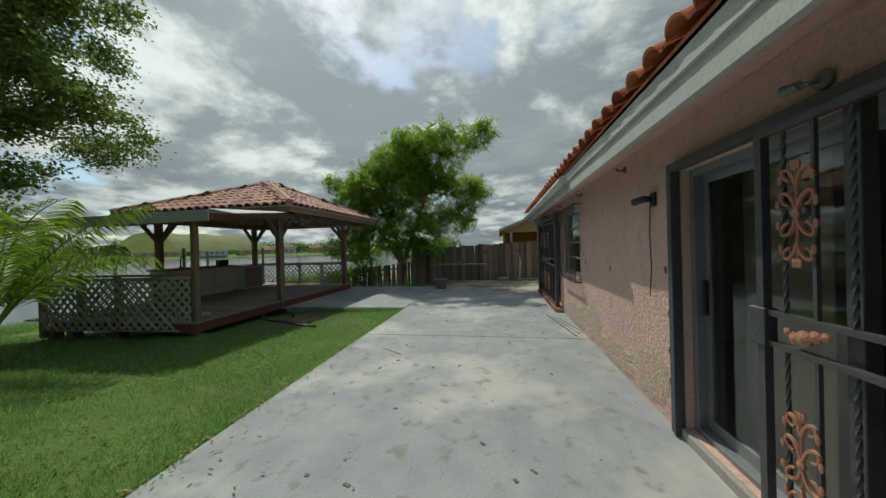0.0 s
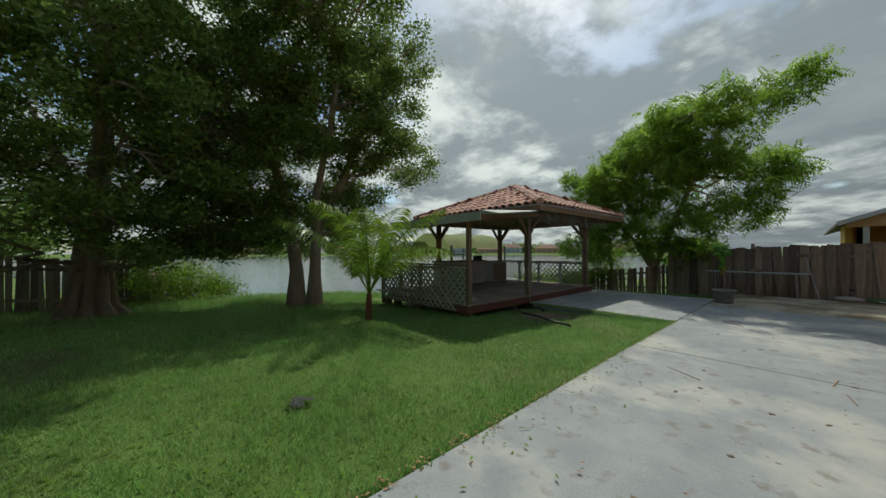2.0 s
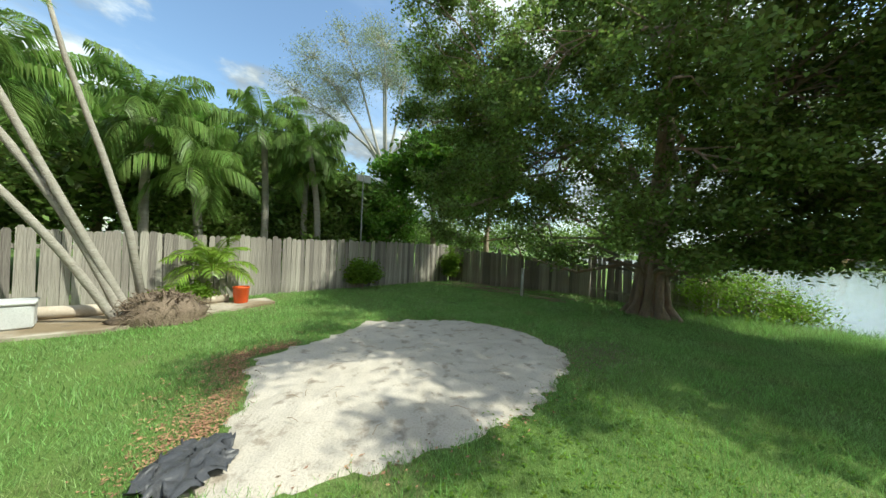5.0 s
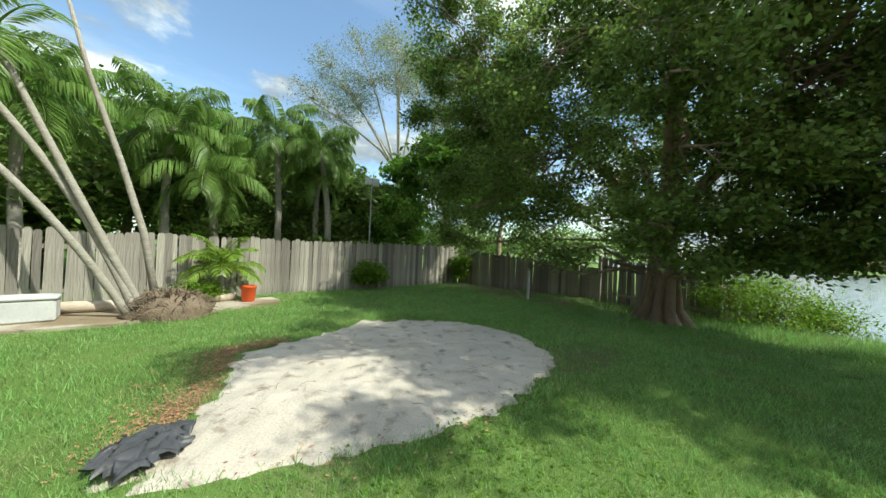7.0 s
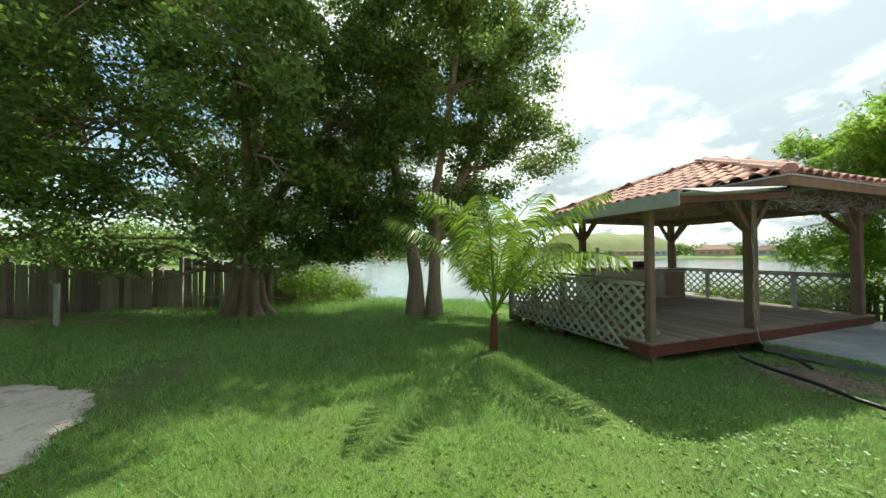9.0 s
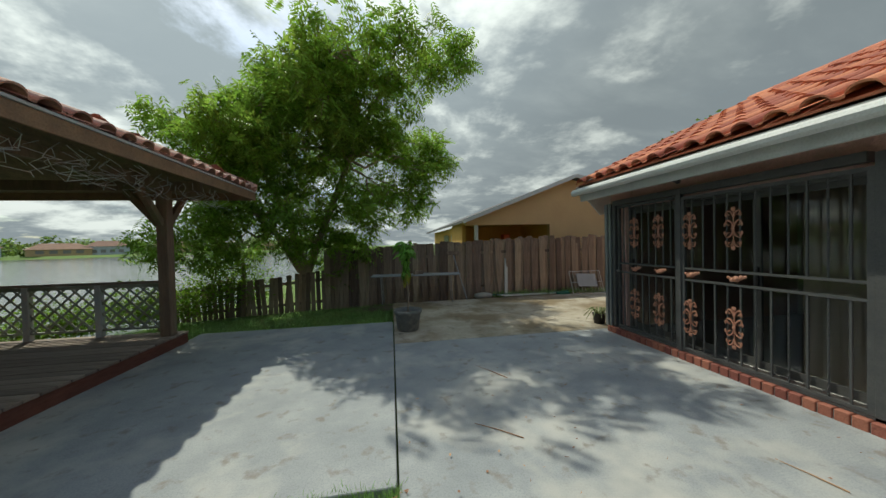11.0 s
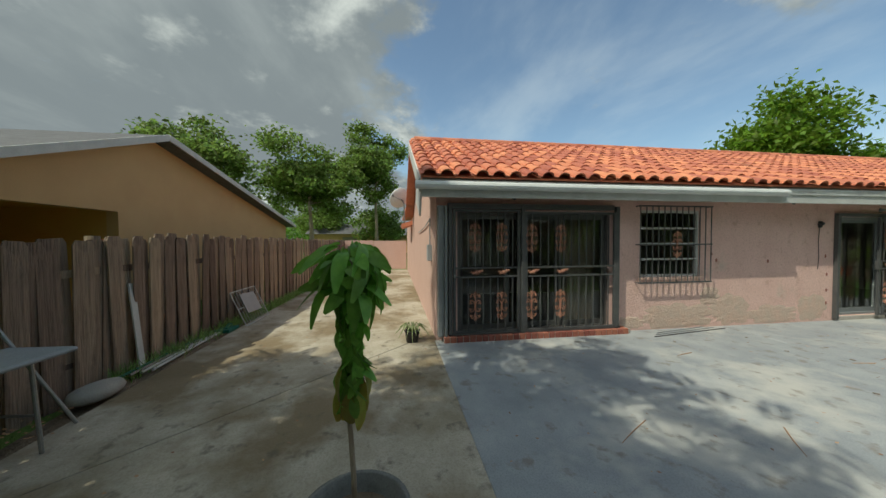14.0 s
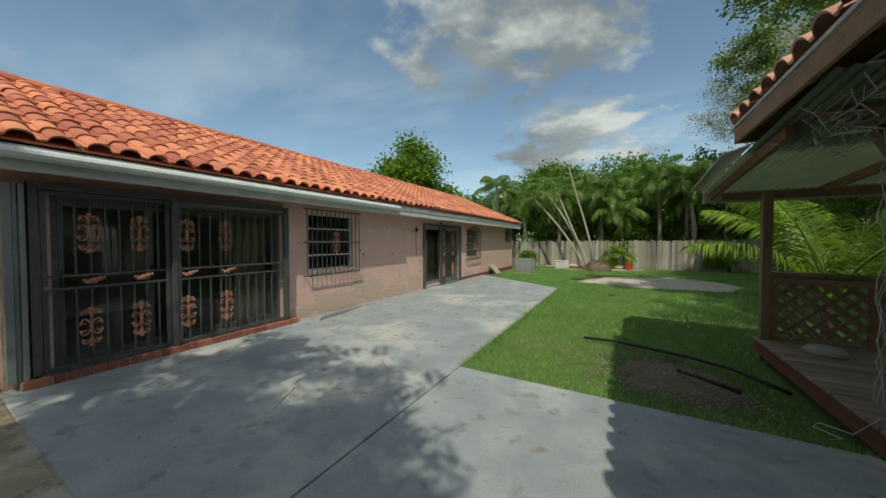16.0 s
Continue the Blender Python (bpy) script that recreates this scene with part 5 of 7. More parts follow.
# broad strangler-rooted tree by the fence
tree("shade_tree", "broad thick-rooted shade tree with low dense foliage by the fence", (-13.9, -4.3),
     [([(0, 0, -0.05), (0.02, 0.02, 0.35), (0, 0, 1.3), (0.1, 0.05, 2.6), (0.0, 0.2, 4.6), (0.1, 0.2, 7.0), (0.2, 0.2, 9.0)], 0.42, 0.1)]
     + [([(0.62 * math.cos(a), 0.62 * math.sin(a), -0.08), (0.4 * math.cos(a), 0.4 * math.sin(a), 0.35), (0.3 * math.cos(a + 0.2), 0.3 * math.sin(a + 0.2), 1.2), (0.2 * math.cos(a + 0.5), 0.2 * math.sin(a + 0.5), 2.4)], 0.14, 0.07) for a in np.arange(0, 6.2, 0.7)]
     + [([(0, 0, 2.0), (0.8 * dx, 0.8 * dy, 3.4), (2.0 * dx, 2.0 * dy, 4.8), (3.2 * dx, 3.2 * dy, 6.0)], 0.16, 0.05) for dx, dy in ((1, 0.2), (0.3, -1), (-0.7, 0.7), (0.5, 0.9), (-0.8, -0.5))],
     [(0, 0, 9.2, 2.8, 2.8, 1.8), (3.0, 0.5, 6.2, 2.1, 2.1, 1.7), (1.2, -3.4, 6.0, 2.2, 2.2, 1.8), (-2.2, 2.2, 5.8, 2.2, 2.2, 1.8), (1.6, 2.6, 5.2, 2.1, 1.9, 1.5), (-2.4, -1.8, 6.0, 2.2, 2.2, 1.8), (2.4, -2.2, 4.2, 1.6, 1.8, 1.1),
      (0.6, 0.6, 4.0, 2.0, 2.0, 1.2), (2.8, 1.4, 3.3, 1.3, 1.4, 0.8), (0.2, -2.8, 3.2, 1.6, 1.7, 1.0), (-0.5, 2.4, 3.0, 1.4, 1.5, 0.9), (2.2, -0.6, 7.8, 1.9, 1.9, 1.4), (0.8, 1.8, 7.6, 2.0, 2.0, 1.4), (1.8, -4.6, 4.0, 1.3, 1.3, 1.0), (1.2, 0.2, 2.6, 1.2, 1.4, 0.6), (3.8, -1.6, 5.8, 1.4, 1.5, 1.2), (2.0, -2.6, 2.5, 1.2, 1.3, 0.6), (1.6, 2.2, 2.4, 1.1, 1.2, 0.6), (3.2, 0.2, 2.4, 1.1, 1.2, 0.6), (2.2, -4.2, 5.8, 1.6, 1.6, 1.3), (2.6, -4.4, 3.0, 1.1, 1.1, 0.7), (1.8, -3.2, 8.0, 1.7, 1.7, 1.2), (4.2, 0.8, 4.6, 1.2, 1.3, 0.9), (0.5, -5.4, 5.0, 1.4, 1.3, 1.2), (1.0, -6.2, 6.6, 1.5, 1.4, 1.3), (0.6, -5.0, 8.6, 1.8, 1.6, 1.2), (1.6, -6.0, 4.0, 1.0, 1.0, 0.8), (3.0, -5.2, 7.4, 1.3, 1.3, 1.0), (2.6, -1.4, 1.9, 0.9, 1.0, 0.45), (2.4, 1.0, 1.8, 0.9, 1.0, 0.4), (1.2, -6.4, 2.9, 0.9, 0.9, 0.8), (2.0, -5.4, 2.2, 0.8, 0.9, 0.5), (0.2, 2.9, 2.2, 1.0, 1.0, 0.5), (-0.6, 3.4, 3.6, 1.3, 1.2, 1.0), (0.0, 3.6, 5.4, 1.4, 1.2, 1.2), (0.4, 1.2, 1.9, 0.9, 0.9, 0.4), (2.2, -6.7, 6.2, 1.1, 1.1, 1.2), (2.6, -6.4, 8.2, 1.2, 1.1, 1.0), (1.9, -6.9, 4.3, 0.9, 0.9, 0.9), (4.2, -5.4, 9.0, 1.2, 1.1, 0.8), (1.2, -7.2, 8.6, 1.2, 1.1, 1.0), (3.2, -4.4, 9.8, 1.4, 1.4, 0.9)],
     190000, (0.118, 0.064), M_LEAF, 760, 0.25, 22, flare=1.5)
# bright feathery tree over the far fence
_b = (-6.4, 13.0)
tree("leafy_tree", "bright green spreading tree with loose branches over the fence", _b,
     [([(0, 0, 0), (0.1, 0, 1.4), (-0.3, 0.0, 2.8), (-1.0, -0.3, 4.4)], 0.17, 0.06), ([(0.1, 0, 0.9), (0.7, -0.2, 2.4), (1.6, -0.8, 4.4), (2.6, -1.4, 6.2)], 0.13, 0.04), ([(0, 0, 1.2), (-0.6, -0.3, 2.4), (-1.9, -0.4, 3.8)], 0.11, 0.04)],
     [(x - _b[0], y - _b[1], z, r, r, r * q) for x, y, z, r, q in ((-6, 12.3, 4.9, 1.9, 0.6), (-8.2, 12.6, 4.6, 1.5, 0.6), (-9.8, 12.8, 4.1, 1.1, 0.6), (-4.3, 11.8, 5.6, 1.4, 0.6), (-3.0, 11.2, 6.5, 1.0, 0.5), (-2.0, 11.0, 7.0, 0.6, 0.5), (-4.7, 10.4, 6.4, 1.2, 0.45), (-7.0, 12.2, 3.0, 1.8, 0.6),
                                                             (-4.0, 12.3, 3.2, 1.4, 0.6), (-2.8, 12.4, 4.2, 0.8, 0.5), (-6.5, 12.6, 6.3, 1.2, 0.5), (-8.8, 12.5, 2.2, 1.2, 0.7), (-5.2, 12.7, 1.8, 1.1, 0.7), (-5.6, 11.0, 5.8, 1.2, 0.5), (-3.4, 9.9, 6.6, 0.8, 0.4), (-3.3, 12.3, 5.0, 1.0, 0.6), (-5.0, 12.0, 7.0, 0.9, 0.5), (-9.2, 12.4, 5.4, 0.9, 0.5), (-5.8, 12.5, 6.7, 1.3, 0.7), (-7.6, 12.7, 5.9, 1.2, 0.7), (-6.6, 11.0, 5.5, 1.0, 0.5), (-5.5, 10.7, 5.2, 0.9, 0.5), (-7.6, 10.9, 4.9, 0.9, 0.5), (-2.2, 12.9, 4.7, 0.8, 0.5))],
     8600, (0.17, 0.075), M_FEATHER, 420, 0.26, 23, droop=0.5, feather=0.5)


def frond(base, azim, rise, length, g, leaflets=34, leaf_len=0.5, sag=0.9, width=0.03, vee=0.35, hang=0.26):
    """A feather palm leaf: points of the rachis and its leaflet quads."""
    n = 14
    pts = []
    dirh = np.array([math.cos(azim), math.sin(azim), 0.0])
    p = np.array(base, float)
    a = rise
    for i in range(n + 1):
        pts.append(p.copy())
        p = p + (dirh * math.cos(a) + np.array([0, 0, math.sin(a)])) * (length / n)
        a -= sag / n * (0.5 + 1.2 * i / n)
    pts = np.array(pts)
    side = np.array([-math.sin(azim), math.cos(azim), 0.0])
    Q = []
    for k in range(leaflets):
        u = 0.14 + 0.85 * k / leaflets
        f = u * n
        i = min(int(f), n - 1)
        c = pts[i] + (pts[i + 1] - pts[i]) * (f - i)
        t = pts[i + 1] - pts[i]; t /= np.linalg.norm(t)
        L = leaf_len * (math.sin(math.pi * min(u * 0.9 + 0.1, 1)) ** 0.6 + 0.12)
        for sd in (-1, 1):
            up = np.cross(t, side * sd) * sd
            d = side * sd * 0.85 + t * 0.55 + np.array([0, 0, vee * (1 - u)]) + g.normal(size=3) * 0.07
            d /= np.linalg.norm(d)
            m = c + d * L * 0.5
            m[2] -= L * 0.5 * hang * 0.4
            e = c + d * L * (0.98 - 0.25 * hang) - np.array([0, 0, L * hang])
            w = t * width
            Q.append([c - w * 0.4, m - w, e, m + w])
    return pts, np.array(Q)


def palm(name, label, base, top, r0, r1, fronds, length, material, seed, leaf_len=0.5, sag=1.3, rises=(1.3, -0.4), leaflets=30, width=0.03, split=False, group="", bulge=True, hang=0.26, vee=0.35, bark=None):
    g = np.random.default_rng(seed)
    base = np.array([base[0], base[1], gz(base[0], base[1]) - 0.05])
    t = thing(name, label, "palm", tuple(base), group)
    top = np.array(top, float) - base
    s = Shape()
    n = 16
    bend = g.normal(size=3) * 0.05 * np.linalg.norm(top); bend[2] = 0
    pts = [top * u + bend * math.sin(math.pi * u) for u in np.linspace(0, 1, n)]
    rr = [(r0 + (r1 - r0) * u) * (1.25 if i == 0 and bulge else 1) * (1 + 0.05 * (i % 2)) for i, u in enumerate(np.linspace(0, 1, n))]
    s.tube([tuple(p) for p in pts], rr, 9, True)
    part("trunk", s, bark or M_PALMBARK, t, smooth=True)
    allq = []
    st = Shape()
    for k in range(fronds):
        az = k * 2.39996 + g.uniform(-0.2, 0.2)
        u = k / max(fronds - 1, 1)
        rise = rises[0] + (rises[1] - rises[0]) * u + g.uniform(-0.12, 0.12)
        pts, Q = frond(top, az, rise, length * g.uniform(0.85, 1.1), g, leaflets, leaf_len, sag * g.uniform(0.8, 1.2), width, vee, hang)
        sh = Shape().tube([tuple(p) for p in pts], [0.022 * (1 - 0.8 * i / (len(pts) - 1)) for i in range(len(pts))], 5, False)
        if split:
            fr = part("frond", sh, material, t)
            lf = new("foliage", quads_mesh("foliage", Q, material)); lf.parent = fr
        else:
            k0 = len(st.v); st.v += sh.v; st.f += [tuple(k0 + i for i in f) for f in sh.f]
            allq.append(Q)
    if not split:
        part("frond_skeleton", st, material, t)["kind"] = "stuff"
        lf = new("foliage", quads_mesh("foliage", np.concatenate(allq), material)); lf.parent = t
        lf["kind"] = "stuff"
    return t


palm("coconut_palm", "young coconut palm with bright yellow-green fronds on the lawn", (-8.38, 0.56), (-8.36, 0.58, 0.5), 0.075, 0.055, 10, 2.45, M_PALMY, 37, 0.70, 1.1, (1.52, 0.85), 58, 0.017, True, hang=0.5, vee=0.25, bark=M_REDWOOD)
palm("areca_palm", "low yellow-green feathery palm clump beside the back fence", (-5.3, -11.55), (-5.3, -11.55, 0.7), 0.05, 0.04, 18, 1.1, M_PALMY, 44, 0.36, 1.5, (1.5, 0.1), 34, 0.016, False, bulge=False, hang=0.4)
for k, (bx, by, tx, ty, tz, nf, ln) in enumerate([(-4.4, -14.2, -4.4, -14.2, 4.6, 15, 2.3), (-7.3, -14.6, -7.2, -14.6, 5.2, 15, 2.2), (-8.9, -14.1, -8.5, -14.0, 4.9, 14, 2.0), (-8.7, -14.3, -8.7, -14.5, 4.0, 8, 1.6), (-5.3, -14.0, -5.2, -14.0, 3.4, 13, 2.2),
                                                  (-2.0, -13.4, -1.9, -13.4, 4.5, 15, 2.3), (0.6, -14.0, 0.8, -14.0, 4.4, 14, 2.2), (2.0, -13.6, 2.4, -13.4, 5.2, 12, 2.2)]):
    palm("feather_palm", "tall feathery palm with grey trunk behind the back fence", (bx, by), (tx, ty, tz), 0.13, 0.09, nf + 2, ln * 0.86, M_PALM, 50 + k, 0.66, 1.7, (1.45, -0.35), 66, 0.02, False, "palms behind the back fence", hang=0.75, vee=0.1)
for k, (base, top, r0, nf) in enumerate((((-3.98, -10.45), (-1.95, -11.25, 4.7), 0.066, 7), ((-3.86, -10.4), (-1.3, -11.2, 4.6), 0.07, 7), ((-3.78, -10.25), (-0.95, -10.75, 3.9), 0.062, 6))):
    palm("leaning_palm", "leaning pale palm trunk with thin ragged crown", base, top, r0, r0 * 0.7, nf, 1.6, M_PALM, 71 + k, 0.45, 1.9, (1.2, -0.2), 30, 0.022, False, "leaning palms at the back", bulge=False)
s = Shape().tube([(-4.12, -10.75, 0.0), (-3.88, -10.85, 1.5), (-3.52, -11.0, 2.85), (-3.05, -11.1, 4.4), (-2.72, -11.15, 5.8)], [0.07, 0.062, 0.052, 0.042, 0.026], 9)
solid("dead_trunk", s, M_PALMBARK, "bare dead palm trunk leaning over the fence", "trunk", smooth=True)

# woods around the yard
WOODS = [  # x, y, height, radius, leaves, material, seed
    (-11.0, -17.0, 5.5, 2.6, 9000, "a", 1), (-7.5, -18.5, 5.2, 3.0, 9000, "a", 2), (-3.5, -18.0, 5.0, 3.0, 9000, "a", 3), (0.5, -18.5, 5.6, 3.2, 9000, "a", 4), (-14.5, -18.0, 5.0, 2.6, 8000, "b", 5), (-15.6, -14.4, 7.8, 2.6, 12000, "b", 34), (-18.8, -13.2, 8.6, 2.6, 11000, "a", 35), (4.5, -20.0, 5.5, 3.2, 8000, "a", 6),
    (-9.2, -15.2, 2.6, 1.6, 6000, "a", 7), (-6.0, -16.0, 2.6, 1.8, 6000, "a", 8), (-1.5, -16.0, 2.8, 2.0, 6000, "a", 9), (-12.2, -14.6, 3.6, 1.8, 7000, "b", 10), (-5.0, -24.0, 8.5, 4.0, 10000, "b", 11), (2.0, -25.0, 8.0, 4.5, 10000, "b", 12), (-1.0, -22, 7.0, 3.6, 9000, "b", 30),
    (-11.0, -24.0, 7.5, 3.5, 9000, "b", 31), (8.5, -20.0, 6.0, 3.5, 8000, "b", 32),
    (17.2, 20.4, 8.6, 3.0, 13000, "b", 13), (22.6, 15.2, 9.4, 3.6, 15000, "a", 14), (27.5, 10.2, 12.6, 3.2, 14000, "b", 16), (34.0, 17.0, 6.0, 3.0, 7000, "a", 17), (31.0, 9.5, 5.0, 3.0, 7000, "b", 28),
    (10.0, -13.8, 8.8, 4.2, 18000, "b", 18), (15.0, -22.0, 6.4, 3.2, 7000, "b", 19), (20.0, -30.0, 7.5, 4.0, 7000, "b", 20), (12.0, -26.0, 6.2, 3.4, 7000, "b", 33)]
for x, y, h, r, nl, kind, sd in WOODS:
    g = np.random.default_rng(900 + sd)
    blobs = [(g.uniform(-0.5, 0.5) * r, g.uniform(-0.5, 0.5) * r, h * q, r * w, r * w, r * 0.42) for q, w in ((0.55, 0.6), (0.7, 0.75), (0.85, 0.6), (0.95, 0.42), (0.65, 0.6), (0.78, 0.6))]
    blobs += [(r * 0.7 * math.cos(a), r * 0.7 * math.sin(a), h * g.uniform(0.5, 0.8), r * 0.4, r * 0.4, r * 0.28) for a in g.uniform(0, 6.28, 4)]
    tree("leafy_tree", "dense leafy tree standing beyond the fence" if y < 0 else "leafy round-crowned tree behind the houses", (x, y),
         [([(0, 0, 0), (0.1, 0, h * 0.25), (g.uniform(-0.3, 0.3), 0.1, h * 0.5), (0.1, 0, h * 0.8)], 0.05 * r + 0.06, 0.05)], blobs, nl, (0.34, 0.18) if h > 4 else (0.22, 0.09), M_LEAF3 if x > 5 and y < 0 else M_LEAF if y > 0 else M_LEAF2 if kind == "b" or x > 5 else M_LEAF, 150, 0.13 * r, 300 + sd, twigs=False, group="trees around the yard")

# pale thin-leaved tall tree beyond the corner
M_PALE = mat("pale_twigs", (0.55, 0.52, 0.45), (0.44, 0.42, 0.36), 5, 0.9, 0.5)
M_PALELEAF = mat("pale_leaf", (0.36, 0.40, 0.20), (0.28, 0.33, 0.15), 1, 0.6, 0, island=0.3, translucent=0.3)
_limbs = [(-2.4, 1.4, 11.8), (-1.0, 0.4, 13.0), (0.6, -0.4, 13.8), (2.2, -1.6, 13.2), (3.6, -2.6, 12.0), (4.4, -3.2, 10.0), (1.3, 1.0, 12.4), (2.6, -2.9, 11.2), (-2.0, 1.9, 9.6)]
tree("pale_tree", "tall pale tree with a thin see-through crown", (-15.2, -18.2),
     [([(0, 0, 0), (0, 0, 2.4), (0.05, 0, 5.0), (0.1, 0, 6.6)], 0.42, 0.3)]
     + [([(0.1, 0, 5.2 + 0.15 * k), (0.1 + x * 0.22, y * 0.22, 7.4), (x * 0.6, y * 0.6, 7.4 + (z - 7.4) * 0.55), (x, y, z)], 0.11, 0.025) for k, (x, y, z) in enumerate(_limbs)],
     [(x * q, y * q, 7.0 + (z - 7.0) * q + 0.2, 1.4, 1.4, 0.9) for x, y, z in _limbs for q in (1.0, 0.72)],
     34000, (0.10, 0.045), M_PALELEAF, 900, 0.28, 77, bark=M_PALE)

# shoreline bushes
for k, (x, y, h, r) in enumerate([(-17.4, -2.2, 1.5, 1.0), (-18.0, -1.2, 1.0, 0.7), (-16.4, -3.2, 1.7, 1.0), (-9.6, 12.0, 1.1, 0.9), (-11.2, 11.2, 0.8, 0.7), (-8.4, 13.0, 1.5, 1.0)]):
    tree("shore_bush", "light green bush at the lake shore", (x, y), [([(0, 0, 0), (0.1, 0, h * 0.4), (0.1, 0.1, h * 0.8)], 0.05, 0.02)],
         [(0, 0, h * 0.7, r, r, h * 0.45), (r * 0.6, 0.2, h * 0.5, r * 0.6, r * 0.6, h * 0.4), (-r * 0.5, -0.3, h * 0.55, r * 0.6, r * 0.6, h * 0.4)], 3600, (0.11, 0.04), M_LEAF3, 50, 0.26, 500 + k, group="shore bushes")
for k, (x, y, h, r) in enumerate([(-9.6, -11.9, 0.9, 0.45), (-4.75, -11.2, 0.5, 0.3), (-0.75, -9.9, 0.9, 0.4), (-14.2, -11.9, 1.5, 0.35)]):
    tree("garden_bush", "small leafy green bush against the wooden fence", (x, y), [([(0, 0, 0), (0.02, 0, h * 0.4), (0.04, 0, h * 0.8)], 0.03, 0.012)],
         [(0, 0, h * 0.65, r, r, h * 0.4), (r * 0.4, 0.1, h * 0.4, r * 0.6, r * 0.5, h * 0.3)], 3600, (0.13, 0.05), M_LEAF3, 40, 0.14, 540 + k, group="bushes at the fence")


# ---------------------------------------------------------------- neighbouring houses
nb = thing("neighbour_house", "orange-yellow house with grey shingle gable roof beyond the fence", "house")
NX0, NXR, NX1, NYF, NYB = -1.1, 2.85, 11.2, 13.5, 24.0
s = Shape()
for (xa, za), (xb, zb) in (((NX0 - 0.2, 2.2), (NXR, 3.78)), ((NXR, 3.78), (NX1 + 0.3, 2.26))):
    k = len(s.v)
    s.v += [(xa, NYF - 0.35, za), (xb, NYF - 0.35, zb), (xb, NYB, zb), (xa, NYB, za), (xa, NYF - 0.35, za + 0.09), (xb, NYF - 0.35, zb + 0.09), (xb, NYB, zb + 0.09), (xa, NYB, za + 0.09)]
    s.f += [tuple(k + i for i in q) for q in ((0, 3, 2, 1), (4, 5, 6, 7), (0, 1, 5, 4), (1, 2, 6, 5), (2, 3, 7, 6), (3, 0, 4, 7))]
part("roof", s, M_SHINGLE, nb, "grey shingle roof")
part("rake_board", Shape().beam((NX0 - 0.2, NYF - 0.37, 2.24), (NXR, NYF - 0.37, 3.82), 0.03, 0.13), M_WHITE, nb)
part("rake_board", Shape().beam((NXR, NYF - 0.37, 3.82), (NX1 + 0.3, NYF - 0.37, 2.3), 0.03, 0.13), M_WHITE, nb)
s = Shape()
s.v = [(2.0, NYF, 0), (NX1, NYF, 0), (NX1, NYF, 2.27), (NXR, NYF, 3.76), (NX0, NYF, 2.25), (NX0, NYF, 2.14), (2.0, NYF, 2.14)]
s.v += [(x, y + 0.2, z) for x, y, z in s.v]
s.f = [(0, 1, 2, 3, 6), (3, 4, 5, 6), (7, 13, 10, 9, 8), (10, 13, 12, 11)] + [(i, i + 7, (i + 1) % 7 + 7, (i + 1) % 7) for i in range(7)]
part("gable_wall", s, M_PEACH, nb)
part("porch_wall", Shape().box((-0.95, 16.0, 0), (2.0, 16.2, 2.2)), M_YELLOW, nb, "orange-yellow porch wall")
part("porch_side_wall", Shape().box((2.0, 13.7, 0), (2.2, 16.0, 2.2)), M_YELLOW, nb)
part("porch_side_wall", Shape().box((-1.1, 14.2, 0), (-0.95, 16.2, 2.2)), M_YELLOW, nb)
part("side_wall", Shape().box((-0.75, 16.0, 0), (-0.6, NYB, 2.25)), M_YELLOW, nb)
part("porch_ceiling", Shape().box((-1.1, 13.72, 2.2), (2.0, 16.0, 2.26)), M_YELLOW, nb)
part("porch_post", Shape().box((-0.78, 13.55, 0), (-0.66, 13.67, 2.14)), M_WHITE, nb, bevel=0.006)
for y in (16.6, 18.6):
    w = part("window", Shape().box((-0.79, y, 1.0), (-0.752, y + 1.2, 1.9)), M_DARK, nb)
    for k in range(7):
        part("bar", Shape().box((-0.83, y + 0.08 + k * 0.17, 0.95), (-0.81, y + 0.1 + k * 0.17, 1.95)), M_WHITE, w)
solid("cooler_box", Shape().box((0.9, 15.3, 1.45), (1.2, 15.6, 1.85)).box((0.6, 15.2, 0.0), (1.6, 15.7, 1.45)), M_ORANGE, "red box stacked on the neighbour's porch", "box", bevel=0.03)

nb2 = thing("neighbour_house", "pale low house beyond the back fence", "house")
part("wall", Shape().box((3.5, -22, 0), (12, -16.0, 2.5)), M_WHITE, nb2)
s = Shape()
s.v = [(3.0, -22.4, 2.45), (12.4, -22.4, 2.45), (12.4, -15.5, 2.45), (3.0, -15.5, 2.45), (3.0, -19, 3.7), (12.4, -19, 3.7)]
s.f = [(0, 1, 5, 4), (2, 3, 4, 5), (0, 4, 3), (1, 2, 5), (3, 2, 1, 0)]
part("roof", s, M_SHINGLE, nb2)
part("window", Shape().box((3.46, -19.5, 0.9), (3.5, -18.2, 2.0)), M_DARK, nb2)

# low roofs at the end of the side drive
for k, (x, y, w) in enumerate(((34, 13.5, 8), (40, 9.5, 9))):
    h = thing("far_house", "pale house with low grey roof down the street", "house", (x, y, 0), "houses down the street")
    part("wall", Shape().box((-3, -w / 2, 0), (3, w / 2, 2.4)), M_PEACH, h)
    s = Shape()
    s.v = [(-3.5, -w / 2 - 0.4, 2.35), (3.5, -w / 2 - 0.4, 2.35), (3.5, w / 2 + 0.4, 2.35), (-3.5, w / 2 + 0.4, 2.35), (0, -w / 2, 3.6), (0, w / 2, 3.6)]
    s.f = [(0, 3, 5, 4), (1, 4, 5, 2), (0, 4, 1), (3, 2, 5), (0, 1, 2, 3)]
    part("roof", s, M_SHINGLE, h)
    part("window", Shape().box((-3.03, -1, 0.9), (-3.0, 0.6, 2.0)), M_DARK, h)

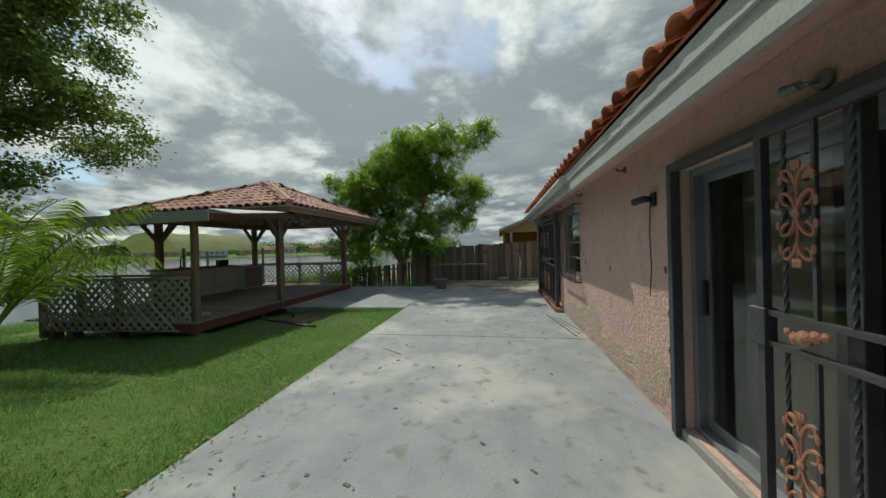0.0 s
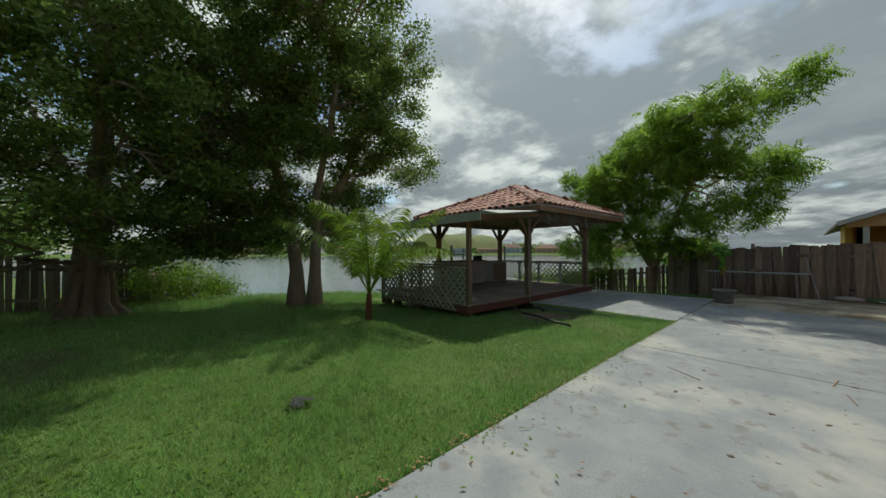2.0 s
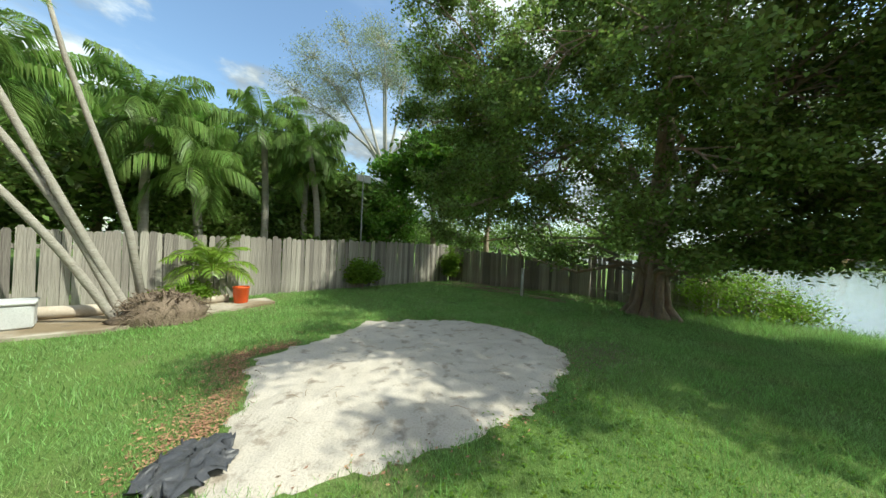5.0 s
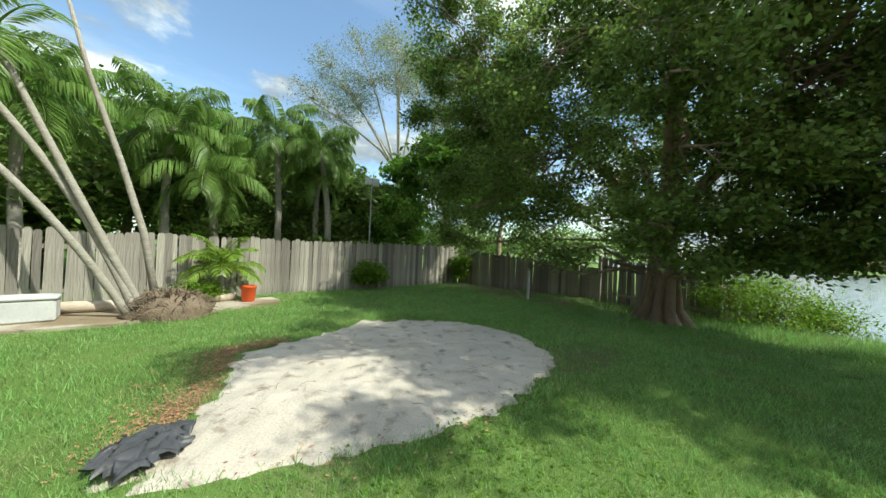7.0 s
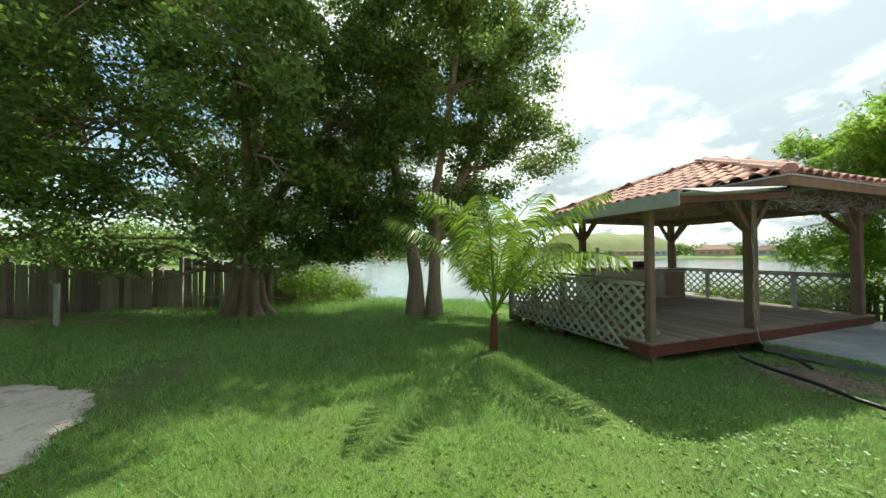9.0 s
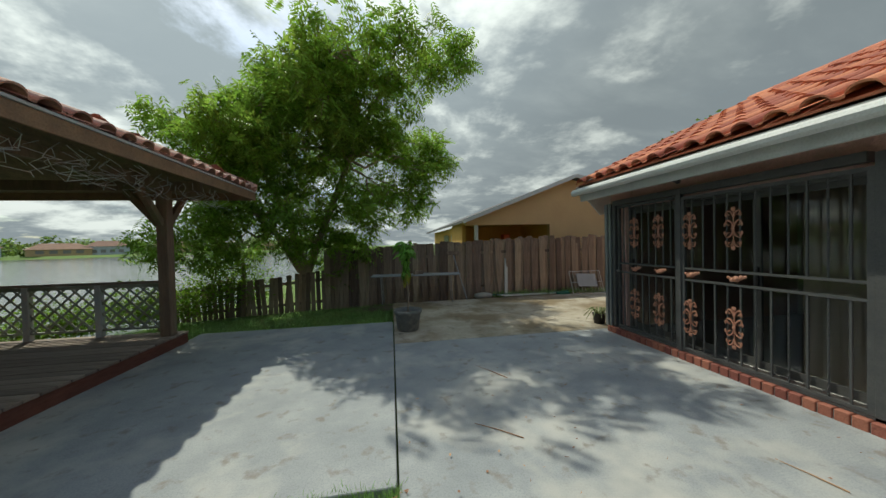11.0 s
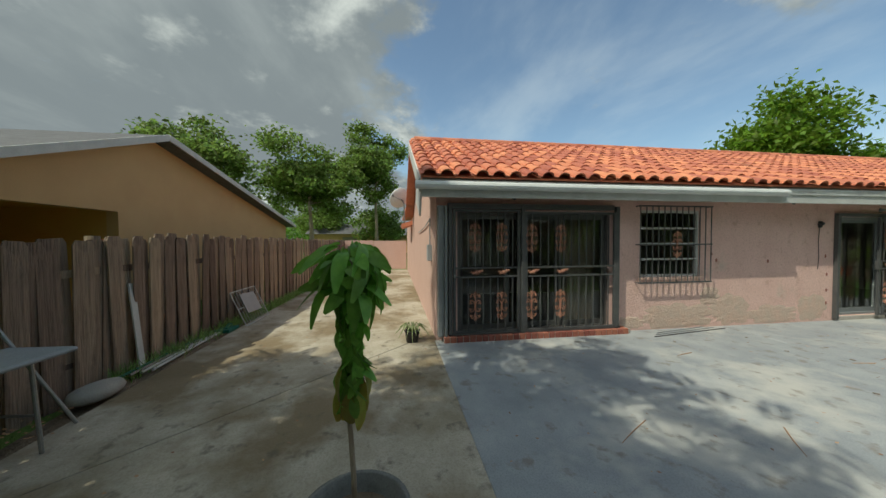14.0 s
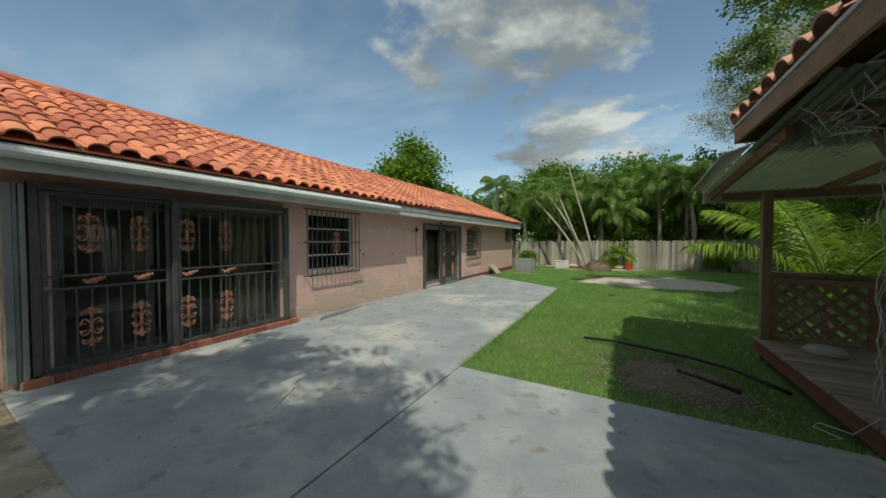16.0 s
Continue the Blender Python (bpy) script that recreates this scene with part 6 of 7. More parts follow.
# houses and trees across the lake
r = random.Random(5)
M_FARROOF = mat("far_roof", (0.30, 0.17, 0.12), (0.22, 0.13, 0.10), 1, 0.9, 0, vary=0.4)
for k in range(16):
    a = radians(-16 - k * 5.2 + r.uniform(-1, 1))
    d = 200 + r.uniform(-4, 22)
    x, y = d * math.sin(a), d * math.cos(a)
    w, h0 = r.uniform(11, 18), r.uniform(2.4, 3.6)
    h = thing("lake_house", "small pale house across the lake", "house", (x, y, 0.3), "houses across the lake")
    h.rotation_euler = (0, 0, -a)
    part("wall", Shape().box((-w / 2, -4, -0.5), (w / 2, 4, h0)), M_PEACH if k % 2 else M_WHITE, h)
    s = Shape()
    s.v = [(-w / 2 - 0.6, -4.6, h0), (w / 2 + 0.6, -4.6, h0), (w / 2 + 0.6, 4.6, h0), (-w / 2 - 0.6, 4.6, h0), (-w / 2 + 3.5, 0, h0 + 2.4), (w / 2 - 3.5, 0, h0 + 2.4)]
    s.f = [(0, 1, 5, 4), (2, 3, 4, 5), (0, 4, 3), (1, 2, 5), (3, 2, 1, 0)]
    part("roof", s, M_FARROOF, h)
    for q in range(4):
        part("window", Shape().box((-w / 2 + w * (q + 0.7) / 5, -4.06, 0.9), (-w / 2 + w * (q + 1.3) / 5, -4.0, 2.2)), M_DARK, h)


def far_wood(name, pts, count, size, label, height, seed, material):
    g = np.random.default_rng(seed)
    P = []
    pts = np.array(pts, float)
    for x, y, h, rr in pts:
        n = int(count / len(pts))
        d = g.normal(size=(n, 3)); d /= np.linalg.norm(d, axis=1, keepdims=True)
        P.append(np.array([x, y, h * 0.55]) + d * g.uniform(0.5, 1, (n, 1)) * np.array([rr, rr, h * 0.5]) + g.normal(size=(n, 3)) * 0.1 * rr)
    P = np.concatenate(P)
    P = P[P[:, 2] > 0]
    tagged(new(name, quads_mesh(name, leaf_quads(P, size, size * 0.6, g, 0.2), material)), label, "trees", kind="stuff")


g5 = np.random.default_rng(41)
ring = []
for k in range(120):
    a = radians(g5.uniform(-100, -8)); d = 222 + g5.uniform(-20, 25)
    ring.append((d * math.sin(a), d * math.cos(a), g5.uniform(4, 10), g5.uniform(3.5, 6)))
far_wood("far_trees", ring, 30000, 1.5, "distant row of trees across the lake", 8, 1, M_LEAF)
field = []
for k in range(60):
    a = radians(g5.uniform(-150, -102)); d = g5.uniform(70, 110)
    field.append((d * math.sin(a), d * math.cos(a), g5.uniform(5, 11), g5.uniform(3, 5)))
for k in range(26):
    field.append((g5.uniform(-26, -8), g5.uniform(-52, -36), g5.uniform(4, 7), g5.uniform(2, 3.4)))
far_wood("field_trees", field, 40000, 0.75, "row of trees beyond the green field", 8, 2, M_LEAF)
south = [(g5.uniform(-16, 60), g5.uniform(-48, -27), g5.uniform(4, 7), g5.uniform(2.5, 4.0)) for k in range(40)] + [(g5.uniform(45, 80), g5.uniform(-30, 45), g5.uniform(4, 7), g5.uniform(3, 4.5)) for k in range(30)]
far_wood("street_trees", south, 30000, 0.6, "distant mass of trees behind the houses", 8, 3, M_LEAF2)
s = Shape().poly([(-60, -26), (-58, -24), (-30, -13.5), (-29, -14.5)], -0.06, 0.02)
solid("path", s, M_SOIL, "reddish dirt path crossing the green field", "path", kind="structure")

# ---------------------------------------------------------------- side drive and patio things
pot = thing("potted_tree", "young avocado tree with drooping leaves in a grey pot", "plant", (-3.42, 8.48, 0.008))
part("pot", Shape().lathe([(0.17, 0), (0.19, 0.03), (0.225, 0.28), (0.25, 0.31), (0.25, 0.36), (0.225, 0.36), (0.21, 0.3), (0.19, 0.26)], 28), mat("worn_pot", (0.22, 0.22, 0.21), (0.14, 0.14, 0.13), 6, 0.7, 0.3, stain=(0.36, 0.33, 0.28), stain_scale=5), pot, "worn grey pot", smooth=True)
part("soil", Shape().lathe([(0.2, 0.24), (0.195, 0.285), (0.1, 0.3), (0.01, 0.3)], 20), M_SOIL, pot)
stem = [(0.0, 0.0, 0.28), (0.012, 0.005, 0.5), (0.03, 0.015, 0.62), (0.008, 0.02, 0.75), (-0.02, 0.0, 1.0), (-0.03, 0.02, 1.3), (-0.02, 0.0, 1.5)]
part("stem", Shape().tube(stem, [0.013, 0.012, 0.012, 0.011, 0.01, 0.008, 0.005], 8), M_BARK, pot, smooth=True)
M_AVO = mat("avocado_leaf", (0.25, 0.47, 0.08), (0.16, 0.35, 0.05), 8, 0.42, 0.15, fine=30, vary=0.4, translucent=0.4)
M_AVOY = mat("avocado_leaf_yellowing", (0.30, 0.36, 0.05), (0.34, 0.22, 0.05), 7, 0.45, 0.15, fine=30, vary=0.3, translucent=0.25)


def big_leaf(L, W, curl, material):
    s = Shape()
    n = 7
    for i in range(n):
        u = i / (n - 1)
        w = W * math.sin(math.pi * (0.03 + 0.95 * u)) ** 0.55 * 0.5 + 0.001
        x = L * u
        z = -curl * u * u * L
        s.v += [(x, -w, z + w * 0.25), (x, 0, z), (x, w, z + w * 0.25)]
        if i:
            k = 3 * (i - 1)
            s.f += [(k, k + 3, k + 4, k + 1), (k + 1, k + 4, k + 5, k + 2)]
    return s.mesh("leaf", material, 0, True)


LEAVES = [big_leaf(0.115, 0.056, 0.6, M_AVO), big_leaf(0.085, 0.043, 0.3, M_AVO), big_leaf(0.135, 0.06, 1.0, M_AVO)]
LEAFY = big_leaf(0.15, 0.066, 0.4, M_AVOY)
r = random.Random(9)
for k in range(190):
    az = r.uniform(0, 360)
    if k < 96:  # spreading top
        z, reach, tilt = 1.33 + 0.22 * r.random() ** 0.7, 0.02 + 0.1 * r.random(), r.uniform(-25, 70)
        me = r.choice(LEAVES)
    else:  # leaves hanging along the stem
        u = r.random()
        z, reach, tilt = 0.9 + 0.5 * u, 0.012 + 0.035 * r.random(), r.uniform(58, 88)
        me = LEAFY if u < 0.3 and r.random() < 0.45 else r.choice(LEAVES)
    m = Matrix.Translation((-0.02 + reach * math.cos(radians(az)), reach * math.sin(radians(az)), z)) @ pose(0, 0, 0, 0, 0, az) @ pose(0, 0, 0, r.uniform(-55, 55), tilt, 0)
    piece("leaf", me, pot, m)

tbl = thing("folding_table", "long grey folding table against the wooden fence", "table", (-3.05, 11.15, 0))
tbl.rotation_euler = (0, 0, radians(-4))
part("tabletop", Shape().box((-1.15, -0.26, 0.70), (1.15, 0.26, 0.735)), M_GREY, tbl, bevel=0.012)
for x in (-0.9, 0.9):
    for y in (-0.2, 0.2):
        part("leg", Shape().tube([(x, y * 0.9, 0.70), (x + 0.03, y, 0.0)], 0.014, 8), M_STEEL, tbl)
    part("stretcher", Shape().tube([(x + 0.015, -0.19, 0.3), (x + 0.015, 0.19, 0.3)], 0.01, 8), M_STEEL, tbl)
brick = solid("loose_brick", Shape().box((-0.13, -0.045, 0.0), (0.13, 0.045, 0.1)), M_FENCEB, "brown wooden block lying on the folding table", "block", bevel=0.006)
brick.location, brick.rotation_euler = (-3.0, 11.08, 0.737), (0, 0, 0.5)
crutch = thing("prop_stick", "metal pole with a wooden crosspiece leaning on the fence", "pole")
part("shaft", Shape().tube([(-1.72, 11.02, 0.0), (-1.98, 11.5, 1.22)], 0.014, 8), M_STEEL, crutch)
part("crosspiece", Shape().box((-2.16, 11.47, 1.2), (-1.82, 11.51, 1.3)), M_FENCEB, crutch, bevel=0.005)
solid("white_plank", Shape().beam((-0.5, 11.38, 0.0), (-0.42, 11.54, 1.05), 0.09, 0.02, (0, 1, 0)), M_WHITE, "white painted plank leaning on the fence", "plank", bevel=0.003)
solid("flat_stone", Shape().lathe([(0.16, 0), (0.2, 0.04), (0.17, 0.1), (0.08, 0.13), (0.01, 0.135)], 11, pose(-1.2, 11.3, 0) @ Matrix.Diagonal((1.4, 0.9, 1, 1))), M_STONE, "pale rounded stone at the foot of the fence", "stone", smooth=True)
for k, c in enumerate((M_WHITE, M_WHITE, M_STEEL, M_GREEN)):
    solid("pipe", Shape().tube([(-0.6 - k * 0.1, 11.2 + k * 0.05, 0.025 + 0.01 * k), (1.1, 11.25 + k * 0.05, 0.03)], 0.016, 8), c, "thin plastic pipe lying along the fence", "pipe", group="pipes along the fence")
s = Shape().tube([(1.05, 11.2, 0.03), (1.35, 11.28, 0.05)], 0.05, 6).box((0.95, 11.1, 0.008), (1.3, 11.35, 0.06))
solid("dustpan", s, M_GREEN, "green plastic dustpan beside the fence", "dustpan", bevel=0.006)
rack = thing("wire_rack", "white wire rack with a grey panel leaning on the fence", "rack")
for a, b in (((1.35, 11.0, 0.02), (1.4, 11.3, 0.62)), ((2.3, 10.98, 0.02), (2.35, 11.28, 0.62)), ((1.35, 11.0, 0.02), (2.3, 10.98, 0.02)), ((1.4, 11.3, 0.62), (2.35, 11.28, 0.62)), ((1.37, 11.15, 0.32), (2.32, 11.13, 0.32))):
    part("rod", Shape().tube([a, b], 0.009, 6), M_WHITE, rack)
for k in range(9):
    part("wire", Shape().tube([(1.45 + k * 0.1, 11.0, 0.02), (1.5 + k * 0.1, 11.29, 0.62)], 0.004, 4), M_WHITE, rack)
part("panel", Shape().beam((1.85, 11.06, 0.2), (1.87, 11.22, 0.55), 0.6, 0.015, (0, 1, 0)), M_GREY, rack)
aloe = thing("potted_plant", "spiky pale plant in a black plastic pot", "plant", (0.02, 8.05, 0.008))
part("pot", Shape().lathe([(0.09, 0), (0.115, 0.16), (0.125, 0.18), (0.105, 0.18), (0.095, 0.14)], 18), M_BLACK, aloe, smooth=True)
for k in range(18):
    a = k * 2.4
    part("blade", Shape().tube([(0.02 * math.cos(a), 0.02 * math.sin(a), 0.14), (0.13 * math.cos(a), 0.13 * math.sin(a), 0.27), (0.27 * math.cos(a), 0.27 * math.sin(a), 0.2 - 0.008 * k)], [0.014, 0.011, 0.003], 5), M_PALELEAF, aloe)
bin_ = thing("wheelie_bin", "green plastic wheeled rubbish bin by the gate", "bin", (10.2, 10.65, 0.008))
s = Shape()
s.v = [(-0.22, -0.24, 0.06), (0.22, -0.24, 0.06), (0.22, 0.24, 0.06), (-0.22, 0.24, 0.06), (-0.28, -0.3, 0.92), (0.28, -0.3, 0.92), (0.28, 0.3, 0.92), (-0.28, 0.3, 0.92)]
s.f = [(3, 2, 1, 0), (4, 5, 6, 7), (0, 1, 5, 4), (1, 2, 6, 5), (2, 3, 7, 6), (3, 0, 4, 7)]
part("body", s, M_GREEN, bin_, bevel=0.015)
part("lid", Shape().box((-0.31, -0.32, 0.92), (0.31, 0.32, 0.99)), M_GREEN, bin_, bevel=0.02)
for y in (-0.2, 0.2):
    part("wheel", Shape().lathe([(0.1, -0.03), (0.11, 0), (0.1, 0.03)], 14, pose(0.2, y, 0.1, 90, 0, 0)), M_BLACK, bin_)
dish = thing("satellite_dish", "grey satellite dish on a bent arm at the house side", "dish", (5.9, 8.0, 2.42))
part("bowl", Shape().lathe([(0.02, 0.0), (0.2, 0.03), (0.36, 0.1), (0.37, 0.115), (0.2, 0.05), (0.02, 0.02)], 24, pose(0, 0.1, 0.55, 60, 0, 120)), M_GUTTER, dish, smooth=True)
part("mast", Shape().tube([(0, 0, -0.25), (0, 0, 0.4), (0, 0.08, 0.55)], 0.025, 8), M_STEEL, dish)
part("arm", Shape().tube([(0, 0.08, 0.5), (-0.3, 0.35, 0.62)], 0.012, 6), M_STEEL, dish)
part("receiver", Shape().tube([(-0.3, 0.35, 0.6), (-0.36, 0.4, 0.66)], 0.035, 8), M_GREY, dish)
mb = thing("meter_box", "small grey electric box on the side wall", "electric box")
part("box", Shape().box((0.55, HY1 + 0.002, 1.22), (0.75, HY1 + 0.08, 1.5)), M_GREY, mb, bevel=0.008)
part("conduit", Shape().tube([(0.65, HY1 + 0.03, 1.5), (0.65, HY1 + 0.03, 1.95), (1.6, HY1 + 0.025, 1.85), (3.4, HY1 + 0.025, 1.78)], 0.012, 6), M_GREY, mb)

# fixtures on the rear wall
for y, z in ((6.41, 2.25), (4.51, 2.3), (2.74, 2.27), (0.97, 2.25)):
    f = thing("wall_bracket", "small rusty bracket on the pink wall", "bracket", (0, y, z), "brackets under the eave")
    part("plate", Shape().lathe([(0.035, 0), (0.035, 0.012), (0.015, 0.02)], 12, pose(-0.001, 0, 0, 0, -90, 0)), M_IRON, f)
    part("stub", Shape().tube([(-0.015, 0, 0), (-0.06, 0, -0.01), (-0.09, 0.02, 0.02)], 0.011, 6), M_IRON, f)
fl = thing("flood_lamp", "grey double flood lamp holder on the soffit wall", "lamp", (-0.002, -1.1, 2.13))
part("plate", Shape().lathe([(0.055, 0), (0.055, 0.02), (0.03, 0.03)], 16, pose(0, 0, 0, 0, -90, 0)), M_ALU, fl, smooth=True)
part("arm", Shape().tube([(-0.03, 0, 0), (-0.07, 0.01, -0.01), (-0.09, 0.06, 0.0)], 0.014, 8), M_ALU, fl)
part("socket", Shape().tube([(-0.09, 0.04, 0.0), (-0.1, 0.13, 0.005)], [0.026, 0.032], 10), M_ALU, fl)
fl.scale = (0.75, 0.75, 0.75)
wl = thing("security_lamp", "black wall lamp with a hanging cable", "lamp", (-0.002, 0.36, 1.85))
part("plate", Shape().box((-0.02, -0.045, -0.06), (0, 0.045, 0.06)), M_BLACK, wl, bevel=0.006)
part("head", Shape().tube([(-0.02, 0, 0), (-0.06, 0.02, 0.01), (-0.1, 0.15, 0.0)], [0.02, 0.03, 0.035], 10), M_BLACK, wl, smooth=True)
part("cable", Shape().tube([(-0.02, 0.03, -0.05), (-0.02, 0.05, -0.3), (-0.02, 0.03, -0.6), (-0.025, 0.06, -0.85)], 0.005, 5), M_BLACK, wl)
for y, z in ((2.72, 1.31), (2.62, 1.2), (1.51, 1.17), (0.2, 1.25), (0.16, 0.9), (0.16, 0.6), (0.16, 0.35)):
    solid("wall_patch", Shape().lathe([(0.028, 0), (0.024, 0.003), (0.01, 0.005)], 7, pose(-0.001, y, z, 0, -90, 0) @ Matrix.Diagonal((1.3, 0.8, 1, 1))), M_BRICK, "rusty patched mark on the stucco wall", "mark")
for k in range(3):
    solid("metal_strip", Shape().tube([(-0.4 + k * 0.09, 4.2 - 0.1 * k, 0.02), (-0.16 + k * 0.07, 2.6 + 0.15 * k, 0.02)], 0.007, 5), M_ALU if k else M_BLACK, "loose metal strip lying beside the house wall", "strip", group="strips by the wall")
solid("leaning_board", Shape().beam((-0.45, -5.75, 0.0), (-0.08, -5.75, 0.42), 0.55, 0.05, (0, 0, 1)), M_STONE, "pale stone slab leaning on the house wall", "slab", bevel=0.01)
acu = thing("air_conditioner", "grey outdoor air conditioner unit on the grass", "air conditioner", (-1.25, -7.3, -0.05))
part("body", Shape().box((-0.4, -0.38, 0.05), (0.4, 0.38, 0.7)), M_ALU, acu, bevel=0.02)
for k in range(12):
    part("slat", Shape().box((-0.41, -0.34 + k * 0.06, 0.1), (-0.4, -0.31 + k * 0.06, 0.64)), M_GREY, acu)
    part("slat", Shape().box((-0.36 + k * 0.06, 0.38, 0.1), (-0.33 + k * 0.06, 0.39, 0.64)), M_GREY, acu)
part("base", Shape().box((-0.45, -0.43, 0.0), (0.45, 0.43, 0.05)), M_CONC, acu)

# ---------------------------------------------------------------- back corner of the yard
g = np.random.default_rng(4)
s = Shape()
n = 18
for i in range(9):
    for j in range(n):
        a, e = 2 * math.pi * j / n, math.pi / 2 * i / 8
        q = 1 + 0.25 * noise.noise((math.cos(a) * 2, math.sin(a) * 2, e * 3)) + 0.22 * noise.noise((math.cos(a) * 7, math.sin(a) * 7, e * 8))
        s.v.append((-4.3 + 0.62 * math.cos(e) * math.cos(a) * q, -10.1 + 0.45 * math.cos(e) * math.sin(a) * q, -0.08 + 0.52 * math.sin(e) * q))
for i in range(8):
    for j in range(n):
        s.f.append((i * n + j, i * n + (j + 1) % n, (i + 1) * n + (j + 1) % n, (i + 1) * n + j))
root = thing("root_ball", "uprooted brown palm root ball lying on the ground", "root ball")
part("mass", s, M_SOIL, root, smooth=True)
s = Shape()
for k in range(220):
    a, e = g.uniform(0, 6.28), g.uniform(0, 1.4)
    p = np.array([-4.3 + 0.62 * math.cos(e) * math.cos(a), -10.1 + 0.45 * math.cos(e) * math.sin(a), -0.05 + 0.52 * math.sin(e)])
    d = p - np.array([-4.3, -10.1, 0.1]); d /= np.linalg.norm(d)
    s.tube([tuple(p - d * 0.05), tuple(p + d * 0.04 + g.normal(size=3) * 0.04), tuple(p + d * 0.05 + g.normal(size=3) * 0.07 - np.array([0, 0, 0.06]))], [0.012, 0.009, 0.004], 4, False)
part("root_fringe", s, M_SOIL, root)["kind"] = "stuff"
bk = thing("bucket", "bright orange plastic bucket on the concrete pad", "bucket", (-5.75, -11.0, 0.0))
part("body", Shape().lathe([(0.13, 0), (0.14, 0.02), (0.165, 0.33), (0.175, 0.34), (0.175, 0.37), (0.155, 0.37), (0.14, 0.1)], 20), M_ORANGE, bk, smooth=True)
part("handle", Shape().tube([(0.175 * math.cos(a), 0.175 * math.sin(a) * 0.5 - 0.06, 0.33 - 0.1 * math.sin(a)) for a in np.linspace(0, math.pi, 9)], 0.005, 5), M_STEEL, bk)
for a, b, rr in (((-2.6, -11.05, 0.1), (-4.3, -11.0, 0.1), 0.105), ((-4.95, -11.15, 0.09), (-5.55, -11.3, 0.08), 0.09), ((-1.5, -11.0, 0.03), (-2.7, -11.05, 0.03), 0.04)):
    pts = [Vector(a).lerp(Vector(b), u) + Vector((0, 0, 0.01 * math.sin(u * 9))) for u in np.linspace(0, 1, 8)]
    solid("log", Shape().tube(pts, [rr * (1 + 0.04 * math.sin(i * 3)) for i in range(8)], 12), M_LOG, "pale peeled log lying along the fence", "log", smooth=True, group="logs by the fence")
cool = thing("storage_box", "cloudy white plastic box on the concrete pad", "box", (-2.5, -10.55, 0.0))
part("body", Shape().box((-0.38, -0.22, 0), (0.38, 0.22, 0.36)), M_WHITE, cool, bevel=0.03)
part("lid", Shape().box((-0.4, -0.24, 0.36), (0.4, 0.24, 0.41)), M_WHITE, cool, bevel=0.015)
lp = thing("lamp_pole", "thin metal pole with a square white lamp behind the fence", "lamp", (-10.0, -12.75, -0.05))
part("pole", Shape().tube([(0, 0, 0), (0, 0, 3.9)], 0.025, 8), M_STEEL, lp)
part("lamp_head", Shape().box((-0.3, -0.06, 3.78), (-0.02, 0.06, 4.06)), M_WHITE, lp, bevel=0.01)
part("lamp_head", Shape().box((0.03, -0.06, 3.8), (0.26, 0.06, 4.04)), M_WHITE, lp, bevel=0.01)
wp = thing("marker_post", "short white post with a leaning wooden brace", "post", (-12.9, -7.7, gz(-12.9, -7.7)))
part("upright", Shape().box((-0.035, -0.035, -0.05), (0.035, 0.035, 0.95)), M_WHITE, wp, bevel=0.004)
part("brace", Shape().beam((-0.6, -0.25, 0.0), (-0.04, 0.0, 0.85), 0.04, 0.03), M_FENCE, wp)
s = Shape()
for k in range(60):
    x, y = -13.6 + g.uniform(-0.8, 0.8), -9.0 + g.uniform(-2.6, 2.4)
    a, L = g.uniform(1.2, 2.0), g.uniform(0.3, 1.3)
    s.tube([(x, y, gz(x, y) + 0.02), (x + L * 0.5 * math.cos(a), y + L * 0.5 * math.sin(a), gz(x, y) + 0.07), (x + L * math.cos(a), y + L * math.sin(a), gz(x, y) + 0.03)], [0.014, 0.012, 0.005], 5, False)
solid("fallen_sticks", s, M_BARK, "dry fallen sticks along the low fence", "sticks", kind="stuff")
solid("ball", Shape().lathe([(0.16 * math.sin(a), 0.16 - 0.16 * math.cos(a)) for a in np.linspace(0.05, 3.09, 12)], 16, pose(-15.0, -4.9, gz(-15.0, -4.9))), M_ORANGE, "red ball lying beside the thick tree", "ball", smooth=True)
# crumpled black sheet at the sand
s = Shape()
N = 26
for i in range(N):
    for j in range(N):
        u, v = i / (N - 1) - 0.5, j / (N - 1) - 0.5
        x, y = -3.92 + u * 0.55 + v * 0.12, -5.2 + v * 0.6
        rr = math.hypot(u, v) * 2
        z = 0.02 + 0.09 * abs(noise.noise((u * 5, v * 5, 1))) + 0.05 * abs(noise.noise((u * 12, v * 12, 4))) - 0.04 * max(rr - 0.75, 0) * 2
        s.v.append((x + 0.07 * noise.noise((u * 7, v * 7, 9)), y + 0.07 * noise.noise((u * 7, v * 7, 5)), z))
for i in range(N - 1):
    for j in range(N - 1):
        if math.hypot((i + 0.5) / (N - 1) - 0.5, (j + 0.5) / (N - 1) - 0.5) < 0.47 + 0.06 * noise.noise((i * 0.4, j * 0.4, 2)):
            k = i * N + j
            s.f.append((k, k + N, k + N + 1, k + 1))
solid("plastic_sheet", s, M_SHEET, "crumpled black plastic sheet at the edge of the sand", "plastic sheet", smooth=True)
s = Shape()
for k in range(7):
    a = g.uniform(0, 6.28); d = g.uniform(0, 0.14)
    s.lathe([(0.03, 0), (0.05, 0.015), (0.03, 0.035), (0.01, 0.04)], 7, pose(-5.2 + d * math.cos(a), -1.85 + d * math.sin(a), -0.01, g.uniform(-12, 12), g.uniform(-12, 12), g.uniform(0, 90)) @ Matrix.Diagonal((1.3, 1.0, 0.3, 1)))
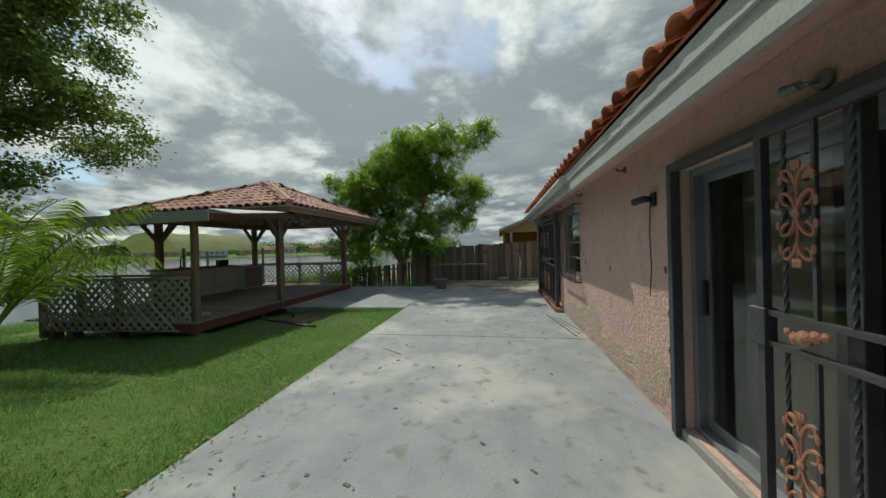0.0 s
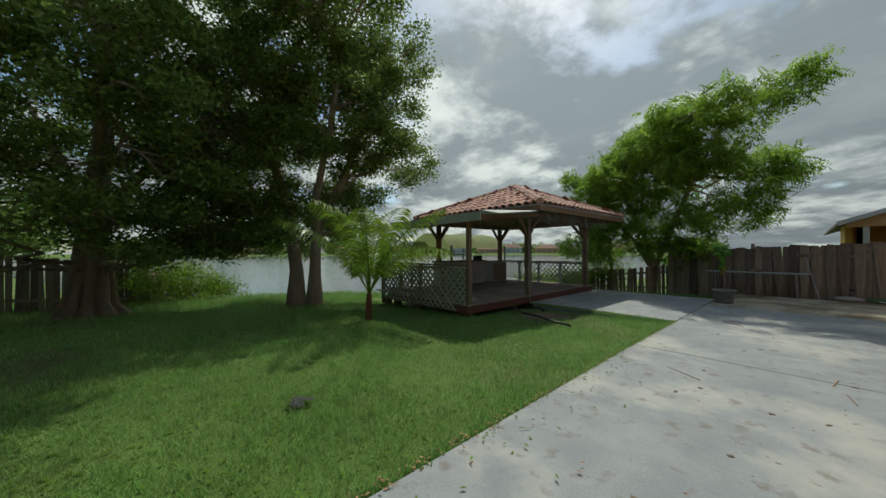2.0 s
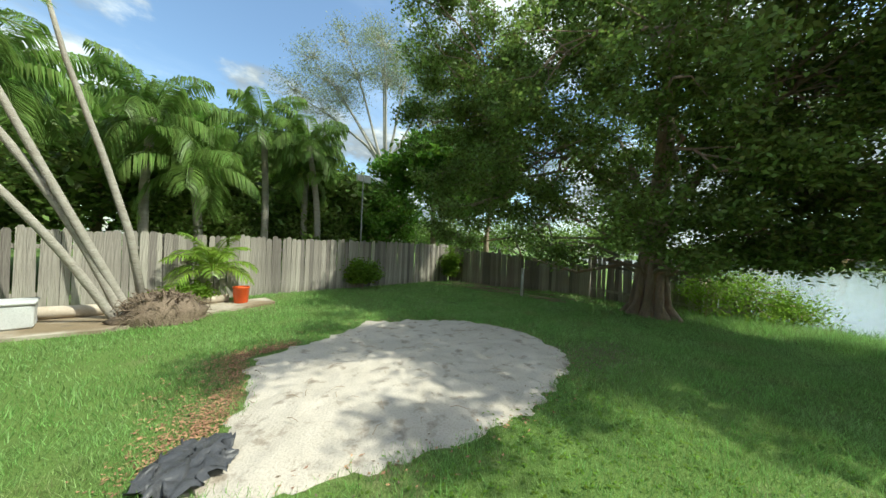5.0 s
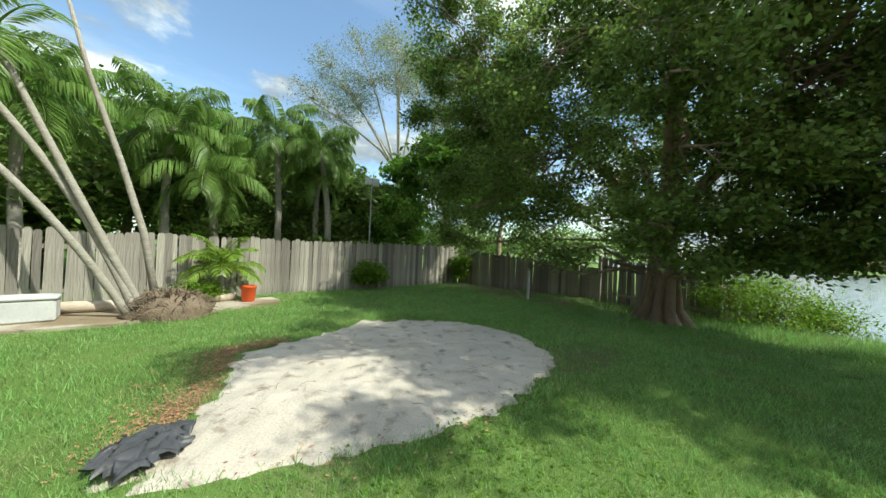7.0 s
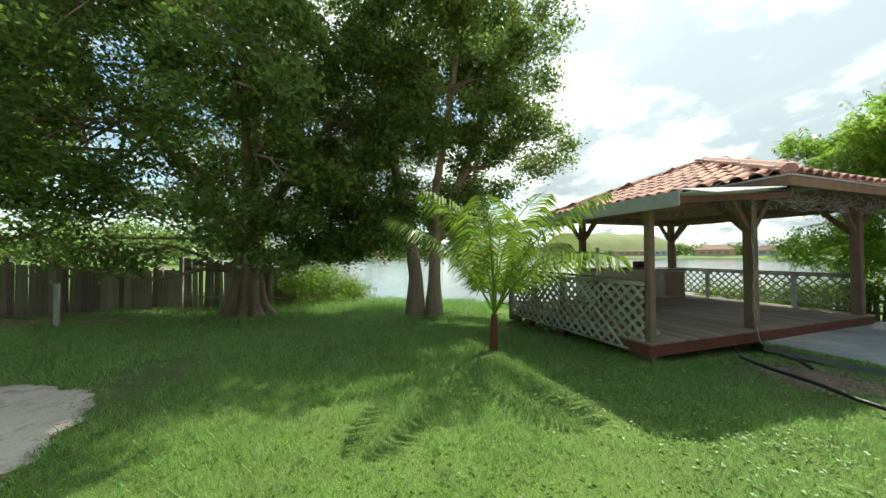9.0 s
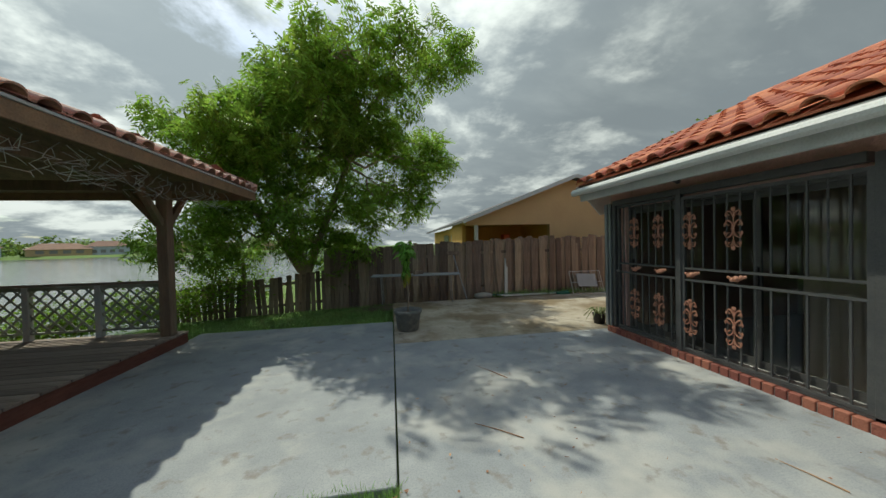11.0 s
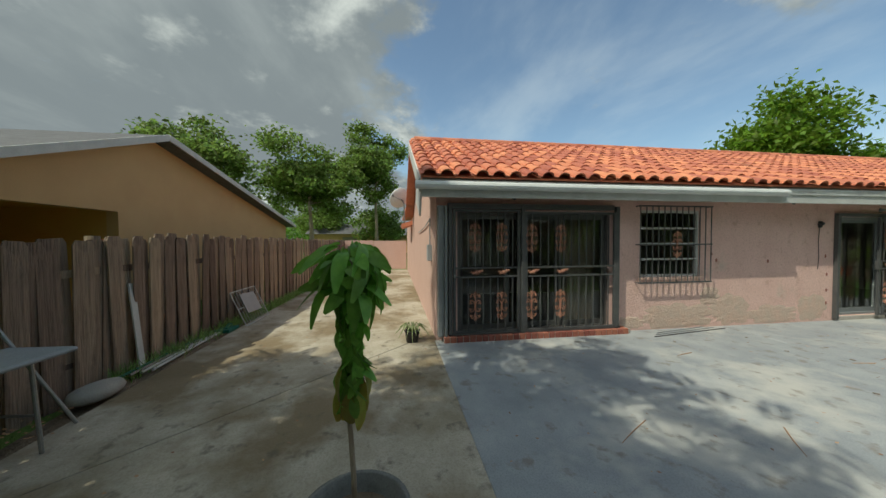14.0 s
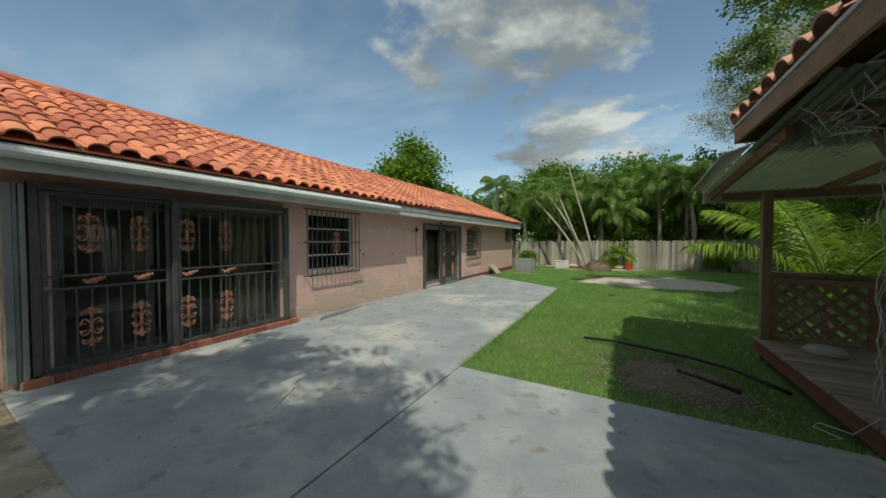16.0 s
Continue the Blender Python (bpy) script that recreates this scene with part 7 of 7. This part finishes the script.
solid("rubble", s, mat("dark_rubble", (0.07, 0.07, 0.068), (0.04, 0.04, 0.04), 9, 0.9, 0.6), "small dark clump of rubble in the grass", "rubble")
# black garden edging and bare soil by the gazebo
for pts in ([(-4.87, 2.9, 0.02), (-5.3, 2.93, 0.04), (-5.65, 3.08, 0.05), (-6.1, 3.2, 0.045), (-6.5, 3.42, 0.04), (-6.82, 3.9, 0.03)], [(-5.95, 3.75, 0.03), (-6.15, 3.95, 0.05), (-6.4, 4.12, 0.03)]):
    solid("garden_edging", Shape().tube(pts, 0.022, 8), M_BLACK, "loose black rubber garden edging on bare soil", "edging", smooth=True)


def soil_patch(name, cx, cy, rx, ry, label, material=None, dz=0.0):
    s = Shape()
    n, rings = 90, 6
    s.v.append((cx, cy, dz + 0.0))
    for q in range(1, rings + 1):
        for j in range(n):
            a = 2 * math.pi * j / n
            k = (1 + 0.3 * noise.noise((math.cos(a) * 2 + cx, math.sin(a) * 2, 0)) + 0.12 * noise.noise((math.cos(a) * 7, math.sin(a) * 7, cy))) * q / rings
            x, y = cx + rx * k * math.cos(a), cy + ry * k * math.sin(a)
            s.v.append((x, y, gz(x, y) + dz + 0.03 - 0.06 * (q / rings) ** 3 + 0.012 * noise.noise((x * 5, y * 5, 0))))
    s.f += [(0, 1 + j, 1 + (j + 1) % n) for j in range(n)]
    for q in range(rings - 1):
        for j in range(n):
            k = 1 + q * n
            s.f.append((k + j, k + n + j, k + n + (j + 1) % n, k + (j + 1) % n))
    solid(name, s, material or M_SOIL, label, "soil", kind="stuff", smooth=True)


soil_patch("soil_patch", -5.95, 3.75, 0.8, 0.68, "bare brown soil patch beside the deck")
soil_patch("soil_strip", 0.5, 11.32, 3.4, 0.24, "dark soil strip along the fence foot", None, 0.03)
soil_patch("soil_strip", 7.5, 11.15, 3.6, 0.2, "dark soil strip along the fence foot", None, 0.03)
soil_patch("soil_strip", -3.4, 11.75, 1.6, 0.5, "dark soil strip along the fence foot", None, 0.02)


# ---------------------------------------------------------------- grass, leaf litter, weeds
def is_lawn(x, y):
    ok = (x < -0.02) & (y > -12.2) & (y < 12.4) & (ground_z(x, y) > -0.66)
    edge = -3.64 + 0.03 * np.sin(y * 9) + 0.02 * np.sin(y * 23)
    ok &= ~((x > edge) & (y > -2.4 - (x + 3.6) * 0.68) & (y < 11.2))
    ok &= ~((y > 4.9) & (y < 9.1) & (x > -7.05))
    ok &= ~((x > -11.0) & (x < -6.9) & (y > 2.55) & (y < 8.5))
    ok &= ~inside(-6.4 + (x + 6.4) * 1.04 + 0.03 * np.sin(y * 17 + 3 * np.sin(x * 5)), -5.95 + (y + 5.95) * 1.05 + 0.03 * np.sin(x * 19 + 2 * np.sin(y * 7)), SAND)
    ok &= ~(inside(x + 0.1 * np.sin(y * 13), y + 0.1 * np.sin(x * 11), [(-5.7, -7.3), (-4.8, -7.2), (-4.4, -6.0), (-4.0, -5.4), (-3.8, -5.5), (-4.05, -6.1), (-4.4, -7.4), (-5.6, -7.7)]) & (np.sin(x * 43) * np.cos(y * 39) > -0.5))
    # trampled strip on the far side of the sand
    ok &= ~((np.hypot((x + 8.6) / 0.9, (y + 4.2) / 0.45) < 1) & (np.sin(x * 31 + y * 7) * np.cos(y * 29 - x * 5) > -0.35))
    ok &= ~(np.hypot((x + 5.95) / 0.9, (y - 3.75) / 0.8) < 0.72 + 0.25 * np.sin(x * 11) * np.cos(y * 9) + 0.18 * np.sin(x * 37) * np.cos(y * 41))
    ok &= ~inside(x, y, [(-2.1, -11.4), (-2.1, -9.9), (-3.6, -9.7), (-6.4, -10.7), (-6.4, -11.4)])
    ok &= ~(np.hypot((x + 4.3) / 0.6, (y + 10.1) / 0.45) < 1)
    return ok


def blades(name, x0, x1, y0, y1, count, h, w, seed, label):
    g = np.random.default_rng(seed)
    x, y = g.uniform(x0, x1, count), g.uniform(y0, y1, count)
    keep = is_lawn(x + g.normal(0, 0.05, count), y + g.normal(0, 0.05, count))
    # thinner where the lawn is worn
    wear = np.sin(x * 0.9 + 1.3 * np.sin(y * 0.7)) * np.cos(y * 1.1 + np.sin(x * 0.6))
    keep &= g.uniform(0, 1, count) < 0.8 - 0.35 * wear
    x, y = x[keep], y[keep]
    n = len(x)
    z = ground_z(x, y) - 0.01
    a, lean = g.uniform(0, 2 * np.pi, n), g.uniform(0.1, 1.0, n)
    tall = np.where((x < -14) & (y > -4), 2.2, 1.0)
    hh = h * g.uniform(0.5, 1.35, n) * tall * (1 + 0.25 * np.sin(x * 2.3) * np.sin(y * 2.9) + 0.4 * np.sin(x * 8.1 + 2 * np.sin(y * 5.3)) * np.sin(y * 9.3 + 2 * np.sin(x * 4.7)))
    b = g.uniform(0, 2 * np.pi, n)
    wv = np.stack([np.cos(b), np.sin(b), np.zeros(n)], 1) * (w * g.uniform(0.6, 1.3, n))[:, None]
    base = np.stack([x, y, z], 1)
    bend = np.stack([np.cos(a) * lean, np.sin(a) * lean, np.ones(n)], 1) * hh[:, None]
    Q = np.stack([base - wv * 0.5, base + wv * 0.5, base + bend + wv * 0.12, base + bend - wv * 0.12], 1)
    tagged(new(name, quads_mesh(name, Q, M_GRASS)), label, "grass", kind="stuff")


blades("grass", -8.2, -0.3, -6.4, 4.9, 330000, 0.055, 0.0065, 1, "short green lawn grass around the patio")
blades("grass", -13.5, -8.2, -8.0, 3.0, 150000, 0.065, 0.010, 2, "shaded green lawn grass under the trees")
blades("grass", -20.0, -13.5, -9.0, 5.0, 70000, 0.09, 0.014, 3, "tall bright grass near the lake shore")
blades("grass", -14.5, -0.3, -12.2, -6.4, 170000, 0.052, 0.009, 4, "green lawn grass before the back fence")
blades("grass", -11.0, -3.0, 8.8, 12.6, 40000, 0.07, 0.011, 5, "narrow grass strip before the fence")


M_WEED = mat("pale_weed", (0.40, 0.50, 0.27), (0.30, 0.42, 0.17), 3, 0.5, 0, fine=20, island=0.35, translucent=0.3)


def litter(name, n, place, size, material, label, seed, category):
    g = np.random.default_rng(seed)
    x, y = place(g, n)
    z = np.maximum(ground_z(x, y), np.where((x > -3.7) & (y > -4), 0.012, -9)) + g.uniform(0.006, 0.03, len(x))
    P = np.stack([x, y, z], 1)
    Q = leaf_quads(P, size, size * 0.5, g, 0.0)
    Q[:, :, 2] = z[:, None] + (Q[:, :, 2] - z[:, None]) * 0.22
    tagged(new(name, quads_mesh(name, Q, material)), label, category, kind="stuff")


def sand_side(g, n):
    u = g.uniform(0, 1, n)
    return np.interp(u, (0, 0.3, 0.65, 1), (-5.5, -4.75, -4.35, -3.8)) - 0.12 + np.abs(g.normal(0, 0.22, n)), np.interp(u, (0, 0.3, 0.65, 1), (-7.3, -7.2, -6.0, -5.2)) - np.abs(g.normal(0, 0.16, n))


litter("leaf_litter", 4600, sand_side, 0.034, M_DRY, "rusty fallen leaves along the sand edge", 61, "leaves")
litter("leaf_litter", 420, lambda g, n: (g.normal(-3.66, 0.035, n), g.uniform(-2.4, 4.8, n)), 0.035, M_DRY, "dry leaves caught along the patio edge", 62, "leaves")
litter("leaf_litter", 260, lambda g, n: (g.uniform(-3.6, -0.1, n), g.uniform(-3.0, 7.6, n)), 0.035, M_DRY, "scattered dry leaves and twigs on the patio", 63, "leaves")
litter("leaf_litter", 160, lambda g, n: (g.uniform(-3.6, 9, n), g.uniform(7.8, 11.0, n)), 0.045, M_DRY, "scattered dry leaves on the side drive", 64, "leaves")
litter("leaf_litter", 500, lambda g, n: (g.uniform(-8.8, -4.2, n), g.uniform(-7.6, -4.2, n)), 0.04, M_SOIL, "small dark twigs scattered on the sand", 65, "twigs")
litter("leaf_litter", 1500, lambda g, n: (-5.95 + g.normal(0, 0.5, n), 3.75 + g.normal(0, 0.42, n)), 0.038, M_STONE, "small pale pebbles and chips on bare soil", 66, "chips")
litter("leaf_litter", 900, lambda g, n: (g.uniform(-4.4, 10, n), 11.35 + g.normal(0, 0.1, n)), 0.05, M_DRY, "dry leaves piled along the fence foot", 67, "leaves")
litter("weeds", 1500, lambda g, n: (-6.4 + g.normal(0, 1.0, n), 1.3 + g.normal(0, 0.6, n)), 0.042, M_WEED, "pale broad-leaved weeds growing in the lawn", 68, "weeds")
litter("weeds", 5200, lambda g, n: (-5.6 + 2.2 * np.sin(np.arange(n) * 0.61803 * 6.283) * np.sqrt(g.uniform(0, 1, n)) + g.normal(0, 0.25, n), -1.2 + 2.8 * np.cos(np.floor(g.uniform(0, 40, n)) * 2.4) + g.normal(0, 0.22, n)), 0.05, M_LEAF3, "low broad-leaved weeds growing in the lawn", 69, "weeds")


litter("leaf_litter", 2600, lambda g, n: (-5.75 + g.normal(0, 0.5, n), 3.7 + g.normal(0, 0.55, n)), 0.05, M_SOIL, "brown bark mulch scattered on bare soil", 72, "mulch")
litter("leaf_litter", 900, lambda g, n: (-8.55 + g.normal(0, 0.55, n), -4.15 + g.normal(0, 0.28, n)), 0.05, M_SOIL, "brown trampled litter beside the sand", 70, "leaves")
litter("leaf_litter", 700, lambda g, n: (-6.4 + 2.6 * np.cos(np.linspace(0, 6.28, n)) + g.normal(0, 0.12, n), -5.95 + 1.95 * np.sin(np.linspace(0, 6.28, n)) + g.normal(0, 0.12, n)), 0.045, M_DRY, "brown leaves scattered around the sand rim", 71, "leaves")
s, g = Shape(), np.random.default_rng(88)
for k in range(6):
    x, y, a, L = g.uniform(-3.2, -0.9), g.uniform(1.2, 6.8), g.normal(-0.5, 0.35), g.uniform(0.2, 0.5)
    s.tube([(x, y, 0.018), (x + L * 0.5 * math.sin(a), y + L * 0.5 * math.cos(a) + 0.01, 0.02), (x + L * math.sin(a), y + L * math.cos(a), 0.017)], [0.0045, 0.004, 0.002], 5)
solid("fallen_twigs", s, M_DRY, "reddish fallen twigs lying on the painted patio", "twigs", kind="stuff")
s = Shape()
for k in range(20):
    s.box((-0.022, -0.013, 0.0), (0.022, 0.013, 0.005), pose(g.uniform(-3.0, -0.5), g.uniform(-1.5, 4.2), 0.012, 0, 0, g.uniform(0, 180)) @ Matrix.Diagonal((g.uniform(0.6, 1.3), g.uniform(0.6, 1.2), 1, 1)))
solid("bark_chips", s, M_SOIL, "small brown chips scattered on the painted patio", "chips", kind="stuff")
s = Shape()
for k in range(40):
    x, y, a, L = g.uniform(-8.4, -4.4), g.uniform(-7.2, -4.5), g.uniform(0, 6.28), g.uniform(0.05, 0.2)
    s.tube([(x, y, 0.035), (x + L * 0.5 * math.cos(a), y + L * 0.5 * math.sin(a), 0.05), (x + L * math.cos(a), y + L * math.sin(a) + 0.03, 0.035)], [0.003, 0.003, 0.002], 4)
solid("dry_twigs", s, M_BARK, "thin dry twigs lying on the sand", "twigs", kind="stuff")


def tufts(name, place, count, h, w, seed, label):
    g = np.random.default_rng(seed)
    x, y = place(g, count)
    z = np.full(count, -0.03)
    a, lean = g.uniform(0, 6.28, count), g.uniform(0.1, 0.9, count)
    hh = h * g.uniform(0.4, 1.4, count)
    b = g.uniform(0, 6.28, count)
    wv = np.stack([np.cos(b), np.sin(b), np.zeros(count)], 1) * w
    base = np.stack([x, y, z], 1)
    bend = np.stack([np.cos(a) * lean, np.sin(a) * lean, np.ones(count)], 1) * hh[:, None]
    Q = np.stack([base - wv * 0.5, base + wv * 0.5, base + bend + wv * 0.12, base + bend - wv * 0.12], 1)
    tagged(new(name, quads_mesh(name, Q, M_GRASS)), label, "grass", kind="stuff")


def fence_foot(g, n):
    x = g.uniform(-0.5, 12.0, n)
    x = np.where(g.uniform(0, 1, n) < 0.5, x, np.floor(x / 0.7) * 0.7 + g.normal(0, 0.1, n))
    return x, 11.5 - (x + 0.8) * 0.0417 - np.abs(g.normal(0.1, 0.07, n))


tufts("grass_tufts", lambda g, n: (g.uniform(-6.95, -3.7, n), 4.83 - np.abs(g.normal(0, 0.05, n)) + 0.05 * np.sin(g.uniform(0, 40, n))), 2600, 0.06, 0.007, 92, "ragged grass growing over the edge of the paving")
tufts("grass_tufts", lambda g, n: (-3.66 - np.abs(g.normal(0, 0.04, n)), g.uniform(-2.3, 4.85, n)), 5000, 0.06, 0.007, 93, "ragged grass growing along the patio edge")
tufts("grass_tufts", fence_foot, 7000, 0.15, 0.011, 91, "grass tufts along the foot of the wooden fence")


def plaster_patch(y, z, ry, rz, seed):
    s = Shape()
    n, rings = 34, 4
    s.v.append((-0.007, y, z))
    for q in range(1, rings + 1):
        for j in range(n):
            a = 2 * math.pi * j / n
            k = (1 + 0.45 * noise.noise((math.cos(a) * 2.2, math.sin(a) * 2.2, seed)) + 0.25 * noise.noise((math.cos(a) * 7, math.sin(a) * 7, seed))) * q / rings
            s.v.append((-0.006 if q < rings else 0.001, y + ry * k * math.cos(a), max(z + rz * k * math.sin(a), 0.014)))
    s.f += [(0, 1 + (j + 1) % n, 1 + j) for j in range(n)]
    for q in range(rings - 1):
        for j in range(n):
            k = 1 + q * n
            s.f.append((k + j, k + (j + 1) % n, k + n + (j + 1) % n, k + n + j))
    solid("plaster_patch", s, M_PATCH, "worn pale patch of rough plaster on the pink wall", "patch", group="bare plaster patches")


M_PATCH = mat("bare_plaster", (0.54, 0.44, 0.37), (0.62, 0.44, 0.36), 5, 0.95, 1.0, fine=40, bump_size=0.012)
for y, z, ry, rz, sd in ((3.35, 0.22, 0.75, 0.22, 1), (2.3, 0.3, 0.4, 0.3, 2), (1.4, 0.18, 0.6, 0.17, 3), (0.5, 0.28, 0.35, 0.26, 4), (2.75, 0.55, 0.22, 0.18, 5), (4.3, 0.14, 0.3, 0.12, 6), (-3.4, 0.2, 0.5, 0.12, 7)):
    plaster_patch(y, z, ry, rz, sd)
